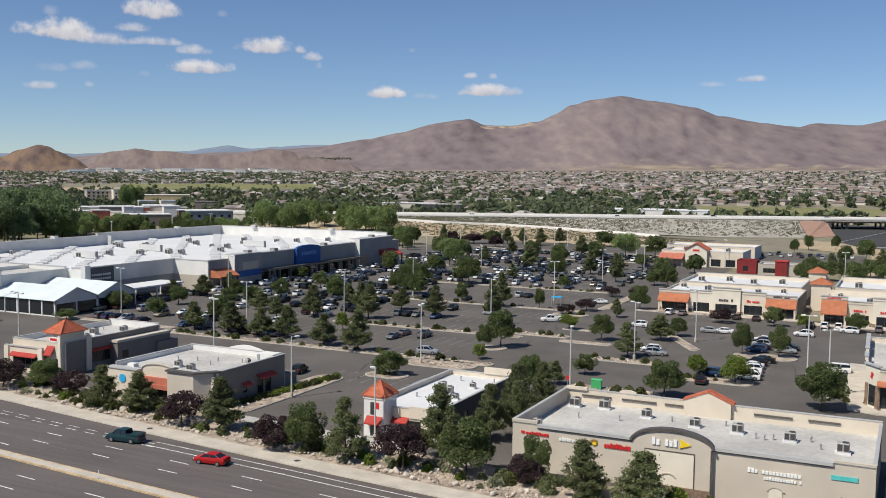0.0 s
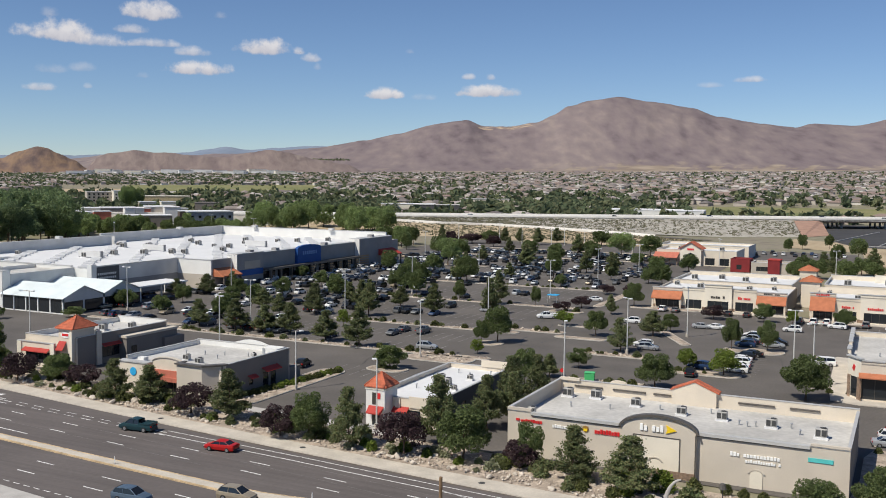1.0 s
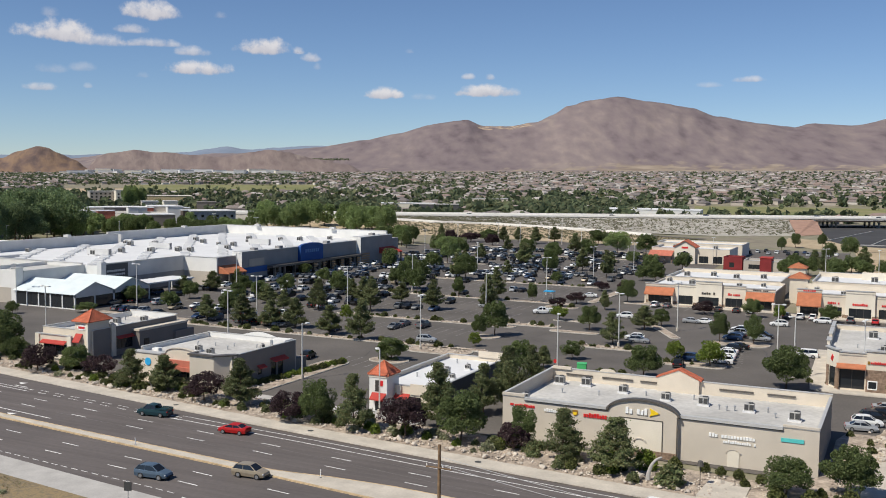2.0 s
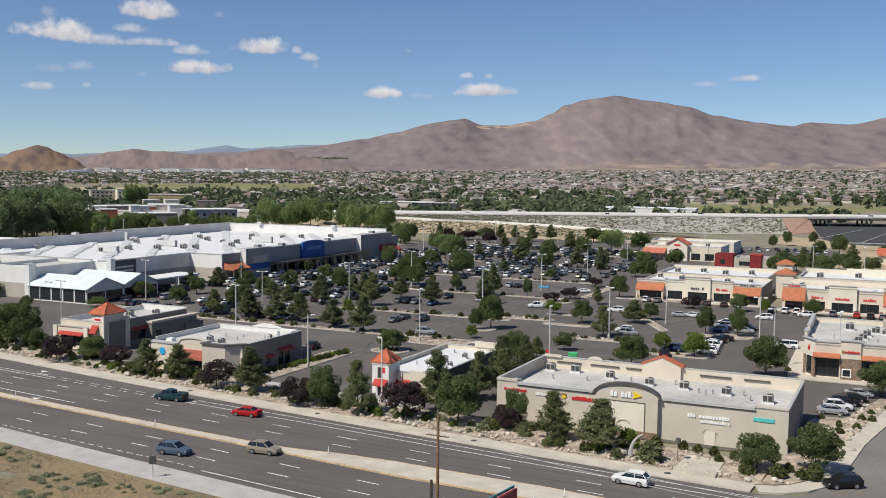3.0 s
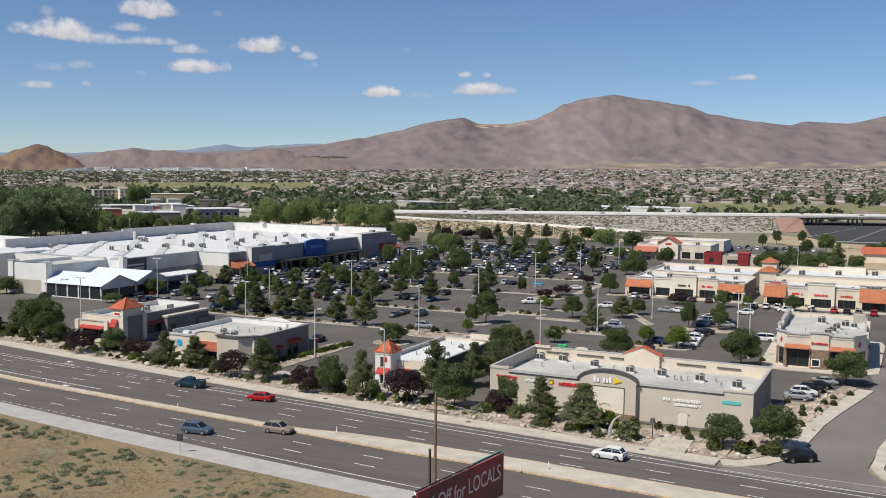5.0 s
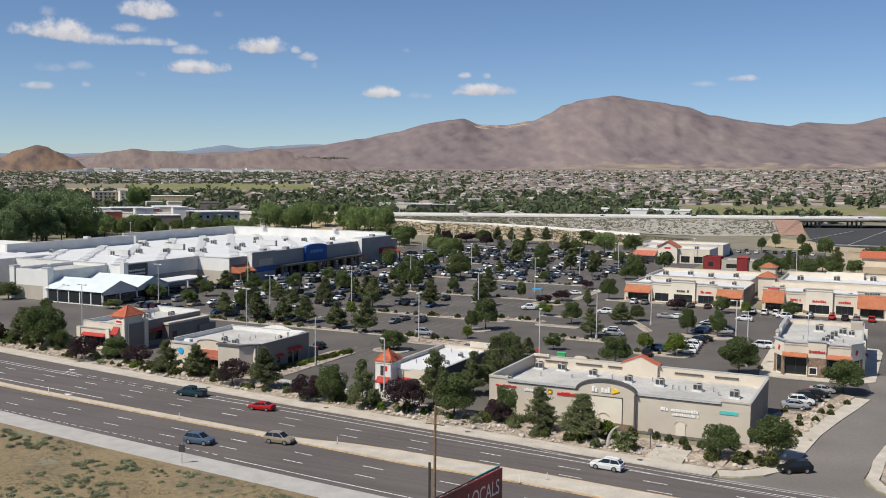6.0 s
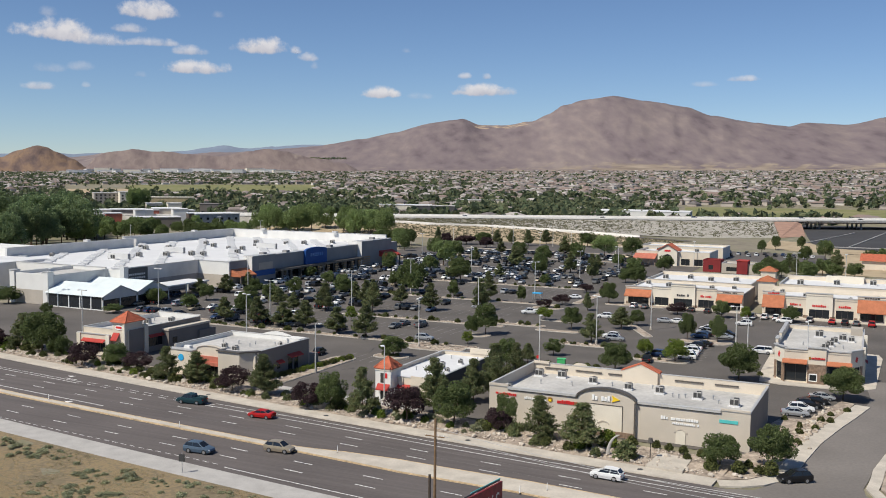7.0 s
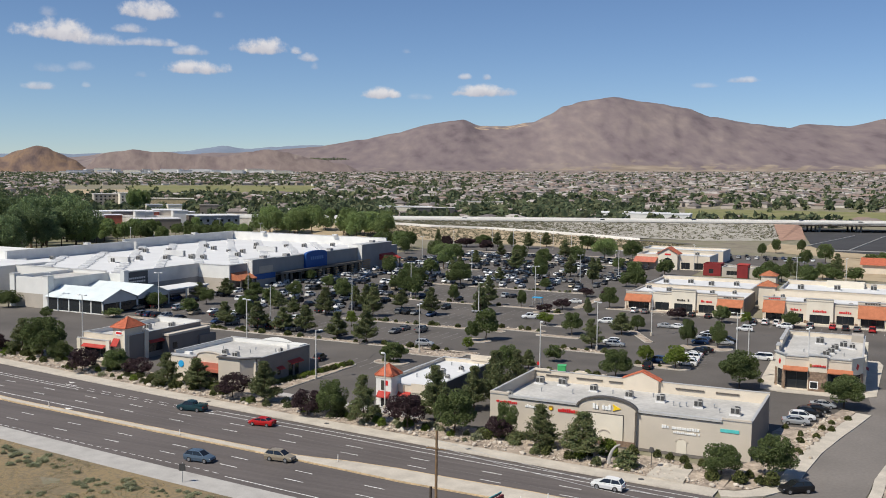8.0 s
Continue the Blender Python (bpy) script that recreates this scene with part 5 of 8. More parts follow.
storefront_row("shop_row", "row of cream shops with orange tile canopies and dark glazing", 26.2, 151.0, 26, [(6.5, 7.3, "a", 0.0, SIGNRED), (6.0, 6.3, "c", 0.0, SIGNRED), (7.4, 7.6, "e", 0.8, SIGNRED), (6.6, 6.4, "c", 0.0, SIGNRED), (8.0, 7.4, "a", 0.2, SIGNDARK),
                         (7.5, 7.2, "e", 0.6, SIGNRED), (8, 6.4, "c", 0, SIGNDARK), (9, 7.0, "a", 0.2, SIGNRED)], 6.4, 8)
M3 = shell("shop_block", "pale shop block behind the first row", -18, 186, 36, 26, 5.4, CREAM, ROOFWHITE, 4.7, heights={"b": 5.9})
M4 = shell("shop_block", "pale shop block with a white roof", 27.5, 180.0, 66, 26, 6.8, CREAM, ROOFWHITE, 6.0, heights={"b": 7.4})
part("raised_parapet", boxm(13, 25, 21.0, 25.6, 6.0, 8.0), OFFWHITE, M4, "raised pale rear parapet")
for i in range(6):
    rooftop_unit(M4, 6 + i * 11, 8 + 5 * (i % 3), 6.0, 1.3)
for i in range(4):
    rooftop_unit(M3, 5 + i * 8, 9 + 4 * (i % 2), 4.7, 1.2)
for x, y, h in ((21.4, 177, 7.6), (17.4, 213, 7.6), (66, 196, 9.0)):
    T = thing("pavilion_tower", "cream pavilion with an orange tile pyramid roof", "tower", x, y)
    hip_tower(T, 0, 5.2, 0, 5.2, h, 1.8, CREAM, ORANGE, 0.5)
poly("shop_walk", [(-18, 151.4), (24.6, 150.8), (25.6, 146.6), (88, 146.0), (88, 150.5), (26, 150.9), (19.9, 155.9), (-17.5, 155.9)], 0.15, CONCRETE, "concrete walk along the shopfronts", "pavement", 0.3)

# restaurant with an arched entrance, and a small red building
R = shell("arched_restaurant", "cream restaurant with an arched entrance and red gable", -50.3, 299, 34, 22, 6.6, CREAM, ROOFWHITE, 5.8, openings={"f": [(21, 25, 0.4, 3.4), (27, 31, 0.4, 3.4)]}, mats={"r": GREYWALL})
FR = face_m("f", 34, 22)
awning(R, FR, -0.5, 10, 3.2, 5.4, 5.0, BRICKRED, "long red porch roof")
for i in range(4):
    part("porch_post", boxm(0.2 + i * 3.1, 0.6 + i * 3.1, -3.9, -3.5, 0, 2.95), STONE, R)
part("gable_front", prism(empty_bm(), [(10.5, 0), (19.5, 0), (19.5, 7.4), (15, 10.0), (10.5, 7.4)], "y", -1.6, -0.005), OFFWHITE, R)
for sgn in (-1, 1):
    part("gable_roof", prism(empty_bm(), [(15, 10.02), (15, 10.35), (15 + sgn * 5.2, 7.3), (15 + sgn * 5.2, 7.0)], "y", -2.2, 6), REDTILE, R, "red tile gable roof")
block_sign(R, FR @ Matrix.Translation((0, -1.6, 0)), 12.4, 17.6, 0, 5.6, GLASS, "dark arched entrance", 0.05, [(0, 0), (1, 0), (1, 0.55), (0.85, 0.85), (0.5, 1), (0.15, 0.85), (0, 0.55)])
block_sign(R, FR @ Matrix.Translation((0, -1.6, 0)), 13.6, 16.4, 6.6, 7.4, SIGNRED, "red oval sign", 0.08)
for i in range(3):
    rooftop_unit(R, 8 + i * 9, 12, 5.8, 1.2)
shell("restaurant_wing", "cream restaurant wing with a flat roof", -60, 345, 42, 22, 5.8, CREAM, ROOFWHITE, 5.0, mats={"r": GREYWALL})
Q = shell("red_diner", "small deep red building with grey parapets", -15.5, 279, 7.5, 9, 5.2, REDWALL, ROOFGREY, 4.3, openings={"f": [(2.4, 4.4, 1, 3)]}, coping=REDWALL)
Q2 = shell("red_diner", "low grey building with a red corner block", -7.0, 276, 16, 12, 4.4, LTAUPE, ROOFGREY, 3.8, openings={"f": [(2, 7, 1, 2.8)]})
part("red_corner", boxm(6.5, 11.0, -1.0, 6, 0, 5.6), REDWALL, Q2, "deep red corner block")
part("red_corner_cap", boxm(6.3, 11.2, -1.2, 6.2, 5.602, 5.85), REDAWN, Q2)
H1 = thing("red_roof_house", "low building with a broad red hipped roof", "building", 47, 328)
part("wall", boxm(0, 34, 0, 20, 0, 4), CREAM, H1)
part("roof", prism(empty_bm(), [(-1, 4.01), (21, 4.01), (10, 6.6)], "x", -1, 35), REDTILE, H1, "red tile roof")

# big discount store
TIMBER = mat("timber_post", (0.36, 0.24, 0.13), 0.8)
W = thing("superstore", "huge grey superstore with a white roof and a blue entrance", "building", -170, 62)


def wpart(name, bm, m, label=""):
    return part(name, bm, m, W, label)


def wbox(name, x0, x1, y0, y1, z0, z1, m, label=""):
    """A block of the store, given in plan coordinates of the place."""
    return wpart(name, boxm(x0 + 170, x1 + 170, y0 - 62, y1 - 62, z0, z1), m, label)


ROOF_Z = 8.6
wbox("roof", -237.9, -168.6, 87.4, 246.5, ROOF_Z - 0.5, ROOF_Z, ROOFWHITE, "bright white roof deck")
wbox("roof", -245.9, -237.91, 169, 246.5, ROOF_Z - 0.51, ROOF_Z - 0.004, ROOFWHITE)
wbox("roof", -168.59, -155.0, 126.4, 246.5, ROOF_Z - 0.52, ROOF_Z - 0.002, ROOFWHITE)
rng = random.Random(5)
SKYL = mat("skylight_dome", (0.60, 0.60, 0.60), 0.6, 0.06)
dome = mesh_of("skylight", bevelled(boxm(-0.8, 0.8, -1.7, 1.7, 0, 0.75), 0.16), SKYL)
turn_c, turn_s = math.cos(radians(128.5)), math.sin(radians(128.5))
for k in range(24):                        # rows of skylights run askew over the roof
    q = -230 + k * 13.0
    ends = []
    for i in range(60):
        c = -60 + i * 6.2
        x, y = -170 + c * turn_c + q * turn_s, 100 + c * turn_s - q * turn_c
        if (-236 if y < 170 else -244) < x < (-171 if y < 128 else -157) and 90 < y < 243:
            o = wpart("skylight", dome, None)
            o.matrix_basis = pose(x + 170 + rng.uniform(-0.4, 0.4), y - 62, ROOF_Z + 0.004, 0, 0, 128.5)
            ends.append((x, y))
    if len(ends) > 1:
        L = math.hypot(ends[-1][0] - ends[0][0], ends[-1][1] - ends[0][1]) / 2
        o = wpart("roof_seam", bevelled(boxm(-L, L, -0.45, 0.45, 0, 0.3), 0.08), ROOFWHITE)
        o.matrix_basis = pose((ends[0][0] + ends[-1][0]) / 2 + 170, (ends[0][1] + ends[-1][1]) / 2 - 62, ROOF_Z + 0.002, 0, 0, 128.5)
# east faces in grey paint the shade, south faces in white the sunlight
for x0, x1, y0, y1, h in ((-239, -238.01, 101, 167, 12.3), (-247, -246.01, 169.5, 247.5, 12.5)):
    wbox("rear_wall", x0, x1, y0, y1, 0, h, GREYWALL)
    wbox("rear_coping", x0 - 0.2, x1 + 0.2, y0, y1, h + 0.002, h + 0.2, COPING)
wbox("rear_wall", -246.0, -238.0, 168.6, 169.49, 0, 12.0, GREYWALL)
wbox("rear_block", -262, -239.01, 101, 118, 0, 12.2, WHITE, "white raised block at the rear")
wbox("north_wall", -246.0, -157.0, 246.6, 247.5, 0, 12.5, WHITE)
wbox("north_coping", -246.0, -157.0, 246.5, 247.6, 12.502, 12.7, COPING)
for x, y in ((-228, 246.0), (-186, 246.0), (-238.9, 140), (-246.9, 216)):
    wbox("parapet_box", x, x + 2.4, y - 0.8, y + 0.9, 12.5, 13.4, GREYWALL)
# south side: low dock block and the main wall behind it
wbox("south_wall", -217, -175.2, 86.8, 87.39, 0, 9.5, WHITE)
wbox("south_coping", -217.1, -175.1, 86.7, 87.5, 9.502, 9.7, COPING)
wbox("west_wing", -262, -217.01, 62, 101, 0, 9.5, GREYWALL, "grey rear wing")
wbox("west_wing_roof", -261.5, -217.5, 62.5, 100.5, 9.502, 9.56, ROOFWHITE)
wbox("dock_wall", -188.2, -176.2, 62.0, 62.5, 4.4, 9.5, WHITE)
wbox("dock_base", -188.2, -176.2, 61.94, 62.52, 0, 4.39, LTAUPE, "tan lower wall")
wbox("dock_side_wall", -190.5, -190.0, 62.5, 86.79, 0, 9.5, WHITE)
wbox("dock_roof", -189.99, -174.7, 62.51, 86.79, 8.0, 8.4, ROOFGREY)
for x in (-190.6, -176.19):
    wbox("corner_pier", x, x + 2.1, 61.6, 64.0, 0, 10.1, WHITE)
    wbox("pier_cap", x - 0.15, x + 2.25, 61.45, 64.15, 10.102, 10.3, COPING)
wbox("facade_panel", -174.6, -174.0, 64.01, 87.2, 0, 9.0, GREYWALL)
wbox("facade_coping", -174.75, -173.9, 64.2, 87.2, 9.002, 9.2, COPING)
wbox("facade_return", -173.99, -168.7, 86.7, 87.2, 0, 9.0, WHITE, "return wall with its sunlit side in white")
wbox("roof_pier", -168.69, -166.9, 86.6, 88.6, 0, 10.2, GREYWALL)
wbox("facade_panel", -169.0, -168.4, 88.61, 125.6, 0, 9.4, GREYWALL)
wbox("facade_coping", -169.15, -168.2, 88.61, 125.6, 9.402, 9.6, COPING)
wbox("dark_base", -168.39, -168.25, 99, 125.4, 0, 4.8, MIDGREY)
wbox("dark_sign_wall", -168.39, -168.1, 88.62, 98.99, 2.6, 9.2, DARKGREY, "dark grey sign wall")
lb = empty_bm()
for r in range(2):
    for i in range(9):
        box(lb, 1.91, 1.98, 28.2 + i * 0.85, 28.8 + i * 0.85, 5.6 + r * 1.2, 6.2 + r * 1.2)
wpart("sign_lettering", lb, GREYWALL, "grey sign characters")
wbox("end_cladding", -168.4, -154.5, 125.61, 126.2, 0, 9.3, WHITE, "end wall with its sunlit side in white")
wbox("end_base", -168.3, -154.6, 125.5, 125.6, 0, 4.6, LTAUPE, "tan lower band")
wbox("end_coping", -168.4, -154.4, 125.5, 126.3, 9.302, 9.5, COPING)
FRONTS = ((126.21, 136.0, -154.5, 9.3, "grey block behind the orange awning"), (136.01, 150.5, -152.0, 10.6, "tall grey entrance block"), (150.51, 214.0, -153.2, 10.2, "long dark grey front"), (214.01, 241.0, -151.0, 11.5, "grey end block"))
for y0, y1, x1, h, lab in FRONTS:
    wbox("front_block", -156.0, x1, y0, y1, 0, h, MIDGREY, lab)
    wbox("front_coping", -156.1, x1 + 0.12, y0, y1, h + 0.002, h + 0.22, COPING)
# white panels painting sunlight on the south ends of the grey blocks
wbox("end_cladding", -156.0, -151.99, 135.88, 136.005, 9.5, 10.58, WHITE)
wbox("end_cladding", -154.49, -151.99, 135.88, 136.005, 0, 9.5, WHITE, "end wall with its sunlit side in white")
wbox("end_cladding", -158.0, -150.99, 213.88, 214.005, 10.45, 11.48, WHITE)
wbox("end_cladding", -153.19, -150.99, 213.88, 214.005, 0, 10.45, WHITE, "end wall with its sunlit side in white")
wbox("north_end", -157.0, -151.5, 241.01, 247.4, 0, 9.8, MIDGREY)
for y, z in ((145, 10.62), (160, 10.42), (192, 10.42), (228, 11.72)):
    wbox("parapet_box", -155.5, -153.5, y, y + 2.2, z, z + 0.9, MIDGREY)
bl = [(109.5, 4.8), (125.0, 4.8), (125.0, 10.3)] + [(117.25 + 7.75 * math.cos(radians(a)), 10.3 + 1.2 * math.sin(radians(a))) for a in range(15, 180, 15)] + [(109.5, 10.3)]
wpart("blue_front", prism(empty_bm(), bl, "x", 16.81, 18.0), STOREBLUE, "blue panel over the main entrance")
lb = empty_bm()
for i in range(7):
    box(lb, 18.01, 18.15, 112.6 + i * 1.4, 113.5 + i * 1.4, 7.9, 9.2)
wpart("sign_lettering", lb, plain("pale_blue_sign", (0.10, 0.22, 0.48), 0.5), "pale blue sign characters")
wbox("blue_band", -151.99, -151.85, 136.6, 150.2, 3.2, 5.2, STOREBLUE, "blue band sign")
wbox("tan_panel", -151.99, -151.88, 140.0, 148.6, 5.5, 8.0, LTAUPE)
wbox("long_canopy", -153.19, -149.6, 150.6, 213.6, 4.2, 4.9, BRONZE, "dark canopy along the front")
for i, y in enumerate((152, 158, 164.5, 171, 177.5, 184, 190.5, 197, 203.5, 209.5)):
    wbox("canopy_post", -150.6, -149.9, y, y + 0.8, 0, 4.19, BRONZE)
    if i > 2:
        for k in range(4):
            wbox("timber_slat", -149.88, -149.7, y - 0.5, y + 1.6, 0.4 + k * 0.95, 0.9 + k * 0.95, TIMBER)
for i in range(7):
    wbox("store_glazing", -153.19, -153.1, 152 + i * 8.8, 159 + i * 8.8, 0.4, 3.6, GLASS)
for k in range(5):
    wbox("timber_slat", -150.98, -150.75, 214.6, 221, 0.6 + k * 0.95, 1.1 + k * 0.95, TIMBER)
for y0, y1, x1, m in ((126.4, 136.0, -154.5, ORANGE), (229.5, 242, -151.0, REDAWN)):
    wpart("red_awning", prism(empty_bm(), [(x1 + 170.01, 6.6), (x1 + 174.6, 4.4), (x1 + 174.6, 4.0), (x1 + 170.01, 4.0)], "y", y0 - 62, y1 - 62), m, "orange-red awning roof")
    for y in (y0 + 0.3, y1 - 0.8):
        wbox("awning_post", x1 + 4.0, x1 + 4.5, y, y + 0.5, 0, 4.0, BRONZE)
for i in range(22):
    x, y = rng.uniform(-232, -176), rng.uniform(95, 238)
    rooftop_unit(W, x + 170, y - 62, ROOF_Z, rng.uniform(1.0, 1.5))
for x, y in ((-205, 118), (-208, 152), (-190, 190)):
    wbox("screen_wall", x, x + 10, y, y + 0.3, ROOF_Z + 0.3, ROOF_Z + 2.4, GREYWALL)
    for k in (x, x + 9.5):
        wbox("screen_post", k, k + 0.5, y + 0.31, y + 1.4, ROOF_Z, ROOF_Z + 2.4, MIDGREY)
poly("store_walk", [(-168.0, 120), (-149.5, 120), (-146.8, 128), (-148.2, 150), (-148.6, 246), (-142, 262), (-151, 262), (-156.5, 247.6), (-156.0, 126)], 0.15, CONCRETE, "concrete walk along the superstore front", "pavement", 0.3)

# garden centre beside the store
G = thing("garden_centre", "glass garden centre with twin white gabled roofs", "greenhouse", -173.4, 60.4)
for x0, y0, w, d in ((0, 0, 23.0, 14.2), (0, 14.4, 23.0, 14.2)):
    mid = y0 + d / 2
    for a, b in ((y0 - 0.4, mid), (mid, y0 + d + 0.4)):
        za, zb = (4.1, 7.0) if a < b and a < mid - 1 else (7.0, 4.1)
        part("roof_slope", prism(empty_bm(), [(a, za), (b, zb), (b, zb + 0.12), (a, za + 0.12)], "x", x0 - 0.4, x0 + w + 0.4), POLYSKIN, G, "milky translucent roof sheet")
    for xx in (x0, x0 + w - 0.2):
        part("gable", prism(empty_bm(), [(y0, 3.2), (y0 + d, 3.2), (y0 + d, 4.08), (mid, 6.95), (y0, 4.08)], "x", xx, xx + 0.2), GREYWALL, G)
    n = 5
    for i in range(n + 1):
        part("post", boxm(x0 + i * (w - 0.4) / n, x0 + i * (w - 0.4) / n + 0.4, y0, y0 + 0.4, 0, 3.98), WHITE, G)
    for i in range(n):
        a = x0 + i * (w - 0.4) / n + 0.42
        part("pane", boxm(a, a + (w - 0.4) / n - 0.44, y0 + 0.15, y0 + 0.22, 0.3, 3.9), GLASS, G)
        part("bottom_rail", boxm(a, a + (w - 0.4) / n - 0.44, y0 + 0.1, y0 + 0.27, 0, 0.29), WHITE, G)
    for i in range(2):
        a = y0 + 0.5 + i * (d / 2)
        part("pane", boxm(x0 + w - 0.15, x0 + w - 0.08, a, a + d / 2 - 0.6, 0.3, 3.18), GLASS, G)
        part("post", boxm(x0 + w - 0.35, x0 + w + 0.05, a + d / 2 - 0.58, a + d / 2 - 0.18, 0, 3.19), WHITE, G)
C0 = thing("pick_up_canopy", "white flat canopy on posts beside the garden centre", "canopy", -161.5, 90)
part("roof", boxm(0, 9, 0, 22, 3.9, 4.3), ROOFWHITE, C0)
for x in (0.3, 8.3):
    for y in (0.5, 10.5, 21):
        part("post", boxm(x, x + 0.35, y, y + 0.35, 0, 3.89), WHITE, C0)
# ---- vegetation ----
def leaf_cloud(centres, size, rng, flat=0.0):
    """Many small folded leaf clumps at the given places: arrays of points and faces."""
    n = len(centres)
    r = np.random.RandomState(rng)
    c = np.array(centres, dtype=float)
    a = r.normal(size=(n, 3))
    a[:, 2] *= (1 - flat)
    a /= np.linalg.norm(a, axis=1)[:, None]
    b = r.normal(size=(n, 3))
    b -= a * (a * b).sum(1)[:, None]
    b /= np.linalg.norm(b, axis=1)[:, None]
    k = np.cross(a, b)
    s = size * r.uniform(0.6, 1.35, (n, 1))
    pts = np.stack([c - a * s * 0.6, c + b * s * 0.45 + k * s * 0.15, c + a * s * 0.6, c - b * s * 0.45 + k * s * 0.2], 1).reshape(-1, 3)
    i = np.arange(n) * 4
    faces = np.concatenate([np.stack([i, i + 1, i + 2], 1), np.stack([i, i + 2, i + 3], 1)])
    return pts.tolist(), faces.tolist()


def broad_crown(seed, n, size, count=30, low=0.32, high=0.88, reach=0.31, core=0.16):
    """Crown of a broad-leaved tree, one unit high from the ground: lobes on limbs, with gaps."""
    r = random.Random(seed)
    lobes = [(Vector((0, 0, 0.62)), 0.30)]
    for i in range(count):
        a = i * 2.4 + r.uniform(-0.4, 0.4)
        z = r.uniform(low, high)
        rad = (reach * math.sin(math.pi * min(1, (z - low + 0.18) / (high - low + 0.28))) + 0.04) * r.uniform(0.75, 1.12)
        lobes.append((Vector((rad * math.cos(a), rad * math.sin(a), z)), r.uniform(0.11, 0.19)))
    pts = []
    while len(pts) < n:
        c, rad = lobes[0] if r.random() < core else r.choice(lobes)
        d = Vector((r.gauss(0, 1), r.gauss(0, 1), r.gauss(0, 1))).normalized() * rad * r.uniform(0.55, 1.05) ** 0.6
        p = c + d
        if p.z > 0.20 + r.uniform(0, 0.12) and p.z < 1.0:
            pts.append(p)
    return leaf_cloud(pts, size, seed)


def pine_crown(seed, n, size):
    """Crown of a pine: irregular tiers of boughs, broad below and tapering to an uneven top."""
    r = random.Random(seed)
    boughs = []
    z = 0.19
    while z < 0.95:
        reach = 0.52 * (1 - z) ** 0.98 * min(1.0, 0.55 + (z - 0.1) * 2.6) + 0.02
        for k in range(max(3, int(8 * (1 - z)) + 2)):
            a = r.uniform(0, 6.283)
            boughs.append((z + r.uniform(-0.03, 0.03), a, reach * r.uniform(0.62, 1.15)))
        z += 0.062
    pts = []
    while len(pts) < n:
        z, a, L = r.choice(boughs)
        u = r.uniform(0.15, 1.0) ** 0.6
        w = 0.042 * (1.2 - u * 0.5)
        p = Vector((L * u * math.cos(a) + r.gauss(0, w), L * u * math.sin(a) + r.gauss(0, w), z + 0.08 * u * u + r.gauss(0, 0.020)))
        if 0.15 < p.z < 1.0:
            pts.append(p)
    return leaf_cloud(pts, size, seed, 0.4)


def trunk_bm(seed, h, r0, limbs, spread):
    r = random.Random(seed)
    bm = empty_bm()
    p = Vector((0, 0, -0.02))
    rad = r0
    for i in range(5):
        q = Vector((r.uniform(-0.012, 0.012), r.uniform(-0.012, 0.012), h * (i + 1) / 5))
        tube(bm, p, q, rad, rad * 0.8, 7)
        p, rad = q, rad * 0.8
    for i in range(limbs):
        a, z = i * 2.4 + r.uniform(-0.3, 0.3), h * r.uniform(0.4, 0.95)
        e = Vector((spread * math.cos(a), spread * math.sin(a), z + spread * r.uniform(0.5, 1.0)))
        m = Vector((0, 0, z)).lerp(e, 0.5) + Vector((0, 0, -0.02))
        tube(bm, (0, 0, z), m, rad * 0.55, rad * 0.4, 5)
        tube(bm, m, e, rad * 0.4, rad * 0.12, 5)
    return bm


TREES = {}


def make_tree(kind, seed, n, size, leaf=""):
    label = {"p": "dark green pine tree with uneven boughs", "d": "leafy green broad-leaved tree", "m": "dark purple-leaved plum tree with an open crown", "y": "young lime-green tree with thin trunk"}[kind]
    if kind == "p":
        v, f = pine_crown(seed, n, size)
        tb = trunk_bm(seed, 0.85, 0.022, 6, 0.2)
    elif kind == "m":
        v, f = broad_crown(seed, n, size, 19, 0.36, 0.84, 0.36, 0.08)
        tb = trunk_bm(seed, 0.5, 0.026, 9, 0.26)
    elif leaf:
        v, f = broad_crown(seed, n, size, 17, 0.30, 0.90, 0.34, 0.10)
        tb = trunk_bm(seed, 0.6, 0.026, 9, 0.25)
    else:
        v, f = broad_crown(seed, n, size, 20, 0.32, 0.90, 0.32, 0.12)
        tb = trunk_bm(seed, 0.55, 0.025, 7, 0.2)
    return mesh_of("trunk", tb, BARK), from_arrays("crown", v, f, LEAF[leaf or kind]), label


for kind in "pdmy":
    TREES[kind] = [make_tree(kind, 10 * i + ord(kind), {"p": 11000, "d": 9500, "m": 6200, "y": 4200}[kind], {"p": 0.027, "d": 0.033, "m": 0.034, "y": 0.042}[kind]) for i in range(4)]
FARTREES = {k: [make_tree(k, 77 + 10 * i + ord(k), 4200, 0.050) for i in range(3)] for k in "pdm"}
BIGTREES = {k: [make_tree("d", 300 + i + ord(k), 7000, 0.036, k) for i in range(5)] for k in "cw"}
SIZE = {"p": (1.15, 0.97), "m": (0.92, 0.80), "d": (1.02, 0.98), "y": (1, 1)}
COUNT = [0]


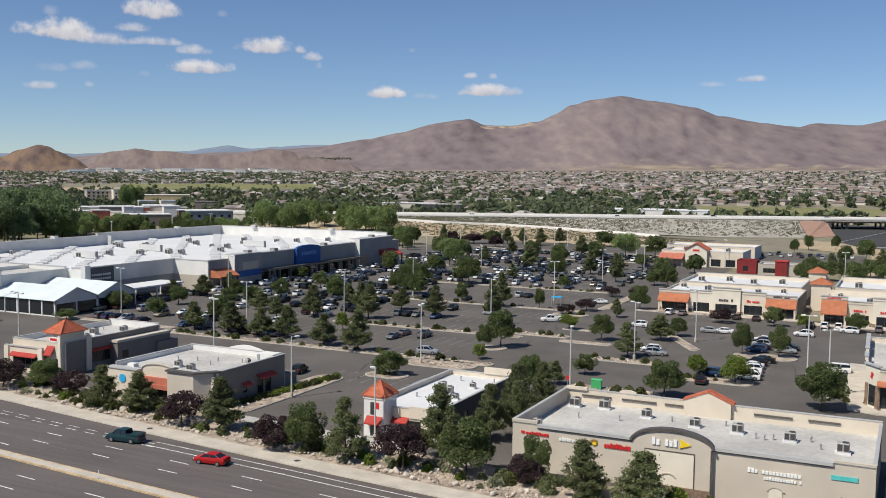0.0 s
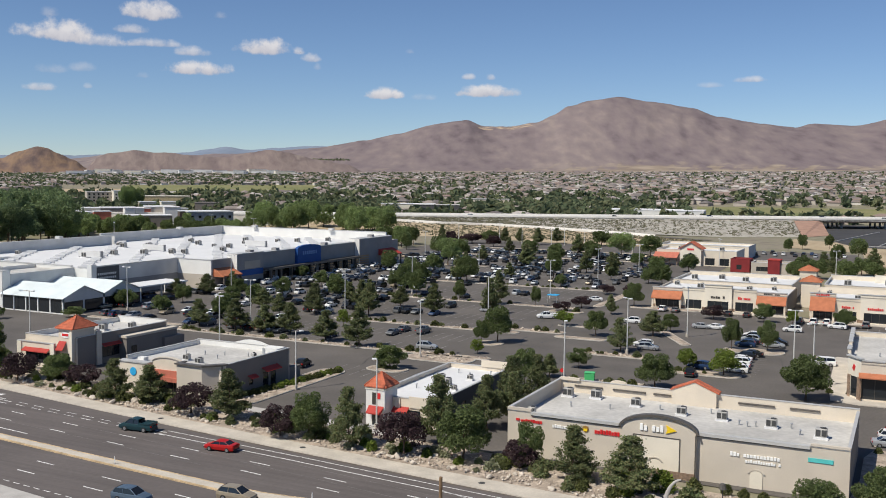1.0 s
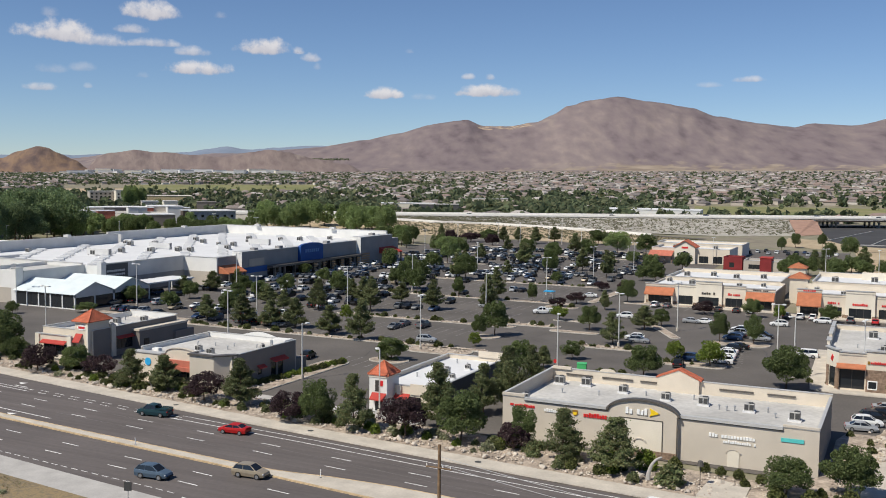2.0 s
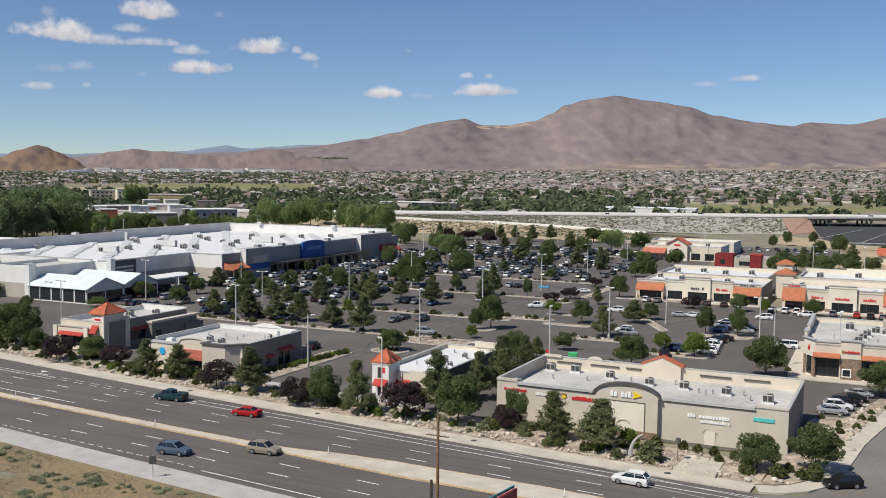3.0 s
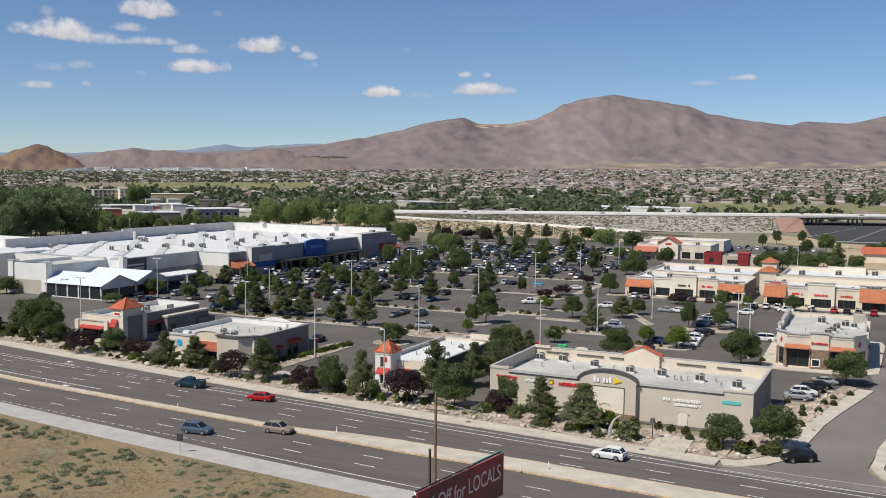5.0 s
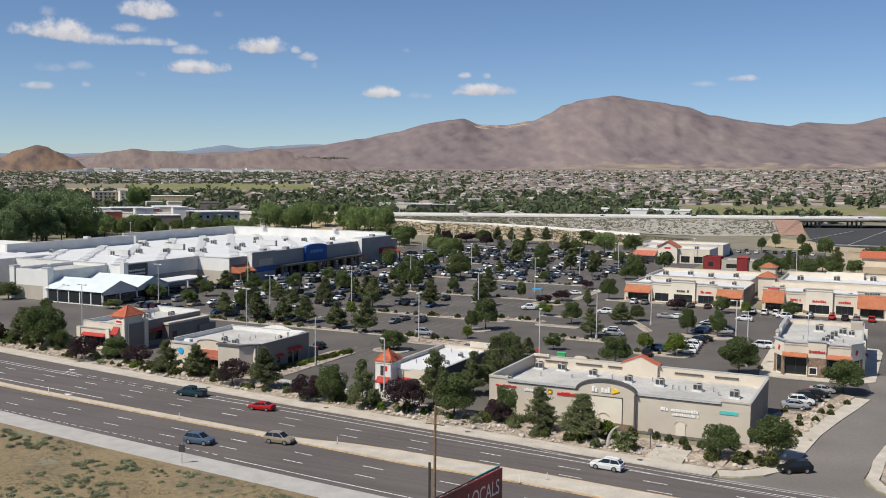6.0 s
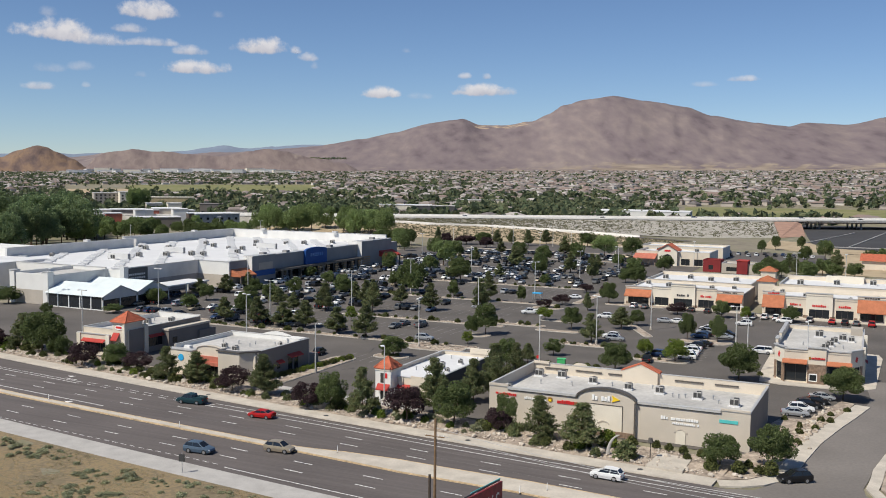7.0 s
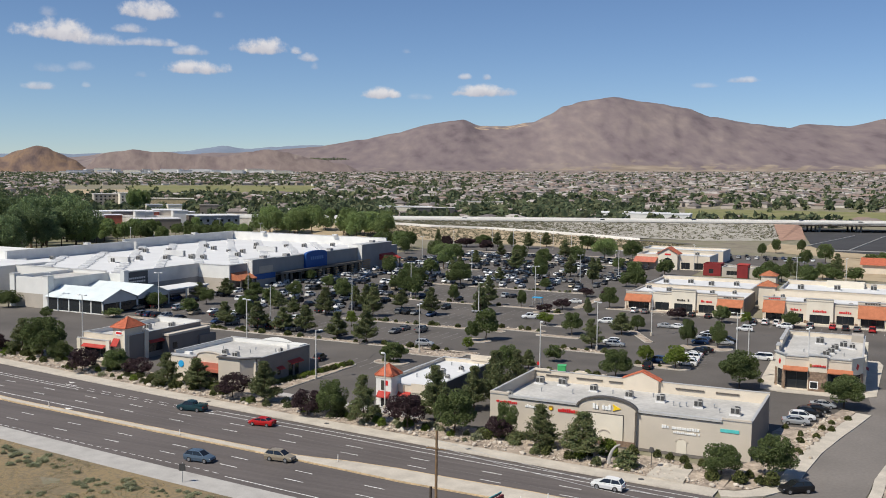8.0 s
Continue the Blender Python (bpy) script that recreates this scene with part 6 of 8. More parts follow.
def tree(kind, x, y, h, w, far=False, z=0.0, group="trees of the plaza", label=""):
    COUNT[0] += 1
    r = random.Random(COUNT[0] * 7 + 3)
    tr, cr, lab = r.choice(BIGTREES["w" if "dense" in label else "c"] if h > 10.9 and kind == "d" else (FARTREES if far else TREES)[kind])
    if not far:
        w, h = w * SIZE[kind][0], h * SIZE[kind][1]
    t = thing("pine_tree" if kind == "p" else "plum_tree" if kind == "m" else "tree", label or lab, "tree", group=group)
    base = 0.90 if kind == "p" else 0.88
    s = w * 0.92 / base
    t.matrix_basis = pose(x, y, z - 0.03, 0, 0, r.uniform(0, 360)) @ Matrix.Diagonal((s, s, h * 1.02, 1))
    part("trunk", tr, None, t)
    part("crown", cr, None, t)
    return t


def plant(kind, rows, far=False):
    for x, y, h, w in rows:
        tree(kind, x, y, h, w, far)


# street front
plant("p", [(-18.7, -12.1, 8.7, 6.2), (-42.7, -7.6, 8.1, 7.0), (-60.8, -4.9, 6.5, 6.8), (-67.9, -5.3, 7.0, 6.4), (-121.1, 5.7, 8.5, 7.5), (13.5, -12.0, 7.2, 6.6), (21.1, -14.0, 7.4, 7.2), (-8.8, -4.4, 10.0, 7.0), (-6.1, 6.6, 8.2, 5.8), (-5.9, 16.4, 9.6, 6.3), (-4.5, 24, 8.6, 5.6), (-3.6, 11, 8.2, 5.6)])
plant("m", [(-10.3, -12.0, 8.0, 7.6), (5.9, -11.0, 5.2, 4.8), (-93.2, -3.1, 6.4, 7.5), (-80.1, -0.9, 5.2, 6.5), (-50.2, -7.4, 6.2, 7.1), (-30.5, -11.6, 6.0, 6.8), (-128, 4, 5.5, 7)])
plant("d", [(-26.2, -10.7, 6.8, 5.9), (-2.1, -10.5, 7.4, 7.4), (6.4, -9.0, 6.0, 4.2), (41.8, -14.0, 5.0, 5.8), (48.6, -10.6, 6.2, 6.4), (-113.3, 4.4, 9.5, 10.3), (-107.4, 3.8, 4.6, 5.5), (-87.3, 0.5, 5.0, 5.9), (-11.5, 36.5, 7.0, 5.4)])
# car park
plant("p", [(-151.9, 105.8, 5.5, 6.4), (-146.9, 114.1, 6.5, 7.4), (-149.1, 129.8, 5.8, 5.4), (-107.2, 62.9, 6.9, 6.5), (-95.3, 61.7, 7.9, 7.3), (-87.4, 62.9, 6.7, 7.2), (-81.3, 64.4, 7.5, 7.2), (-68.6, 60.0, 7.1, 6.9), (-58.1, 57.0, 9.2, 7.6), (-80.0, 98.9, 9.0, 7.2),
            (-93.6, 93.7, 8.7, 6.6), (-80.8, 118.6, 6.1, 6.5), (-65.8, 109.9, 8.7, 7.3), (-90.4, 112.9, 7.9, 5.8), (-114.4, 98.7, 5.1, 7.3), (-58.7, 138.3, 10.3, 6.2), (-5.9, 80.0, 7.4, 6.7), (-4.6, 103.7, 6.1, 7.3), (-10.4, 46.6, 4.5, 4.3)])
plant("d", [(-188.0, 58.8, 5.4, 7.8), (-159.2, 47.5, 3.5, 3.5), (-149.1, 80.8, 4.9, 7.9), (-144.8, 58.8, 2.8, 5.3), (-96.4, 150.1, 9.4, 6.5), (-104.8, 177.9, 7.3, 7.9), (-108.0, 128.6, 6.3, 7.0), (-90.8, 186.5, 9.5, 8.8), (-68.3, 214.3, 10.8, 6.4), (-72.1, 139.9, 6.2, 3.8),
            (-47.8, 140.2, 5.8, 3.3), (-33.5, 76.9, 8.4, 6.5), (-36.1, 73.5, 5.4, 3.5), (-16.6, 96.9, 6.1, 5.6), (-22.2, 153.2, 7.0, 6.0), (-2.3, 111.7, 4.5, 4.5), (16.0, 139.7, 5.1, 5.2), (15.2, 94.0, 7.0, 4.2), (22.6, 94.6, 7.0, 4.4)])
plant("d", [(35.4, 140.0, 4.8, 5.5), (-40.3, 38.8, 4.8, 6.2), (-8.2, 57.6, 4.0, 4.3), (9.7, 46.0, 6.4, 6.9), (34.8, 49.2, 7.7, 8.0), (55.2, 40.9, 6.2, 7.9)])
plant("y", [(-76.1, 79.8, 4.2, 3.6), (-28.3, 108.4, 3.8, 5.3), (11.3, 65.3, 4.4, 4.0), (18.7, 63.5, 5.1, 6.1), (23.2, 138.1, 3.9, 3.5), (-32.0, 62.0, 3.2, 3.0)])
plant("m", [(-37.3, 132.9, 3.8, 5.7), (-34.7, 142.7, 4.6, 6.3), (-37.5, 178.1, 4.1, 5.7), (3.2, 139.3, 4.9, 6.6), (-30.5, 180, 4.2, 5)])
plant("p", [(-170.2, 330.4, 12.0, 6.9), (-155.3, 381.0, 8.5, 8.8), (-148.2, 385.9, 8.5, 7.5), (-134.9, 379.2, 9.3, 9.3), (-130.5, 398.2, 8.6, 9.6), (-95.4, 328.1, 9.5, 9.5), (-74.3, 376.6, 7.6, 5.8), (-93.6, 252.3, 9.5, 9.7), (-64.4, 242.3, 9.0, 8.3), (-48.6, 221.7, 10.1, 7.4)], True)
plant("d", [(-125.6, 244.2, 11.2, 10.9), (-162.4, 376.1, 7.4, 10.8), (-102.6, 391.2, 8.3, 11.3), (-71.0, 317.0, 11.9, 12.0), (-62.0, 336.0, 10, 10), (-80, 300, 9, 8), (-135, 210, 8, 7), (-118, 215, 7, 7), (-140, 290, 8, 8), (-110, 300, 8, 8), (-92, 285, 8, 8), (-30, 268, 7, 8), (-36, 240, 8, 8), (-28, 214, 7, 7)], True)
plant("m", [(-171.4, 344.0, 8.1, 7.1), (-170.8, 370.2, 6.1, 12.1), (-150, 352, 6, 8)], True)
plant("d", [(-115, 190.2, 7.4, 6.5), (-88.6, 143.7, 8.0, 6.0), (-148.5, 169.4, 4.6, 5), (-33.6, 217.2, 5.6, 6), (-57.8, 191.5, 4.4, 4.4), (-54.6, 283.4, 5.4, 6.5), (-122.9, 106.2, 5.4, 6), (-152.4, 290.3, 8.8, 9), (-130, 75, 5, 5.5)], True)
plant("p", [(-96.1, 190.1, 9.0, 7.5), (-52.7, 117.6, 9.8, 6.5), (-95.2, 114.7, 6.6, 6.2), (-101.8, 88.9, 5.6, 5.6), (-23.7, 134.5, 5.4, 4.6), (-93.9, 123.4, 6.6, 6.6), (-82, 205, 6, 6), (-112, 232, 7, 6.5), (-120, 268, 7, 7), (-84, 262, 6.5, 6.5), (-60, 268, 6, 6), (-100, 275, 6.5, 7), (-128, 320, 7, 7)], True)
plant("d", [(-140, 95, 5.4, 5.5), (-127, 101, 5.0, 5.5), (-118, 86, 5.2, 5.0), (-111, 76, 5.5, 5.5), (-136, 116, 5.5, 5.5), (-124, 122, 6, 6), (-116, 140, 6, 6), (-128, 150, 5.5, 5.5), (-104, 158, 6, 5.5)])
# trees behind the shops
for i, (x, y, h, w) in enumerate(((11, 262, 7, 7), (16, 258, 7, 7.5), (18.6, 268, 7.5, 8), (18.4, 300, 8, 8), (20, 352, 8, 7), (28, 276, 7, 8), (28, 374, 10, 8), (37.7, 280, 6, 8), (38, 304, 7, 8), (46, 286, 6, 8), (50, 356, 7, 8), (56, 374, 7, 8), (33, 290, 7, 8), (23, 284, 7, 8),
                                  (-7, 404, 7, 5), (-2.6, 430, 8, 5.5), (10.5, 438, 8, 5), (66, 296, 7, 8), (36, 334, 8, 8), (60, 362, 8, 8), (13, 275, 8, 8), (30, 262, 7, 8))):
    tree("p" if i % 5 == 3 else "d", x, y, h, w, True, group="trees behind the shops")
# large cottonwoods behind the superstore
rr = random.Random(21)


def wood(n, a0, a1, d0, d1, h0, h1, label, group="cottonwoods behind the store"):
    """A loose belt of trees between two bearings."""
    for i in range(n):
        az = rr.uniform(a0, a1)
        x, y = polar(az, rr.uniform(d0, d1))
        h = rr.uniform(h0, h1)
        tree("d", x, y, h, h * rr.uniform(0.62, 0.95), True, group=group, label=label)


wood(74, 45.9, 57, 560, 740, 19, 28, "large dense green cottonwood tree")
wood(16, 47.5, 58, 500, 560, 19, 25, "large dense green cottonwood tree")
wood(9, 44.6, 46.4, 560, 660, 11, 16, "green cottonwood tree of middle size")
wood(12, 32.2, 36.8, 640, 700, 13, 22, "broad green cottonwood tree")
wood(11, 28.4, 31.8, 600, 680, 13, 20, "broad green cottonwood tree")
wood(8, 27.3, 29.2, 520, 580, 8, 12, "broad green cottonwood tree")
wood(48, 36.8, 45.8, 600, 690, 7.5, 12.5, "small green tree behind the superstore", "trees behind the store")
for az, d, h, w in ((43.3, 980, 27, 9), (42.9, 985, 25, 9), (42.5, 990, 26, 10), (43.0, 1000, 24, 9)):
    x, y = polar(az, d)
    tree("d", x, y, h, w, True, group="poplars beside the hotel", label="tall narrow dark poplar tree")


# ---- distance: suburb, freeway, offices ----
FWB = (-27.0, 680.0)
FWA = (-592.0, 382.0)
FWD = (Vector(FWB) - Vector(FWA)).normalized()
FWN = Vector((-FWD.y, FWD.x))


def along(u, v):
    p = Vector(FWB) + FWD * u + FWN * v
    return (p.x, p.y)


def suburb():
    r = np.random.RandomState(4)
    hv, hf, rv, rf = [], [], [], []
    tri_c, tri_s = [], []

    def blocked(az, d):
        if 33 < az < 46.8 and 1450 < d < 1950:
            return True
        if -4 < az < 12 and 960 < d < 1180:
            return True
        x, y = polar(az, d)
        return (Vector((x, y)) - Vector(FWB)).dot(FWN) < 45
    n = 0
    while n < 5200:
        az = r.uniform(-3, 55)
        d = math.sqrt(r.uniform(860 ** 2, 3350 ** 2))
        if az > 38 and d < 1100:
            continue
        d = round(d / 34.0) * 34.0 + r.uniform(-5, 5)
        if blocked(az, d):
            continue
        n += 1
        x, y = polar(az, d)
        z = land(x, y) - 0.2
        w, l, h, q = r.uniform(9, 13), r.uniform(12, 20), r.uniform(3.0, 5.6), r.uniform(1.8, 3.0)
        a = radians(-az + r.choice([0, 90]) + r.normal() * 9)
        c, s = math.cos(a), math.sin(a)

        def at(u, v, k):
            return (x + u * c - v * s, y + u * s + v * c, z + k)
        b = len(hv)
        for k in (0, h):
            for u, v in ((-l / 2, -w / 2), (l / 2, -w / 2), (l / 2, w / 2), (-l / 2, w / 2)):
                hv.append(at(u, v, k))
        for i in range(4):
            j = (i + 1) % 4
            hf.append((b + i, b + j, b + 4 + j, b + 4 + i))
        b = len(rv)
        e = 0.7
        for u, v in ((-l / 2 - e, -w / 2 - e), (l / 2 + e, -w / 2 - e), (l / 2 + e, w / 2 + e), (-l / 2 - e, w / 2 + e)):
            rv.append(at(u, v, h - 0.1))
        rv.append(at(-l / 2 + w * 0.42, 0, h + q))
        rv.append(at(l / 2 - w * 0.42, 0, h + q))
        rf += [(b, b + 1, b + 5, b + 4), (b + 1, b + 2, b + 5), (b + 2, b + 3, b + 4, b + 5), (b + 3, b, b + 4)]
    me = from_arrays("suburb_walls", hv, hf, island_mat("house_walls", [(0.50, 0.445, 0.39), (0.42, 0.37, 0.325), (0.66, 0.62, 0.57), (0.39, 0.34, 0.30)], 0.9, 0.1))
    tagged(new("suburban_houses", me), "tan stucco walls of many suburban houses", "houses", kind="stuff")
    me = from_arrays("suburb_roofs", rv, rf, island_mat("house_roofs", [(0.225, 0.188, 0.172), (0.265, 0.226, 0.206), (0.165, 0.148, 0.142), (0.40, 0.365, 0.34), (0.255, 0.192, 0.165)], 0.9, 0.15))
    tagged(new("suburban_roofs", me), "brown and grey hipped roofs of many suburban houses", "roofs", kind="stuff")
    # trees between the houses
    tc, ts = [], []
    for i in range(19500):
        az = r.uniform(-3, 56)
        d = math.sqrt(r.uniform(760 ** 2, 3300 ** 2))
        if i < 700:
            d = r.uniform(900, 1160)
            az = r.uniform(15, 24.6) if i % 3 else r.uniform(28.5, 34)
        elif i < 4000:
            az, d = r.uniform(34, 57), r.uniform(2050, 3000)
        if blocked(az, d) and (r.uniform() > 0.04 or d < 1100):
            continue
        x, y = polar(az, d)
        z = land(x, y)
        if i > 4000 and az < 22 and d > 1350 and r.uniform() < 0.5:
            continue
        s = r.uniform(1.9, 4.7) * (1.3 if d < 1400 else 0.95)
        n = 14 if d < 1500 else 9
        o = r.normal(size=(n, 3))
        o /= np.linalg.norm(o, axis=1)[:, None]
        tc.append(o * s * r.uniform(0.5, 1.0, (n, 1)) * (1, 1, 0.85) + np.array((x, y, z + s * 0.95)))
        ts.append(np.full(n, s))
    c, sz = np.concatenate(tc), np.concatenate(ts)
    v, f = leaf_cloud(c, 1.0, 9)
    v = np.repeat(c, 4, 0) + (np.array(v) - np.repeat(c, 4, 0)) * np.repeat(sz, 4)[:, None] * 1.15
    # leaf colours lightened to paint haze over the distant trees
    me = from_arrays("suburb_trees", v.tolist(), f, island_mat("hazy_suburb_foliage", [(0.092, 0.122, 0.070), (0.130, 0.168, 0.092), (0.180, 0.212, 0.115), (0.108, 0.136, 0.080), (0.225, 0.240, 0.130)], 0.9, 0.2, 0.35))
    tagged(new("suburban_trees", me), "green trees among the suburban houses, lightened for haze", "trees", kind="stuff")


suburb()


def grove():
    """A dark belt of trees on the lower slope of the mountains."""
    r = random.Random(3)
    pts = []
    for v in bpy.data.objects["mountain_range"].data.vertices:
        az = math.degrees(math.atan2(EYE0.x - v.co.x, v.co.y - EYE0.y))
        if 31.1 < az < 33.3 and 89 + abs(az - 32.2) * 2 < v.co.z < 97 and math.hypot(v.co.x - EYE0.x, v.co.y - EYE0.y) < 4500:
            for k in range(8):
                pts.append((v.co.x + r.gauss(0, 5), v.co.y + r.gauss(0, 5), v.co.z + r.uniform(0, 5)))
    v, f = leaf_cloud(pts, 5.0, 4)
    tagged(new("tree_belt", from_arrays("tree_belt", v, f, bpy.data.materials["hazy_suburb_foliage"])), "dark belt of trees on the lower mountain slope", "trees", kind="stuff")


grove()


def sector(name, a0, a1, d0, d1, dz, material, label, category):
    verts, faces = [], []
    n, m = 24, 8
    for j in range(m + 1):
        for i in range(n + 1):
            x, y = polar(a0 + (a1 - a0) * i / n, d0 + (d1 - d0) * j / m)
            verts.append((x, y, land(x, y) + dz))
    for j in range(m):
        for i in range(n):
            a = j * (n + 1) + i
            faces.append((a, a + 1, a + n + 2, a + n + 1))
    me = from_arrays(name, verts, faces, material)
    return tagged(new(name, me), label, category, kind="structure")


sector("grass_field", 43.4, 33, 1480, 1930, 0.25, FIELD, "wide green and yellow irrigated field", "field")
sector("fallow_field", 46.6, 43.4, 1480, 1700, 0.25, TAN_BANK, "bare brown fallow field", "field")
sector("park_grass", 11.5, -3, 980, 1160, 0.25, FIELD, "strip of green park grass beyond the freeway", "field")


def bank(name, left, right, z_top, width, slope, material, label, category, parent=None):
    """A raised roadbed between two plan points."""
    a, b = Vector(left), Vector(right)
    d = (b - a).normalized()
    n = Vector((-d.y, d.x))
    bm = empty_bm()
    prof = [(-width / 2 - slope, -0.1), (-width / 2, z_top), (width / 2, z_top), (width / 2 + slope, -0.1)]
    ra = [bm.verts.new((*(a + n * u), z)) for u, z in prof]
    rb = [bm.verts.new((*(b + n * u), z)) for u, z in prof]
    for k in range(3):
        bm.faces.new((ra[k], rb[k], rb[k + 1], ra[k + 1]))
    bm.faces.new(ra)
    bm.faces.new(rb)
    bmesh.ops.recalc_face_normals(bm, faces=bm.faces[:])
    return solid(name, bm, material, label, category)


def wall_between(name, left, right, z0, z1, t, material, label, category="barrier"):
    a, b = Vector(left), Vector(right)
    n = Vector((-(b - a).y, (b - a).x)).normalized() * t
    bm = empty_bm()
    prism(bm, [tuple(a), tuple(b), tuple(b + n), tuple(a + n)], "z", z0, z1)
    return solid(name, bm, material, label, category)


bank("freeway_bank", FWA, along(0, 0), 6.15, 40, 8, SLOPE, "freeway embankment of grey soil with low scrub", "embankment")


END = 420
BARRIER = mat("barrier_concrete", (0.78, 0.75, 0.70), 0.9, 0.08, 0.05, 1, 0.1)
bm = empty_bm()
prism(bm, [along(-640, -19), along(END, -19), along(END, 19), along(-640, 19)], "z", 6.2, 7.02)
solid("freeway_deck", bm, mat("freeway_concrete", (0.60, 0.58, 0.54), 0.9, 0.08, 0.03, 0.6, 0.1), "pale concrete freeway deck", "freeway")
for v, z0, z1 in ((-19.0, 6.0, 8.1), (-0.3, 7.0, 8.0), (18.6, 7.0, 8.1)):
    wall_between("freeway_barrier", along(-640, v), along(END, v), z0, z1, 0.5, BARRIER, "long pale concrete freeway barrier")
wall_between("freeway_kerb_stripe", along(-640, -15), along(END, -15), 7.021, 7.06, 5.0, mat("freeway_asphalt", (0.20, 0.19, 0.18), 0.9), "dark freeway lanes", "road")
wall_between("freeway_kerb_stripe_far", along(-640, 6), along(END, 6), 7.021, 7.06, 6.0, mat("freeway_asphalt_far", (0.24, 0.23, 0.22), 0.9), "dark freeway lanes", "road")
bm = empty_bm()
bm.faces.new([bm.verts.new(p) for p in ((*along(-15, -20.2), 6.2), (-13.5, 547, 0.05), (1, 572, 0.05), (*along(8, -19.2), 4.6), (*along(4, -20.2), 6.2))])
solid("abutment_slope", up(bm), RED_BANK, "reddish paved slope under the bridge", "embankment")
for u in (26, 60):
    for v in (-12, -4, 4, 12):
        bm = tube(empty_bm(), (*along(u, v), 0), (*along(u, v), 6.2), 0.8, 0.8, 10)
        solid("bridge_column", bm, PALE_CONC, "concrete bridge column", "column", "columns under the bridge")
wall_between("bridge_beam", along(2, -18.8), along(110, -18.8), 4.9, 6.2, 37.0, mat("bridge_underside", (0.06, 0.045, 0.038), 0.9), "dark brown bridge girders", "bridge")
poly("underpass_road", [along(0, 200), along(108, 200), along(108, -30), (150, 560), (150, 452), (54, 450), (24, 462), (11, 500), (2, 572), along(9, -22)], 0.03, mat("dark_underpass_asphalt", (0.055, 0.053, 0.053), 0.9, 0.15, 0.05, 1), "dark asphalt road passing under the freeway", "road")
for p, q in (((8, 500), (30, 640)), ((34, 470), (52, 660)), ((60, 462), (74, 668)), ((90, 460), (96, 690)), ((20, 470), (150, 480))):
    wall_between("underpass_kerb", p, q, 0.03, 0.45, 0.7, PALE_CONC, "pale kerb beside the underpass lanes", "kerb")
bank("far_abutment", along(112, 0), along(END, 0), 6.1, 38, 14, RED_BANK, "reddish embankment beyond the bridge", "embankment")
RAMP = [(-345, 450, 6.6), (-276, 477, 5.4), (-250, 481, 4.4), (-218, 499, 3.4), (-175, 502, 2.2), (-132, 498, 1.0), (-101, 487, 0.3), (-62, 470, 0.1)]


def sheet(name, line_a, line_b, material, label, category, cols=8):
    """A sloping surface between two 3D lines of equally many points."""
    verts, faces = [], []
    for p, q in zip(line_a, line_b):
        for k in range(cols + 1):
            verts.append(tuple(Vector(p).lerp(Vector(q), k / cols)))
    for i in range(len(line_a) - 1):
        for k in range(cols):
            a = i * (cols + 1) + k
            faces.append((a, a + 1, a + cols + 2, a + cols + 1))
    me = from_arrays(name, verts, faces, material)
    return tagged(new(name, me), label, category, kind="structure")


RAMP_FAR = [(x + 3.5, y + 7.5, z) for x, y, z in RAMP]
sheet("ramp_road", RAMP[6:], RAMP_FAR[6:], ASPHALT, "dark asphalt end of the freeway ramp", "road", 1)
sheet("ramp", RAMP[:7], RAMP_FAR[:7], mat("ramp_concrete", (0.62, 0.58, 0.53), 0.9, 0.08, 0.05, 1), "pale concrete freeway ramp descending to the right", "road", 1)
for dx, dy in ((0, 0), (3.4, 7.3)):
    lo = [(x + dx, y + dy, z - 1.2) for x, y, z in RAMP[:7]]
    hi = [(x + dx, y + dy, z + 0.95) for x, y, z in RAMP[:7]]
    sheet("ramp_barrier", lo, hi, BARRIER, "low pale concrete barrier along the ramp", "barrier", 1)
UFW = [-400, -300, -262, -215, -170, -120, -60, -15]
SLOPE_FOOT = [(x + 4, y + 8.2, z - 0.15) for x, y, z in RAMP[:6]] + [(-60, 514, 0.03), (-14, 546, 0.03)]
sheet("freeway_slope", SLOPE_FOOT, [(*along(u, -20), 6.1) for u in UFW], SLOPE, "broad grey slope of dry scrub below the freeway", "embankment")
sheet("tan_bank", [(x, y - 0.3, z - 0.25) for x, y, z in RAMP], [(x, 400 + 12 * (k in (2, 3, 4)), 0.02) for k, (x, y, z) in enumerate(RAMP)], TAN_BANK, "dry tan scrub slope behind the car park", "embankment")
poly("rear_lot", [(-30, 345), (-8, 306), (22, 300), (32, 345), (26, 402), (-34, 404)], 0.02, ASPHALT, "asphalt lot behind the shops", "car park")
poly("dirt_lot", [(23, 299.5), (112, 282), (132, 398), (28, 418), (33, 345)], 0.012, TAN_BANK, "bare sandy ground behind the shops", "ground")
poly("bare_lot", [(-12, 440), (10, 425), (120, 400), (150, 451), (54, 449.5), (23, 461.5), (10, 499), (-16, 520)], 0.03, TAN_BANK, "bare sandy lot", "ground")


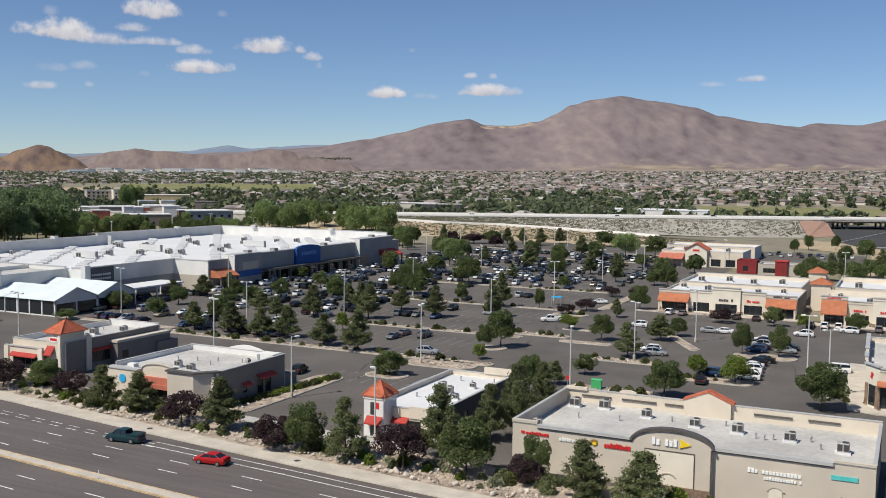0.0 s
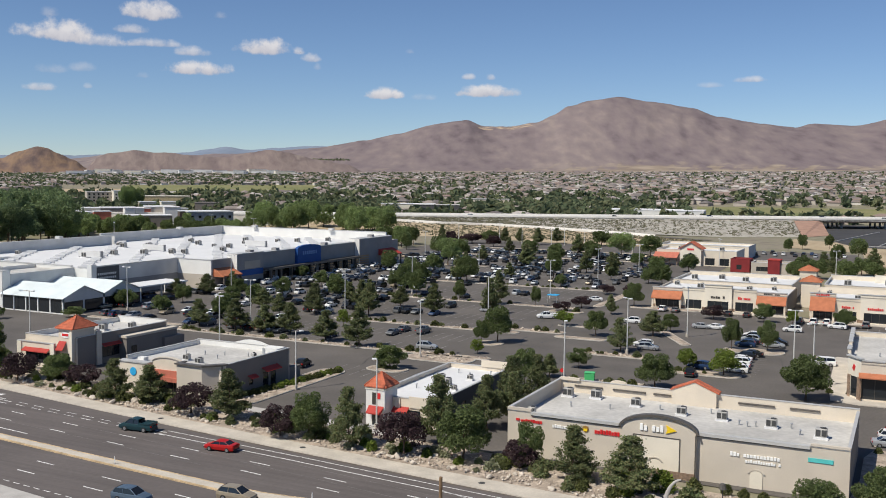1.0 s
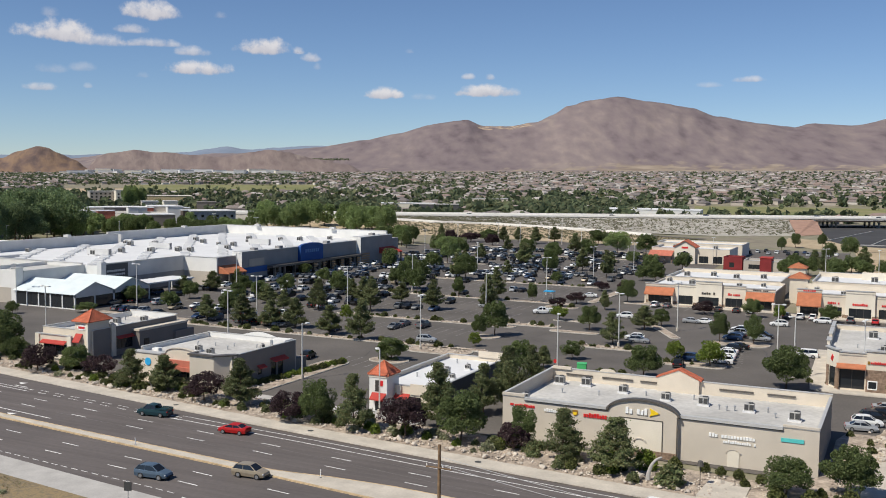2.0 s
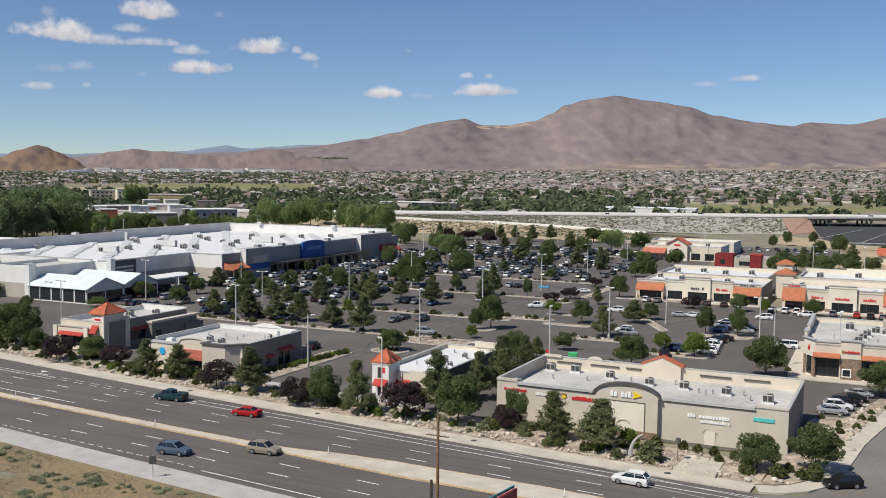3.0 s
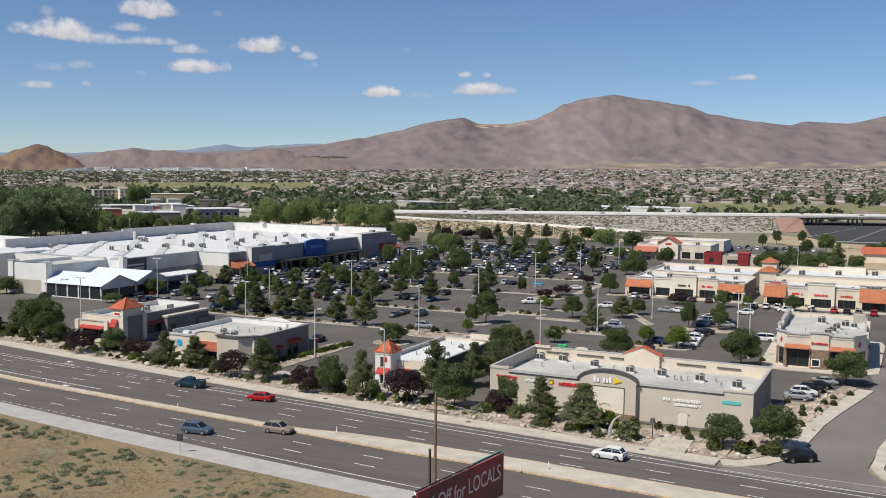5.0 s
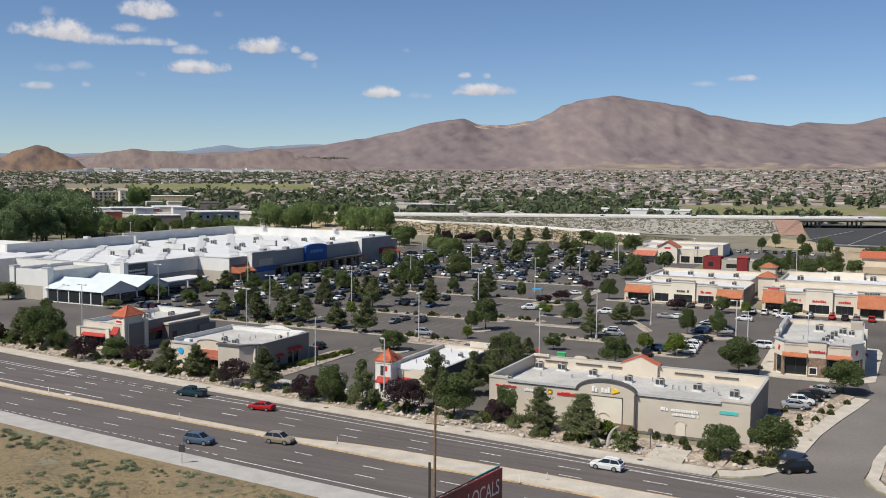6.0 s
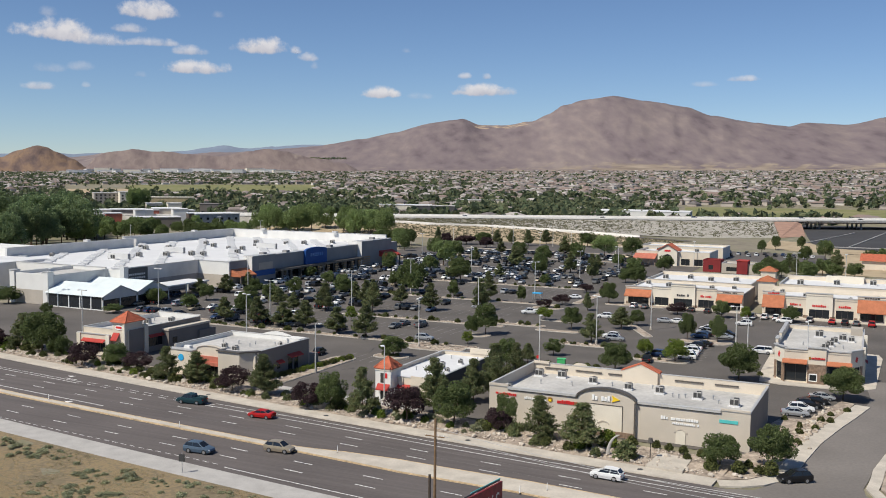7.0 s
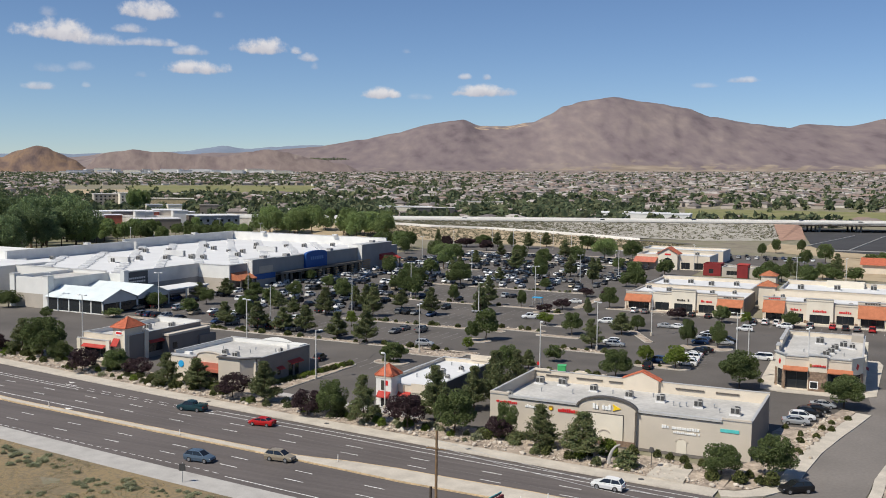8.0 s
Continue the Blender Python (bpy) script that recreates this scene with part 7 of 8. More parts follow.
def far_building(name, label, az, d, w, dep, h, wall, roof, turn=0, rows=0, z=None):
    x, y = polar(az, d)
    z0 = land(x, y) if z is None else z
    b = thing(name, label, "building", x, y, z0, az + turn)
    part("wall", boxm(-w / 2, w / 2, 0, dep, 0, h), wall, b)
    part("roof", boxm(-w / 2 - 0.3, w / 2 + 0.3, -0.3, dep + 0.3, h + 0.002, h + 0.5), roof, b)
    n = int(w / 4.5)
    for k in range(rows):
        for i in range(n):
            u = -w / 2 + (i + 0.5) * w / n
            wn = part("window", boxm(u - 0.9, u + 0.9, -0.12, -0.004, 1 + k * 3.3, 2.7 + k * 3.3), FRAME, b)
            part("pane", boxm(u - 0.8, u + 0.8, -0.15, -0.122, 1.1 + k * 3.3, 2.6 + k * 3.3), GLASS, wn)
    return b


far_building("hotel", "pale three-storey hotel among trees", 44.3, 1110, 36, 20, 14, LTAUPE, ROOFGREY, 8, 4)
far_building("hotel_wing", "pale hotel wing with a gabled front", 43.6, 1095, 10, 18, 15.5, OFFWHITE, ROOFGREY, 8, 4)
far_building("office_block", "blue-grey office block with windows in rows", 38.5, 700, 30, 24, 11.6, mat("blue_grey_cladding", (0.24, 0.27, 0.31), 0.8), ROOFWHITE, 14, 3)
far_building("office_block", "dark brown office wall with a flat roof", 39.8, 705, 9, 8, 11.8, mat("brown_cladding", (0.10, 0.075, 0.06), 0.8), ROOFWHITE, 12)
far_building("shop_block", "low white commercial block", 41.9, 735, 34, 18, 7.6, SHADED_TAUPE, ROOFWHITE, 6, 1)
far_building("shop_block", "white commercial block with dark glazing", 43.4, 800, 26, 22, 10.6, SHADED_TAUPE, ROOFWHITE, 4, 2)
far_building("shop_block", "commercial block with a red-brown panel", 42.2, 795, 12, 26, 10.4, BRICKRED, ROOFWHITE, 4)
far_building("shop_block", "tan commercial block with a white flat roof", 41.3, 800, 22, 26, 11.4, STUCCO, ROOFWHITE, 4, 1)
far_building("shop_block", "low grey commercial block with a white roof", 45.8, 760, 30, 24, 8.4, SHADED_TAUPE, ROOFWHITE, 10, 1)
far_building("shop_block", "pale commercial block with a stepped roof", 44.7, 800, 16, 20, 10.4, OFFWHITE, ROOFWHITE, 4, 1)
for az, d, w, h, wall in ((45.1, 745, 9, 9.6, WHITE), (44.2, 770, 12, 9.0, BRICKRED), (42.8, 765, 7, 11.8, WHITE), (42.3, 775, 6, 11.2, WHITE), (40.6, 770, 11, 12.2, WHITE), (40.1, 775, 8, 11.0, STUCCO), (40.9, 900, 12, 12.4, OFFWHITE), (42.0, 930, 14, 11.0, STUCCO), (46.2, 745, 12, 10.2, WHITE)):
    far_building("shop_block", "small commercial block with a white parapet", az, d, w, 12, h, wall, ROOFWHITE, 8)
far_building("shop_block", "yellow-tan commercial block with a flat roof", 41.3, 1040, 52, 20, 12, mat("yellow_stucco", (0.50, 0.40, 0.24), 0.9), OFFWHITE, 0, 2)
far_building("shop_block", "dark brown commercial block", 38.9, 960, 22, 20, 9, SHADED_TAUPE, SHADED_TAUPE, 0, 1)
for i, (az, d, w, h) in enumerate(((37.4, 900, 26, 6), (36.0, 980, 22, 5.5), (34.6, 930, 24, 5.5), (37.9, 1080, 30, 6), (33.2, 1010, 26, 6), (35.2, 1090, 24, 5))):
    far_building("house", "tan house with a low roof", az, d, w, 14, h, LTAUPE, mat("house_roof_tone", (0.2, 0.17, 0.15), 0.9) if i == 0 else bpy.data.materials["house_roof_tone"], (i * 17) % 20 - 10)
far_building("shop_block", "pale shop block beside the freeway", 27.7, 960, 52, 20, 9, OFFWHITE, ROOFWHITE, 0, 1)
far_building("shop_block", "dark-fronted shop block beside the freeway", 26.0, 945, 40, 18, 9, DARKGREY, ROOFGREY, 0, 1)
far_building("shop_block", "cream building with a flat roof", 23.2, 1060, 46, 16, 10, CREAM, ROOFGREY, 0, 2)
far_building("warehouse", "long white warehouse beyond the freeway", 13.9, 905, 84, 40, 8.6, WHITE, ROOFWHITE, -6)
BRIGHT = mat("white_warehouse_wall", (0.72, 0.70, 0.68), 0.8, 0.05)
for i in range(30):
    far_building("warehouse", "far white industrial building", 34.3 + i * 0.42 + (i * 7 % 5) * 0.05, 2900 + (i * 61 % 400), 22 + (i * 37 % 50), 40, 9 + (i * 5) % 9, (BRIGHT, OFFWHITE, BRIGHT, GREYWALL)[i % 4], ROOFWHITE, (i * 23 % 30) - 15)
# ---- light poles, islands, vehicles ----
def light_pole(x, y, h=12.0, heads=2, turn=0):
    p = thing("light_pole", "tall pale car park light pole with two lamp heads" if heads == 2 else "tall pale light pole with one lamp head", "light pole", x, y, 0, turn, "light poles of the plaza")
    part("base", tube(empty_bm(), (0, 0, 0), (0, 0, 0.8), 0.32, 0.32, 10), CONCRETE, p)
    sh = part("shaft", tube(empty_bm(), (0, 0, 0.802), (0, 0, h), 0.14, 0.10, 8), POLE, p)
    for k in ((-1, 1) if heads == 2 else (1,)):
        arm = part("arm", boxm(min(0, k * 0.7) + (0.08 if k > 0 else 0), max(0, k * 0.7) - (0.08 if k < 0 else 0), -0.05, 0.05, h - 0.16, h - 0.06), POLE, p)
        part("lamp_head", bevelled(boxm(min(k * 0.7, k * 1.45), max(k * 0.7, k * 1.45), -0.3, 0.3, h - 0.22, h + 0.02), 0.04), LAMPHEAD, arm)
    return p


LP1 = [(-121, 24), (-170, 58), (-142, 75), (-142, 120), (-81, 38), (-94, 66), (-46, 15), (-40.5, 52), (-20.5, -1.3), (-92, 147), (-88, 100), (-154, 235), (-96, 209), (-47, 103), (-50, 159), (-51, 213), (-5, 39), (-4, 78), (30, 76), (35, 59), (3, 106)]
LP2 = [(-159, 327), (-152, 275), (-44, 244), (-152, 365), (-142, 373), (-106, 319), (-97, 343), (26, 252), (44, 255), (-23, 297), (-120, 380), (-75, 352), (-290, 330), (-330, 190), (-318, 250), (-345, 360), (62, 132), (47, 60)]
for i, (x, y) in enumerate(LP1 + LP2):
    light_pole(x, y, 10.4 if i in (6, 8) else 12.0, 1 if i in (6, 8, 16) else 2, (i * 40) % 180 if i > 3 else 0)


def island(x0, x1, y0, y1, name="planting_island", label="kerbed planting island with gravel and shrubs"):
    """A kerbed bed with rounded ends."""
    t = thing(name, label, "planting island", (x0 + x1) / 2, (y0 + y1) / 2, 0, group="islands of the car park", kind="structure")
    w, d = (x1 - x0) / 2, (y1 - y0) / 2
    r = min(w, d) * 0.9
    ring = []
    for cx, cy, a0 in ((w - r, d - r, 0), (-w + r, d - r, 90), (-w + r, -d + r, 180), (w - r, -d + r, 270)):
        for k in range(5):
            a = radians(a0 + k * 22.5)
            ring.append((cx + r * math.cos(a), cy + r * math.sin(a)))
    part("kerb", prism(empty_bm(), ring, "z", -0.05, 0.15), KERB, t)
    s = 1 - 0.18 / min(w, d)
    part("bed", prism(empty_bm(), [(x * (1 - 0.2 / w), y * (1 - 0.2 / d)) for x, y in ring], "z", 0.0, 0.17), GRAVEL, t)
    return t


island(-113, -27, 55.8, 58.6)
island(-152, -112, 60.5, 63)
for x0, x1, y0, y1 in ((-86, -34, 90.2, 92.8), (-112, -35, 138.8, 141.0), (-122, -40, 185.2, 187.6), (-150, -108, 245, 247.5), (-150, -60, 300, 303), (-160, -60, 345, 348), (-44, -24, 95, 98.5), (-14, 4, 72.6, 76.0), (-41, -31, 130.5, 135), (-44, -29, 49.5, 57),
                      (-30, -18, 107.5, 109.5), (-25, -12.5, 90, 93), (-38.5, -31.5, 72, 78), (9, 22, 61.5, 66), (13.5, 26.5, 90.5, 97), (-33, -30, 147, 182), (-45, -36.5, 36.0, 41.0), (-23, -3, 150.5, 154)):
    island(x0, x1, y0, y1)
island(-8, 9, 42.5, 48.5)
t = island(-1.2, 1.2, -16, 16, label="long kerbed planting island with boulders")
t.matrix_basis = pose(-2, 108, 0, 0, 0, 28)


def stall_lines():
    bm = empty_bm()
    def line(x, y, dx, dy, w=0.06):
        n = Vector((-dy, dx)).normalized() * w
        bm.faces.new([bm.verts.new((x + a, y + b, -0.01)) for a, b in ((n.x, n.y), (-n.x, -n.y), (dx - n.x, dy - n.y), (dx + n.x, dy + n.y))])
    for y in ROWS_Y:
        for k in range(44):
            x = -160 + k * 2.75
            if x < -38:
                line(x, y - 5.2, 0, 10.4)
    for k in range(14):
        line(-50 + 2.75 * k, 30, 0, 5.0)
    for k in range(15):
        line(14, 66 + 2.2 * k, 10, 0)
    for k in range(30):
        line(-14 + 2.75 * k, 143.4 if k < 12 else 137, 0, 5)
    for k in range(9):
        line(-50 + 2.75 * k, 34, 0, 5)
    solid("parking_lines", up(bm), WORN, "white painted parking stall lines", "road marking", kind="stuff")


ROWS_Y = [62.5, 78.0, 95.5, 111.5, 127.5, 144, 160, 176, 191, 207, 223, 239, 255, 271, 287, 311, 327]
stall_lines()


def tar_lines():
    """Dark sealed cracks wandering over the car park."""
    r = random.Random(31)
    bm = empty_bm()
    for i in range(150):
        x, y = r.uniform(-150, 30), r.uniform(40, 200)
        a = r.choice((0, 90, 90)) + r.gauss(0, 9)
        n = r.randrange(5, 13)
        pts = []
        for k in range(n):
            pts.append((x, y))
            a += r.gauss(0, 7)
            x, y = x + 1.8 * math.cos(radians(a)), y + 1.8 * math.sin(radians(a))
        w = r.uniform(0.03, 0.07)
        if not any(px > 0 and not 60 < py < 140 for px, py in pts):
            ribbon(bm, [(px - w, py - w) for px, py in pts], [(px + w, py + w) for px, py in pts], -0.014)
    solid("tar_lines", up(bm), mat("crack_tar", (0.03, 0.028, 0.028), 0.6, 0.2, 1, 5), "dark tar lines sealing cracks in the asphalt", "crack seal", kind="stuff")


tar_lines()


def car_meshes(kind):
    """Body, glazing and wheels of a car, x along its length, at the origin."""
    # stations along the car: x, sill, belt, half width at belt
    if kind == "sedan":
        L, H, hood, deck, belt, cab = 4.75, 1.45, 0.98, 1.05, 0.98, ((-1.75, -0.95), (0.55, 1.35))
    elif kind == "suv":
        L, H, hood, deck, belt, cab = 4.6, 1.72, 1.10, 1.14, 1.08, ((-2.22, -1.72), (0.3, 1.15))
    elif kind == "van":
        L, H, hood, deck, belt, cab = 5.1, 1.85, 1.15, 1.2, 1.15, ((-2.45, -2.25), (1.0, 1.75))
    else:
        L, H, hood, deck, belt, cab = 5.6, 1.85, 1.18, 1.18, 1.16, ((-0.75, -0.55), (0.95, 1.6))
    W = 0.92 if kind in ("sedan", "suv") else 0.98
    (r0, r1), (f1, f0) = cab
    h = L / 2
    bm = empty_bm()
    st = [(-h, 0.42, belt * 0.72, W * 0.80), (-h + 0.12, 0.30, deck * 0.97, W * 0.93), (r0 - 0.05, 0.26, deck, W), (f0 + 0.05, 0.26, belt, W), (h - 0.55, 0.27, hood * 0.88, W * 0.97), (h - 0.1, 0.32, hood * 0.76, W * 0.86), (h, 0.42, hood * 0.58, W * 0.76)]
    rings = []
    for x, z0, z1, w in st:
        zm = z0 + (z1 - z0) * 0.55
        ring = [(-w * 0.9, z0), (-w, zm), (-w * 0.96, z1 - 0.05), (-w * 0.86, z1), (w * 0.86, z1), (w * 0.96, z1 - 0.05), (w, zm), (w * 0.9, z0)]
        rings.append([bm.verts.new((x, y, z)) for y, z in ring])
    for a, b in zip(rings, rings[1:]):
        for i in range(8):
            bm.faces.new((a[i], a[(i + 1) % 8], b[(i + 1) % 8], b[i]))
    bm.faces.new(rings[0])
    bm.faces.new(rings[-1])
    # roof on pillars
    wt, wb = W * 0.74, W * 0.90
    if kind == "pickup":
        box(bm, -h + 0.15, r0 - 0.12, -W * 0.98, -W * 0.86, deck, deck + 0.22)
        box(bm, -h + 0.15, r0 - 0.12, W * 0.86, W * 0.98, deck, deck + 0.22)
        box(bm, -h + 0.02, -h + 0.14, -W * 0.9, W * 0.9, deck - 0.1, deck + 0.22)
    top = [(r1, H - 0.11), (r1 + 0.55, H - 0.02), (f1 - 0.35, H), (f1, H - 0.07)]
    tr = [[bm.verts.new((x, s * wt, z)) for s in (-1, 1)] for x, z in top]
    lo = [[bm.verts.new((x, s * wt, z - 0.07)) for s in (-1, 1)] for x, z in top]
    for i in range(3):
        bm.faces.new((tr[i][0], tr[i][1], tr[i + 1][1], tr[i + 1][0]))
        bm.faces.new((tr[i][0], tr[i + 1][0], lo[i + 1][0], lo[i][0]))
        bm.faces.new((tr[i][1], lo[i][1], lo[i + 1][1], tr[i + 1][1]))
    for i in (0, 3):
        bm.faces.new((tr[i][0], lo[i][0], lo[i][1], tr[i][1]))
    for s in (-1, 1):
        for xa, xb in ((r0, r1), (f0, f1)):
            tube(bm, (xa, s * wb, belt - 0.03), (xb, s * wt, H - 0.07), 0.05, 0.045, 5)
        m = (r1 + f1) / 2
        tube(bm, (m, s * wb, belt - 0.03), (m, s * wt, H - 0.06), 0.05, 0.045, 5)
    bmesh.ops.recalc_face_normals(bm, faces=bm.faces[:])
    body = mesh_of("body", bm, SIGNWHITE)
    glass = {}
    g = 0.985
    quads = {"windscreen": [(f0, -wb * g, belt), (f0, wb * g, belt), (f1, wt * g, H - 0.07), (f1, -wt * g, H - 0.07)],
             "rear_window": [(r0, wb * g, belt), (r0, -wb * g, belt), (r1, -wt * g, H - 0.07), (r1, wt * g, H - 0.07)],
             "side_window": [(r0, -wb * g, belt), (f0, -wb * g, belt), (f1, -wt * g, H - 0.07), (r1, -wt * g, H - 0.07)],
             "side_window_b": [(f0, wb * g, belt), (r0, wb * g, belt), (r1, wt * g, H - 0.07), (f1, wt * g, H - 0.07)]}
    for k, q in quads.items():
        bm = empty_bm()
        a = [bm.verts.new(p) for p in q]
        c = Vector((0, 0, belt))
        b = [bm.verts.new(Vector(p).lerp(c, 0.02)) for p in q]
        bm.faces.new(a)
        bm.faces.new(b[::-1])
        for i in range(4):
            bm.faces.new((a[i], b[i], b[(i + 1) % 4], a[(i + 1) % 4]))
        bmesh.ops.recalc_face_normals(bm, faces=bm.faces[:])
        glass[k] = mesh_of(k, bm, CARGLASS)
    bm = empty_bm()
    for me in glass.values():
        bm.from_mesh(me)
    all_glass = mesh_of("glazing", bm, CARGLASS)
    wr = 0.33 if kind in ("sedan",) else 0.38
    bm = tube(empty_bm(), (0, -0.11, 0), (0, 0.11, 0), wr, wr, 14)
    tyre = mesh_of("wheel", bm, TYRE)
    rim = mesh_of("rim", tube(empty_bm(), (0, -0.125, 0), (0, 0.125, 0), wr * 0.62, wr * 0.62, 10), RIM)
    lamp = mesh_of("headlight", bevelled(boxm(-0.08, 0.05, -0.19, 0.19, -0.07, 0.07), 0.02), HEADLAMP)
    tail = mesh_of("tail_light", bevelled(boxm(-0.04, 0.06, -0.16, 0.16, -0.11, 0.11), 0.02), TAILLAMP)
    bump = mesh_of("bumper", bevelled(boxm(-0.09, 0.09, -W * 0.82, W * 0.82, -0.09, 0.09), 0.04), BLACKTRIM)
    return dict(all_glass=all_glass, body=body, glass=glass, tyre=tyre, rim=rim, lamp=lamp, tail=tail, bump=bump, L=L, W=W, wr=wr, hood=hood, deck=deck, wb=L * 0.29)


CARS = {k: car_meshes(k) for k in ("sedan", "suv", "van", "pickup")}
COLOURS = {"white": (0.74, 0.74, 0.73), "silver": (0.42, 0.43, 0.44), "grey": (0.13, 0.135, 0.14), "black": (0.012, 0.012, 0.013), "dark blue": (0.02, 0.045, 0.11), "red": (0.42, 0.015, 0.015), "blue": (0.10, 0.145, 0.20), "tan": (0.36, 0.30, 0.22), "dark teal": (0.015, 0.045, 0.055)}
PAINTS = {k: plain("car_paint_" + k.replace(" ", "_"), c, 0.36, 0.3 if k in ("silver", "tan", "blue") else 0.0, 0.3, 0.12) for k, c in COLOURS.items()}
BODIES = {}
for k, c in CARS.items():
    for n in COLOURS:
        me = c["body"].copy()
        me.materials[0] = PAINTS[n]
        BODIES[k, n] = me
NAMES = {"sedan": "sedan_car", "suv": "suv_car", "van": "minivan_car", "pickup": "pickup_truck"}


def car(kind, colour, x, y, rz, detail=True, where="parked on asphalt", z=-0.01):
    c = CARS[kind]
    t = thing(NAMES[kind], "%s %s %s" % (colour, NAMES[kind].replace("_", " "), where), "truck" if kind == "pickup" else "car", x, y, z, rz, "vehicles")
    part("body", BODIES[kind, colour], None, t)
    if detail:
        for k, me in c["glass"].items():
            part(k.replace("_b", ""), me, None, t)
    else:
        part("glazing", c["all_glass"], None, t)
    for sx in (-1, 1):
        for sy in (-1, 1):
            w = part("wheel", c["tyre"], None, t)
            w.location = (sx * c["wb"], sy * (c["W"] - 0.09), c["wr"])
            if detail:
                part("rim", c["rim"], None, w)
    if detail:
        for sy in (-1, 1):
            o = part("headlight", c["lamp"], None, t)
            o.location = (c["L"] / 2 - 0.12, sy * c["W"] * 0.66, c["hood"] * 0.66)
            o = part("tail_light", c["tail"], None, t)
            o.location = (-c["L"] / 2 + 0.03, sy * c["W"] * 0.76, c["deck"] * 0.78)
        for sx in (-1, 1):
            o = part("bumper", c["bump"], None, t)
            o.location = (sx * (c["L"] / 2 - 0.02), 0, 0.42)
    return t


rc = random.Random(12)
PICK = ["white"] * 4 + ["silver"] * 3 + ["grey"] * 6 + ["black"] * 8 + ["dark blue", "tan", "white"]
KIND = ["sedan"] * 5 + ["suv"] * 6 + ["van", "pickup", "pickup"]
made = 0
far_cars = []


def fullness(x, y):
    """How densely a stretch of the car park is taken."""
    if y > 187:
        return 0.46 if x < -62 else 0.32
    if x < -100:
        return 0.26 if y < 112 else 0.48
    if y < 90 and x > -76:
        return 0.04
    if y < 72:
        return 0.6
    if y < 135:
        return 0.4 if x < -82 else 0.10
    return 0.06


for y in ROWS_Y:
    for k in range(44):
        x = -158.6 + k * 2.75
        if x > -42:
            continue
        for side in (-1, 1):
            if abs(y + side * 2.7 - 92) < 2 or abs(y + side * 2.7 - 140) < 2.4 or abs(y + side * 2.7 - 186.5) < 2.6 or abs(y + side * 2.7 - 57) < 3.6:
                continue
            if rc.random() < fullness(x, y):
                spec = (rc.choice(KIND), rc.choice(PICK), x + rc.uniform(-0.15, 0.15), y + side * (2.75 + rc.uniform(-0.2, 0.2)), 90 * side * rc.choice((1, 1, -1)) + rc.uniform(-2, 2))
                if y < 200:
                    car(*spec, y < 100)
                else:
                    far_cars.append(spec)


def joined_cars(specs):
    """The rows of parked cars farthest off, joined."""
    verts, faces, idx = [], [], []
    mats = list(PAINTS) + ["glass", "tyre"]
    for kind, colour, x, y, rz in specs:
        c = CARS[kind]
        m = pose(x, y, -0.01, 0, 0, rz)
        for me, mi in [(c["body"], mats.index(colour))] + [(g, mats.index("glass")) for g in c["glass"].values()]:
            b = len(verts)
            verts += [tuple(m @ v.co) for v in me.vertices]
            faces += [tuple(b + i for i in p.vertices) for p in me.polygons]
            idx += [mi] * len(me.polygons)
        for sx in (-1, 1):
            for sy in (-1, 1):
                b = len(verts)
                verts += [tuple(m @ (v.co + Vector((sx * c["wb"], sy * (c["W"] - 0.09), c["wr"])))) for v in c["tyre"].vertices]
                faces += [tuple(b + i for i in p.vertices) for p in c["tyre"].polygons]
                idx += [mats.index("tyre")] * len(c["tyre"].polygons)
    me = from_arrays("parked_cars", verts, faces, PAINTS[mats[0]])
    for n in mats[1:]:
        me.materials.append(CARGLASS if n == "glass" else TYRE if n == "tyre" else PAINTS[n])
    me.polygons.foreach_set("material_index", idx)
    tagged(new("parked_cars", me), "rows of parked cars in the far part of the car park", "cars", kind="stuff")


joined_cars(far_cars)
# cars seen singly about the lots
for kind, colour, x, y, rz in (("pickup", "white", -36.5, 118.5, 205), ("suv", "silver", -63, 142.5, 170), ("sedan", "silver", -55, 122, 190), ("sedan", "white", -36, 160, 200), ("suv", "silver", -44, 62, 10), ("suv", "black", -56.5, 33, 100), ("suv", "white", -3, 88, 190), ("suv", "silver", -1, 84.5, 10),
                               ("suv", "white", 20.2, 68.6, 182), ("sedan", "white", 19.9, 72.4, 180), ("suv", "white", 19.6, 76.2, 178), ("sedan", "white", 19.3, 80, 181), ("suv", "black", 19.4, 83.8, 180), ("sedan", "black", 20.4, 87.6, 179), ("suv", "dark blue", 17.3, 99.6, 180), ("sedan", "black", 17.6, 103.2, 180), ("suv", "silver", 17.3, 106.8, 178), ("suv", "black", 17.1, 110.4, 181), ("sedan", "white", 17.0, 114, 180), ("suv", "dark blue", 13.2, 68.5, 176), ("suv", "black", 13.0, 60.8, 95),
                               ("sedan", "silver", 23.2, 101.5, 0), ("suv", "black", 23.4, 105.5, 0), ("suv", "white", 24.4, 127, 185), ("van", "white", 34.8, 84, 185), ("sedan", "silver", 3.4, 121.4, 5), ("sedan", "white", 6.6, 121.9, 182), ("suv", "white", -14.4, 121.5, 186), ("suv", "white", 34, 138, 176)):
    car(kind, colour, x, y, rz)
for i, x in enumerate((-12.5, -9, 2.5, 5.5, 10.5, 14.2, 24.5, 28, 31.2, 35, 40.5, 46.5, 50, 53, 57, 66, 72, 78)):
    car(rc.choice(KIND[:11]), "red" if i in (11, 14) else rc.choice(PICK[:16]), x, 148.2 if x < 20 else 143.2, 90 + rc.uniform(-2, 2))
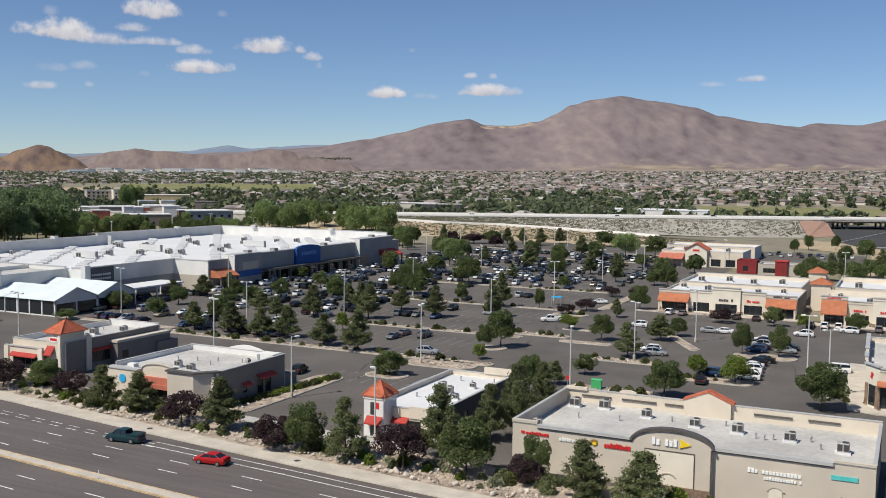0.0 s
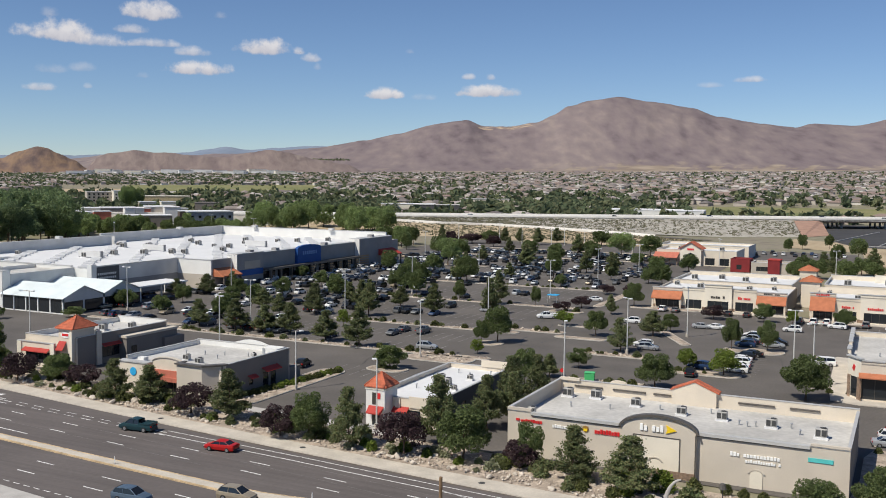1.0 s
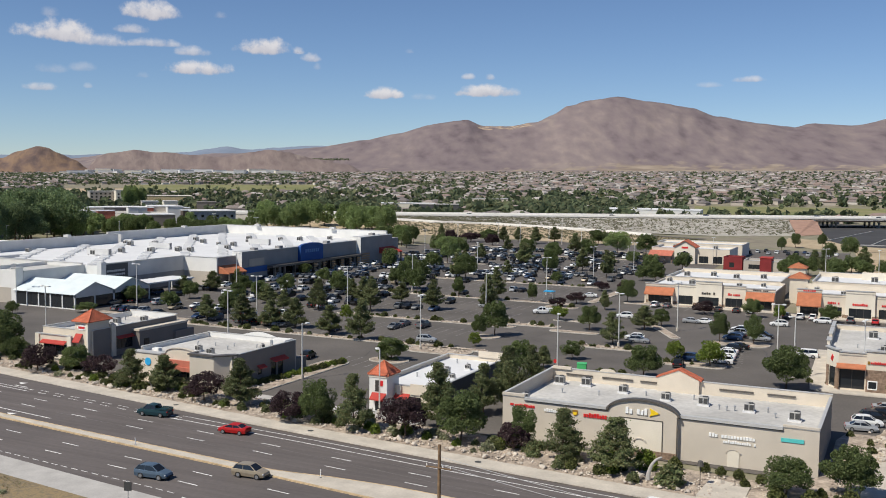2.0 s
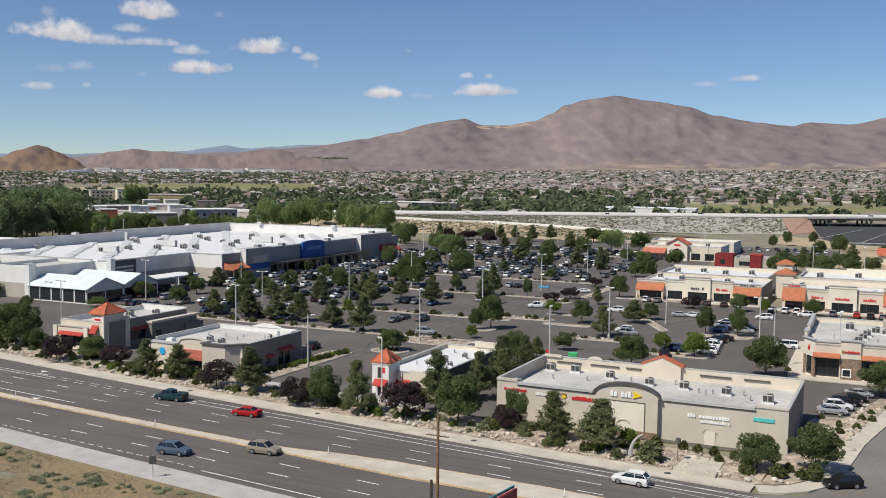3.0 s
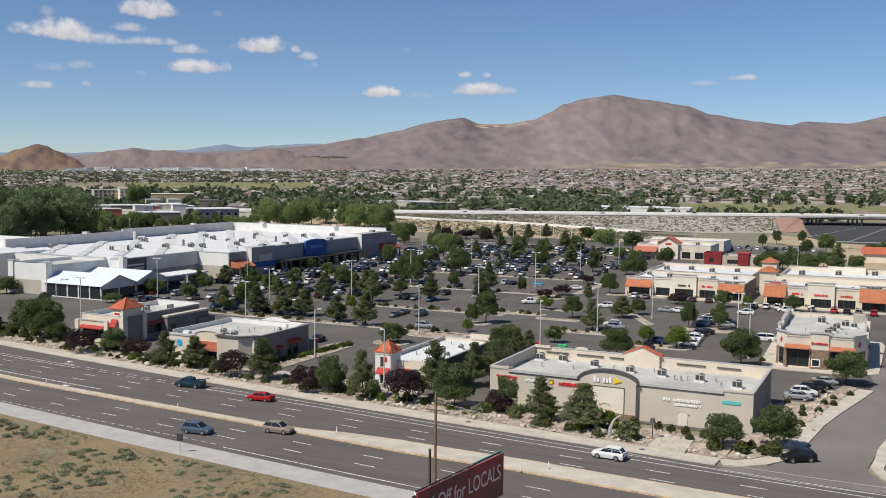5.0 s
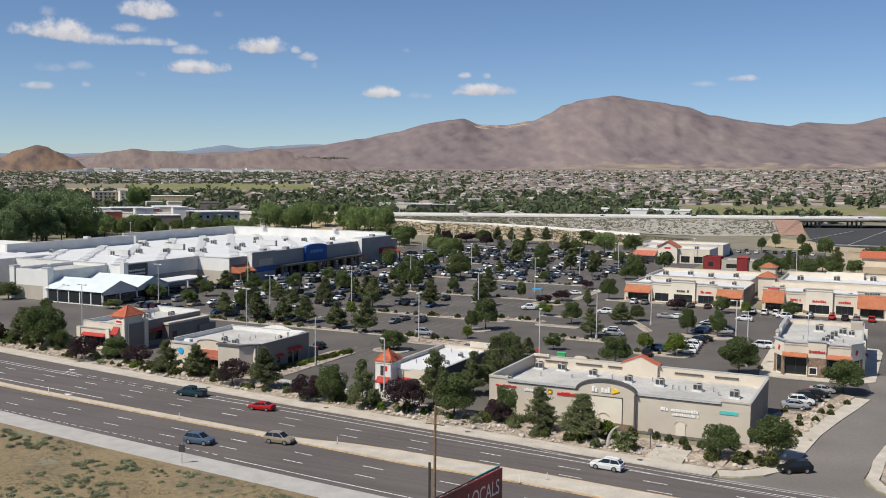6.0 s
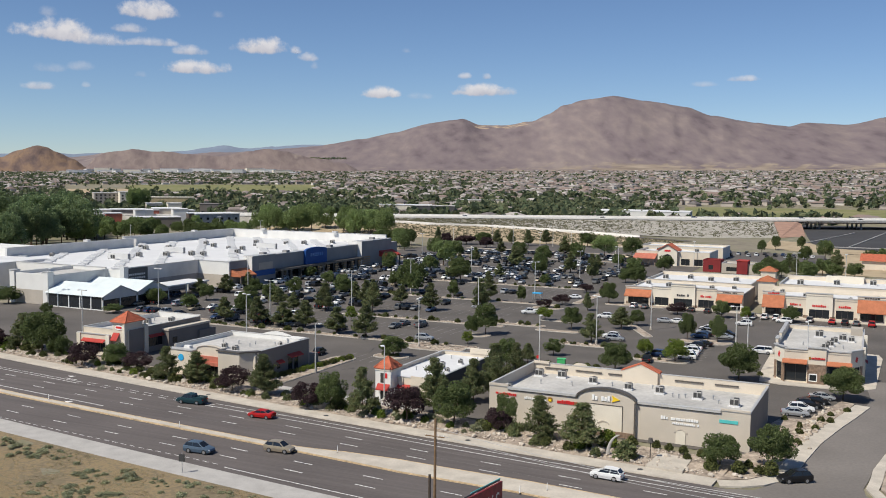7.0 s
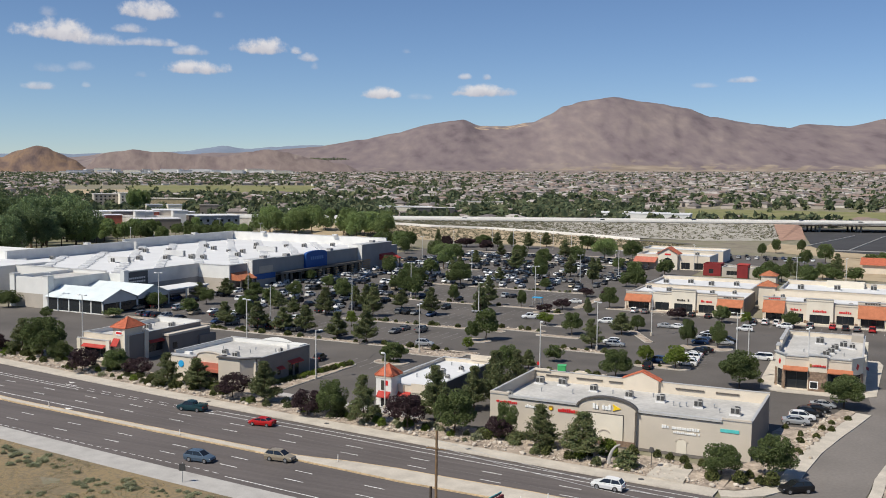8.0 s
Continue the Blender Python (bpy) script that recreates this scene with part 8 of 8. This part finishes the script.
for i, (c1, x, y) in enumerate((("silver", 48.3, 24.0), ("white", 49.0, 27.6), ("black", 49.9, 31.4), ("black", 50.8, 35.4), ("silver", 51.6, 39.4))):
    car("suv" if i in (1, 2) else "sedan", c1, x, y, 8)
for i in range(17):
    car(rc.choice(KIND), rc.choice(PICK), -28 + 3.1 * i, 372 + 8 * (i % 3), 90, False)
# vehicles on the highway
car("suv", "white", 28.6, -26.3, 176, where="on the highway", z=0.0)
car("suv", "black", 52.2, -15.6, 214, where="on the highway", z=0.0)
car("sedan", "red", -33.6, -20.9, 186, where="on the highway", z=0.0)
car("suv", "blue", -29.4, -42.2, 6, where="on the highway", z=0.0)
car("suv", "tan", -19.0, -36.4, 5, where="on the highway", z=0.0)
car("pickup", "dark teal", -50.9, -18.3, 187, where="on the highway", z=0.0)
for u, v, c1 in ((-150, -13, "black"), (60, -12, "grey"), (-260, -12, "white"), (20, 9, "silver"), (-70, 9, "dark blue")):
    x, y = along(u, v)
    car("suv" if u != -260 else "van", c1, x, y, math.degrees(math.atan2(FWD.y, FWD.x)), False, "on the freeway", 7.06)

# ---- shrubs, stones and street furniture ----
def shrub_mesh(name, seed, material, n, size, squash=0.7):
    r = random.Random(seed)
    pts = []
    for i in range(n):
        d = Vector((r.gauss(0, 1), r.gauss(0, 1), abs(r.gauss(0, 1)))).normalized() * (r.uniform(0.3, 1.0) if "sage" in name else r.uniform(0.6, 1.0))
        d *= 1 + (0.5 if "sage" in name else 0.25) * noise.noise(d * 2 + Vector((seed, 0, 0)))
        pts.append((d.x * 0.5, d.y * 0.5, 0.04 + d.z * squash))
    v, f = leaf_cloud(pts, size, seed)
    return from_arrays(name, v, f, material)


BOX = [shrub_mesh("shrub", 3 + i, BOXLEAF, 700, 0.12) for i in range(3)]
SAGES = [shrub_mesh("sagebrush", 13 + i, SAGE, 620, 0.13, 0.6) for i in range(3)]
GREEN = [shrub_mesh("shrub", 23 + i, LEAF["y"], 700, 0.12) for i in range(2)]
DARKS = [shrub_mesh("shrub", 33 + i, LEAF["p"], 700, 0.12) for i in range(2)]


def joined(name, items, material, label, category):
    """Many small pieces, each a mesh at a pose, joined into one object."""
    verts, faces = [], []
    for me, m in items:
        b = len(verts)
        verts += [tuple(m @ v.co) for v in me.vertices]
        faces += [tuple(b + i for i in p.vertices) for p in me.polygons]
    return tagged(new(name, from_arrays(name, verts, faces, material)), label, category, kind="stuff")


def low(mesh, name, label, x, y, w, h, z=0.0, group="shrubs"):
    ob = tagged(new(name, mesh), label, "shrub", group)
    ob.matrix_basis = pose(x, y, z, 0, 0, (x * 37 + y * 91) % 360) @ Matrix.Diagonal((w, w, h / 0.75, 1))
    return ob


rs = random.Random(8)
for i in range(175):
    x = rs.uniform(-135, 22)
    o = rs.uniform(-6.5, 0.4)
    px, py = off(x, o)
    k = rs.random()
    m, lab = (rs.choice(BOX), "rounded olive-green shrub on gravel") if k < 0.45 else (rs.choice(DARKS), "dark green shrub on gravel") if k < 0.75 else (rs.choice(GREEN), "lime-green shrub on gravel") if k < 0.88 else (rs.choice(SAGES), "grey-green shrub on gravel")
    s = rs.uniform(0.9, 2.4)
    low(m, "shrub", lab, px, py, s, s * rs.uniform(0.55, 0.8), 0.25)
for x, y, s, m in ((31.3, -8.6, 1.5, BOX), (33.4, -9.1, 1.4, BOX), (35.7, -9.6, 1.5, BOX), (36.9, -12.8, 1.4, BOX), (38.5, -10.3, 1.5, BOX), (41.0, -16.3, 2.2, BOX), (44.7, -15.6, 2.2, BOX), (47.3, -15.0, 1.6, BOX), (48.9, -14.6, 2.4, BOX), (40.1, -12.2, 1.3, BOX), (45.6, -12.4, 1.4, BOX),
                   (24.2, -10.9, 3.2, GREEN), (24.2, -17.0, 1.7, DARKS), (28.6, -16.2, 3.6, DARKS), (27.6, -8.8, 1.9, BOX), (8.5, -9.5, 2.0, DARKS), (15.5, -14.5, 1.6, BOX)):
    low(m[0], "shrub", "rounded green shrub beside the shop wall", x, y, s, s * 0.75, 0.3)
for x, y in ((47.6, 3), (48.6, 7), (48.1, 9.9), (49.9, 15.4), (52.4, 15.2), (47.0, 19.4), (52.8, 21.4), (54.3, 21.3), (54.0, 26.4), (56.4, 31.0), (50.2, 11.4), (50.6, 4.2), (38, 57), (41.5, 57.4), (45, 57.2), (48, 57), (57, 55), (47, 20)):
    low(rs.choice(BOX), "shrub", "rounded olive-green shrub on gravel", x, y, rs.uniform(1.0, 1.7), rs.uniform(0.7, 1.0), 0.1)
for x0, x1, y, n in ((-110, -30, 57.2, 26), (-84, -36, 91.5, 16), (-110, -38, 140, 16), (-118, -42, 186.4, 14), (-43, -25, 96.8, 7), (-12, 3, 74.3, 8), (-39, -32, 133, 3), (10, 21, 63.8, 4), (12, 24, 101.5, 3), (-7, 8, 45.5, 8), (-45, -37, 38.5, 4)):
    for i in range(n):
        s = rs.uniform(0.9, 2.2)
        low(rs.choice(BOX + DARKS), "shrub", "olive-green shrub in a kerbed island", rs.uniform(x0, x1), y + rs.uniform(-0.6, 0.6), s, s * 0.6, 0.15)
for i in range(24):
    low(rs.choice(BOX + GREEN), "hedge_shrub", "clipped yellow-green hedge shrub", -50.5 + 0.25 * i * 0.55 + rs.uniform(-0.3, 0.3), 3 + i * 1.25, 1.7, 1.1, 0.05, "clipped hedge")
island(-52, -46, 1, 33.5, label="kerbed hedge strip between drive and lot")
# sagebrush and dry grass of the near verge
extra_sage = []
for i in range(420):
    x = rs.uniform(-80, 10)
    o = 41.5 + rs.random() * 24
    while noise.noise((x * 0.11 + 0.5, o * 0.17 + 0.3, 4.4)) < -0.12:
        x, o = rs.uniform(-80, 10), 41.5 + rs.random() * 24
    px, py = off(x, o)
    s = rs.uniform(0.6, 1.7) * (1.4 if rs.random() < 0.15 else 1)
    if i < 285:
        low(rs.choice(SAGES), "sagebrush", "grey-green sagebrush on dry earth", px, py, s, s * 0.34, 0.0, "sagebrush of the verge")
    else:
        extra_sage.append((rs.choice(SAGES), pose(px, py, 0, 0, 0, i * 53) @ Matrix.Diagonal((s * 0.7, s * 0.7, s * 0.36, 1))))
joined("low_sagebrush", extra_sage, SAGE, "small grey-green sagebrush scattered on dry earth", "sagebrush")
gv = []
for i in range(60000):
    x = rs.uniform(-95, 40)
    px, py = off(x, 40.6 + rs.random() ** 0.9 * 45)
    if noise.noise((px * 0.11, py * 0.11, 7)) > -0.1:
        gv.append((px, py, 0.06 + 0.35 * noise.noise((px * 0.08, py * 0.08, 3))))
v, f = leaf_cloud(gv, 0.15, 5, -1.2)
tagged(new("dry_grass", from_arrays("dry_grass", v, f, DRYGRASS)), "dry yellow grass tufts on the verge", "grass", kind="stuff")
# scrub on the freeway bank and slopes
sv = []
for i in range(4200):
    k = rs.uniform(0, 6.99)
    j = int(k)
    top = Vector((*along(UFW[j] + (UFW[j + 1] - UFW[j]) * (k - j), -20), 6.1))
    mid = Vector(RAMP[j]).lerp(Vector(RAMP[j + 1]), k - j) + Vector((4, 8.2, -0.15))
    if i < 2400:
        mid = Vector(SLOPE_FOOT[j]).lerp(Vector(SLOPE_FOOT[j + 1]), k - j)
        c = mid.lerp(top, rs.uniform(0.04, 0.95))
    else:
        c = mid + Vector((-4, -8.5, -0.1))
        c = c.lerp(Vector((c.x, 412, 0.0)), rs.uniform(0.02, 0.95))
    for q in range(11):
        sv.append((c.x + rs.gauss(0, 0.6), c.y + rs.gauss(0, 0.6), c.z + rs.uniform(0.1, 0.8)))
v, f = leaf_cloud(sv, 0.55, 6)
tagged(new("scrub", from_arrays("scrub", v, f, island_mat("scrub_leaves", [(0.15, 0.14, 0.09), (0.19, 0.18, 0.12), (0.12, 0.12, 0.075)], 0.9, 0.2))), "low dry scrub on the freeway bank", "scrub", kind="stuff")


def boulder_mesh(seed):
    bm = empty_bm()
    bmesh.ops.create_icosphere(bm, subdivisions=2, radius=0.5)
    for v in bm.verts:
        v.co *= 1 + 0.45 * noise.noise(v.co * 2.2 + Vector((seed * 3.1, 0, 0)))
        v.co.z *= 0.7
    return mesh_of("boulder", bm, STONES)


BOULDERS = [boulder_mesh(i) for i in range(6)]
for i in range(215):
    x = rs.uniform(-130, 47)
    o = rs.choice((0.8, 0.2, -0.7, -1.8, -3.2, -4.5)) + rs.uniform(-0.5, 0.3)
    px, py = off(x, o)
    s = rs.uniform(0.35, 0.95) * (1.5 if rs.random() < 0.12 else 1)
    ob = tagged(new("boulder", rs.choice(BOULDERS)), "pale tan landscape boulder", "boulder", "boulders along the pavement")
    ob.matrix_basis = pose(px, py, 0.28 + s * 0.12, rs.uniform(-15, 15), rs.uniform(-15, 15), rs.uniform(0, 360)) @ Matrix.Diagonal((s, s * rs.uniform(0.7, 1), s, 1))
for i in range(80):
    k = rs.randrange(8)
    x0, x1, y0, y1 = ((-112, -28, 56.3, 58.2), (-85, -35, 90.6, 92.4), (-111, -36, 139.2, 140.6), (-120, -42, 185.6, 187.2), (-13, 3, 73, 75.6), (-43, -25, 95.5, 98), (46, 53, 2, 28), (-7, 8, 43, 48))[k]
    s = rs.uniform(0.3, 0.8)
    ob = tagged(new("boulder", rs.choice(BOULDERS)), "pale tan landscape boulder in a kerbed bed", "boulder", "boulders in the beds")
    ob.matrix_basis = pose(rs.uniform(x0, x1), rs.uniform(y0, y1), 0.18 + s * 0.15, 0, 0, rs.uniform(0, 360)) @ Matrix.Diagonal((s, s * 0.8, s, 1))
rocks = []


def rock(x, y, z, s):
    rocks.append((rs.choice(BOULDERS), pose(x, y, z + s * 0.14, rs.uniform(-12, 12), 0, rs.uniform(0, 360)) @ Matrix.Diagonal((s, s * 0.8, s, 1))))


for i in range(170):
    y = rs.uniform(-13, 33)
    rock(46.9 + max(0.0, y + 12) * 0.165 + rs.uniform(-1.6, 1.8), y, 0.16, rs.uniform(0.3, 0.95))
for x0, x1, y0, y1, n in ((-112, -28, 56.2, 58.2, 150), (-85, -35, 90.6, 92.4, 60), (-111, -36, 139.2, 140.6, 50), (-42, -30, 50.5, 55.5, 45), (-7, 8, 43, 48, 60), (-13, 3, 73, 75.6, 40), (-43, -25, 95.5, 98, 25), (-50, -47, 3, 32, 50)):
    for i in range(n):
        rock(rs.uniform(x0, x1), rs.uniform(y0, y1), 0.12, rs.uniform(0.25, 0.75))
joined("rocks", rocks, STONES, "pale landscape rocks in the kerbed beds", "rocks")
gv, gf = [], []
for i in range(4200):
    x = rs.uniform(-130, 42)
    px, py = off(x, rs.uniform(-7.5, 1.2))
    s = rs.uniform(0.06, 0.2)
    b = len(gv)
    z = 0.36 + 0.12 * noise.noise((px * 0.2, py * 0.2, 1))
    gv += [(px - s, py - s * 0.6, z), (px + s * 0.7, py - s, z), (px + s, py + s * 0.8, z), (px - s * 0.5, py + s, z), (px, py, z + s * 0.9)]
    gf += [(b, b + 1, b + 4), (b + 1, b + 2, b + 4), (b + 2, b + 3, b + 4), (b + 3, b, b + 4)]
tagged(new("cobbles", from_arrays("cobbles", gv, gf, STONES)), "loose pale cobbles between the shrubs", "cobbles", kind="stuff")

# billboard on the verge
B = thing("billboard", "long red and dark advertising billboard on a steel column", "billboard", 27.6, -73.0, 0, 82)
REDFACE = mat("billboard_red_print", (0.20, 0.022, 0.028), 0.5, 0.35, 0.25, 3, 0.02, tint=(0.055, 0.03, 0.032))
part("panel", bevelled(boxm(-7.5, 7.5, -0.12, 0.12, 6.7, 11.0), 0.03), REDFACE, B, "dark red printed face")
part("rear_panel", boxm(-7.5, 7.5, 0.5, 0.6, 6.7, 10.6), PALE_CONC, B)
part("top_rail", boxm(-7.5, 7.4, 0.14, 0.22, 11.0, 11.12), plain("dark_rail", (0.05, 0.05, 0.055), 0.5), B, "dark steel top rail")
part("top_rail", boxm(2.0, 7.6, 0.23, 0.3, 11.05, 11.2), plain("teal_rail", (0.08, 0.42, 0.42), 0.5), B, "teal steel top rail")
for i in range(8):
    part("stay", boxm(-7.2 + i * 2.05, -7.1 + i * 2.05, 0.125, 0.5, 10.62, 10.95), SIGNWHITE, B)
part("column", tube(empty_bm(), (0, 0.9, 0), (0, 0.9, 9.5), 0.45, 0.45, 14), STEEL, B)
part("cross_beam", boxm(-6.5, 6.5, 0.65, 0.85, 7.6, 8.0), STEEL, B)
cu = bpy.data.curves.new("billboard_words", "FONT")
cu.body = "20% Off for LOCALS"
cu.size = 1.72
cu.extrude = 0.01
cu.align_x = "RIGHT"
tmp = bpy.data.objects.new("tmp", cu)
scene.collection.objects.link(tmp)
bpy.context.view_layer.update()
words = bpy.data.meshes.new_from_object(tmp.evaluated_get(bpy.context.evaluated_depsgraph_get()))
bpy.data.objects.remove(tmp)
words.materials.clear()
words.materials.append(plain("pale_print", (0.62, 0.58, 0.58), 0.5))
o = part("lettering", words, None, B, "pale printed words")
o.matrix_basis = pose(6.9, -0.135, 8.6, 90, 0, 0) @ Matrix.Diagonal((0.98, 1.25, 1, 1))

# wooden utility pole with wires
U = thing("utility_pole", "weathered wooden utility pole with wires", "utility pole", 18.9, -61.0)
part("pole", tube(empty_bm(), (0, 0, 0), (0, 0, 15.2), 0.19, 0.13, 10), WOODPOLE, U)
part("crossarm", bevelled(boxm(-1.2, 1.2, -0.2, -0.1, 13.2, 13.32), 0.015), WOODPOLE, U)
for x in (-1.1, 0.4, 1.1):
    part("insulator", tube(empty_bm(), (x, -0.15, 13.321), (x, -0.15, 13.5), 0.05, 0.03, 6), SIGNWHITE, U)


def wire(p, q, sag):
    c = bpy.data.curves.new("wire", "CURVE")
    c.dimensions = "3D"
    c.bevel_depth = 0.022
    s = c.splines.new("POLY")
    s.points.add(14)
    for i in range(15):
        u = i / 14
        a = Vector(p).lerp(Vector(q), u)
        s.points[i].co = (a.x, a.y, a.z - sag * 4 * u * (1 - u), 1)
    c.materials.append(CABLE)
    return tagged(new("wire", c), "thin dark overhead utility wire", "wire", "overhead wires")


wire((18.9, -61, 14.2), (66, -62, 11.7), 0.9)
wire((18.9, -61, 13.5), (66, -62.4, 11.1), 0.9)
ST = thing("stub_post", "dark timber stub post beside the pole", "post", 17.9, -60.3)
part("post", tube(empty_bm(), (0, 0, 0), (0, 0, 8.6), 0.16, 0.15, 8), mat("dark_timber", (0.07, 0.055, 0.045), 0.9), ST)
GP = thing("guy_pole", "wooden pole carrying the wires", "utility pole", 66, -62.2)
part("pole", tube(empty_bm(), (0, 0, 0), (0, 0, 12.2), 0.17, 0.12, 8), WOODPOLE, GP)


def delineator(x, o):
    px, py = off(x, o)
    t = thing("delineator", "white plastic delineator post on the median", "post", px, py, 0.15, 0, "delineators of the median")
    part("post", tube(empty_bm(), (0, 0, 0), (0, 0, 1.0), 0.06, 0.05, 8), SIGNWHITE, t)
    part("foot", tube(empty_bm(), (0, 0, -0.02), (0, 0, 0.05), 0.14, 0.12, 8), BLACKTRIM, t)


for x, o in ((-38.8, 22.4), (-72, 22.7), (-9, 19.5), (24.5, 18.5), (22, 21.6), (-105, 22.6)):
    delineator(x, o)
RS = thing("road_sign", "small grey-backed road sign on a post", "sign", -24.9, -51.3, 0, 20)
part("post", boxm(-0.04, 0.04, -0.04, 0.04, -0.1, 2.9), STEEL, RS)
part("plate", bevelled(boxm(-0.45, 0.45, -0.09, -0.05, 1.7, 2.75), 0.02), UNITDARK, RS)
MB = thing("mailbox_post", "small shrub ball lamp on a thin dark post", "lamp post", 31.9, -14.9, 0.4)
part("post", tube(empty_bm(), (0, 0, 0), (0, 0, 2.4), 0.05, 0.05, 6), BLACKTRIM, MB)
part("lamp", tube(empty_bm(), (0, 0, 2.402), (0, 0, 3.0), 0.45, 0.3, 8), BRONZE, MB)
AR = thing("arch_sculpture", "pale curved steel sculpture among rocks", "sculpture", 25.7, -15.6, 0.35)
bm = empty_bm()
rings = []
for i in range(10):
    a0 = radians(180 - i * 9)
    c, w = Vector((2.0 + 2.0 * math.cos(a0), 0, 3.1 * math.sin(a0))), 0.30 - i * 0.022
    nx, nz = math.cos(a0), math.sin(a0)
    rings.append([bm.verts.new((c.x + p * w * nx, q * w * 0.6, c.z + p * w * nz)) for p, q in ((1, 0.4), (0.4, 1), (-0.4, 1), (-1, 0.4), (-1, -0.4), (-0.4, -1), (0.4, -1), (1, -0.4))])
for r0, r1 in zip(rings, rings[1:]):
    for k in range(8):
        bm.faces.new((r0[k], r0[(k + 1) % 8], r1[(k + 1) % 8], r1[k]))
bm.faces.new(rings[0])
bm.faces.new(rings[-1])
bmesh.ops.recalc_face_normals(bm, faces=bm.faces[:])
part("blade", bm, PALE_CONC, AR)
part("rock", boulder_mesh(9), None, AR).matrix_basis = pose(-1.5, 0.2, 0.3) @ Matrix.Diagonal((2.0, 1.5, 1.6, 1))
UB = thing("utility_box", "bright green utility box in a bed", "box", -2.5, 46.4, 0.15, 12)
part("box", bevelled(boxm(-0.9, 0.9, -0.7, 0.7, 0, 1.5), 0.06), plain("utility_green", (0.06, 0.42, 0.14), 0.6), UB)
part("lid", boxm(-0.95, 0.95, -0.75, 0.75, 1.505, 1.6), plain("utility_green_lid", (0.08, 0.48, 0.18), 0.6), UB)
for x, y in ((-46.0, 150.5),):
    CC = thing("cart_corral", "blue cart return shelter", "shelter", x, y)
    part("roof", boxm(-1.6, 1.6, -1.2, 1.2, 2.2, 2.4), SIGNBLUE, CC)
    for sx in (-1.4, 1.4):
        for sy in (-1, 1):
            part("post", boxm(sx - 0.05, sx + 0.05, sy - 0.05, sy + 0.05, 0, 2.19), STEEL, CC)
for x in (-52, -24, 4, 32):
    px, py = off(x, 3.0)
    mh = solid("manhole_cover", tube(empty_bm(), (px, py, 0.15), (px, py, 0.158), 0.45, 0.45, 14), UNITDARK, "dark round manhole cover in the pavement", "manhole", "covers in the pavement", "")
for x, y in ((-6.4, 42.0),):
    SN = thing("stop_sign", "red stop sign on a post", "sign", x, y)
    part("post", boxm(-0.04, 0.04, -0.04, 0.04, 0, 2.6), STEEL, SN)
    part("plate", prism(empty_bm(), [(0.36 * math.cos(radians(22.5 + 45 * i)), 2.5 + 0.42 * math.sin(radians(22.5 + 45 * i))) for i in range(8)], "y", -0.08, -0.045), SIGNRED, SN)
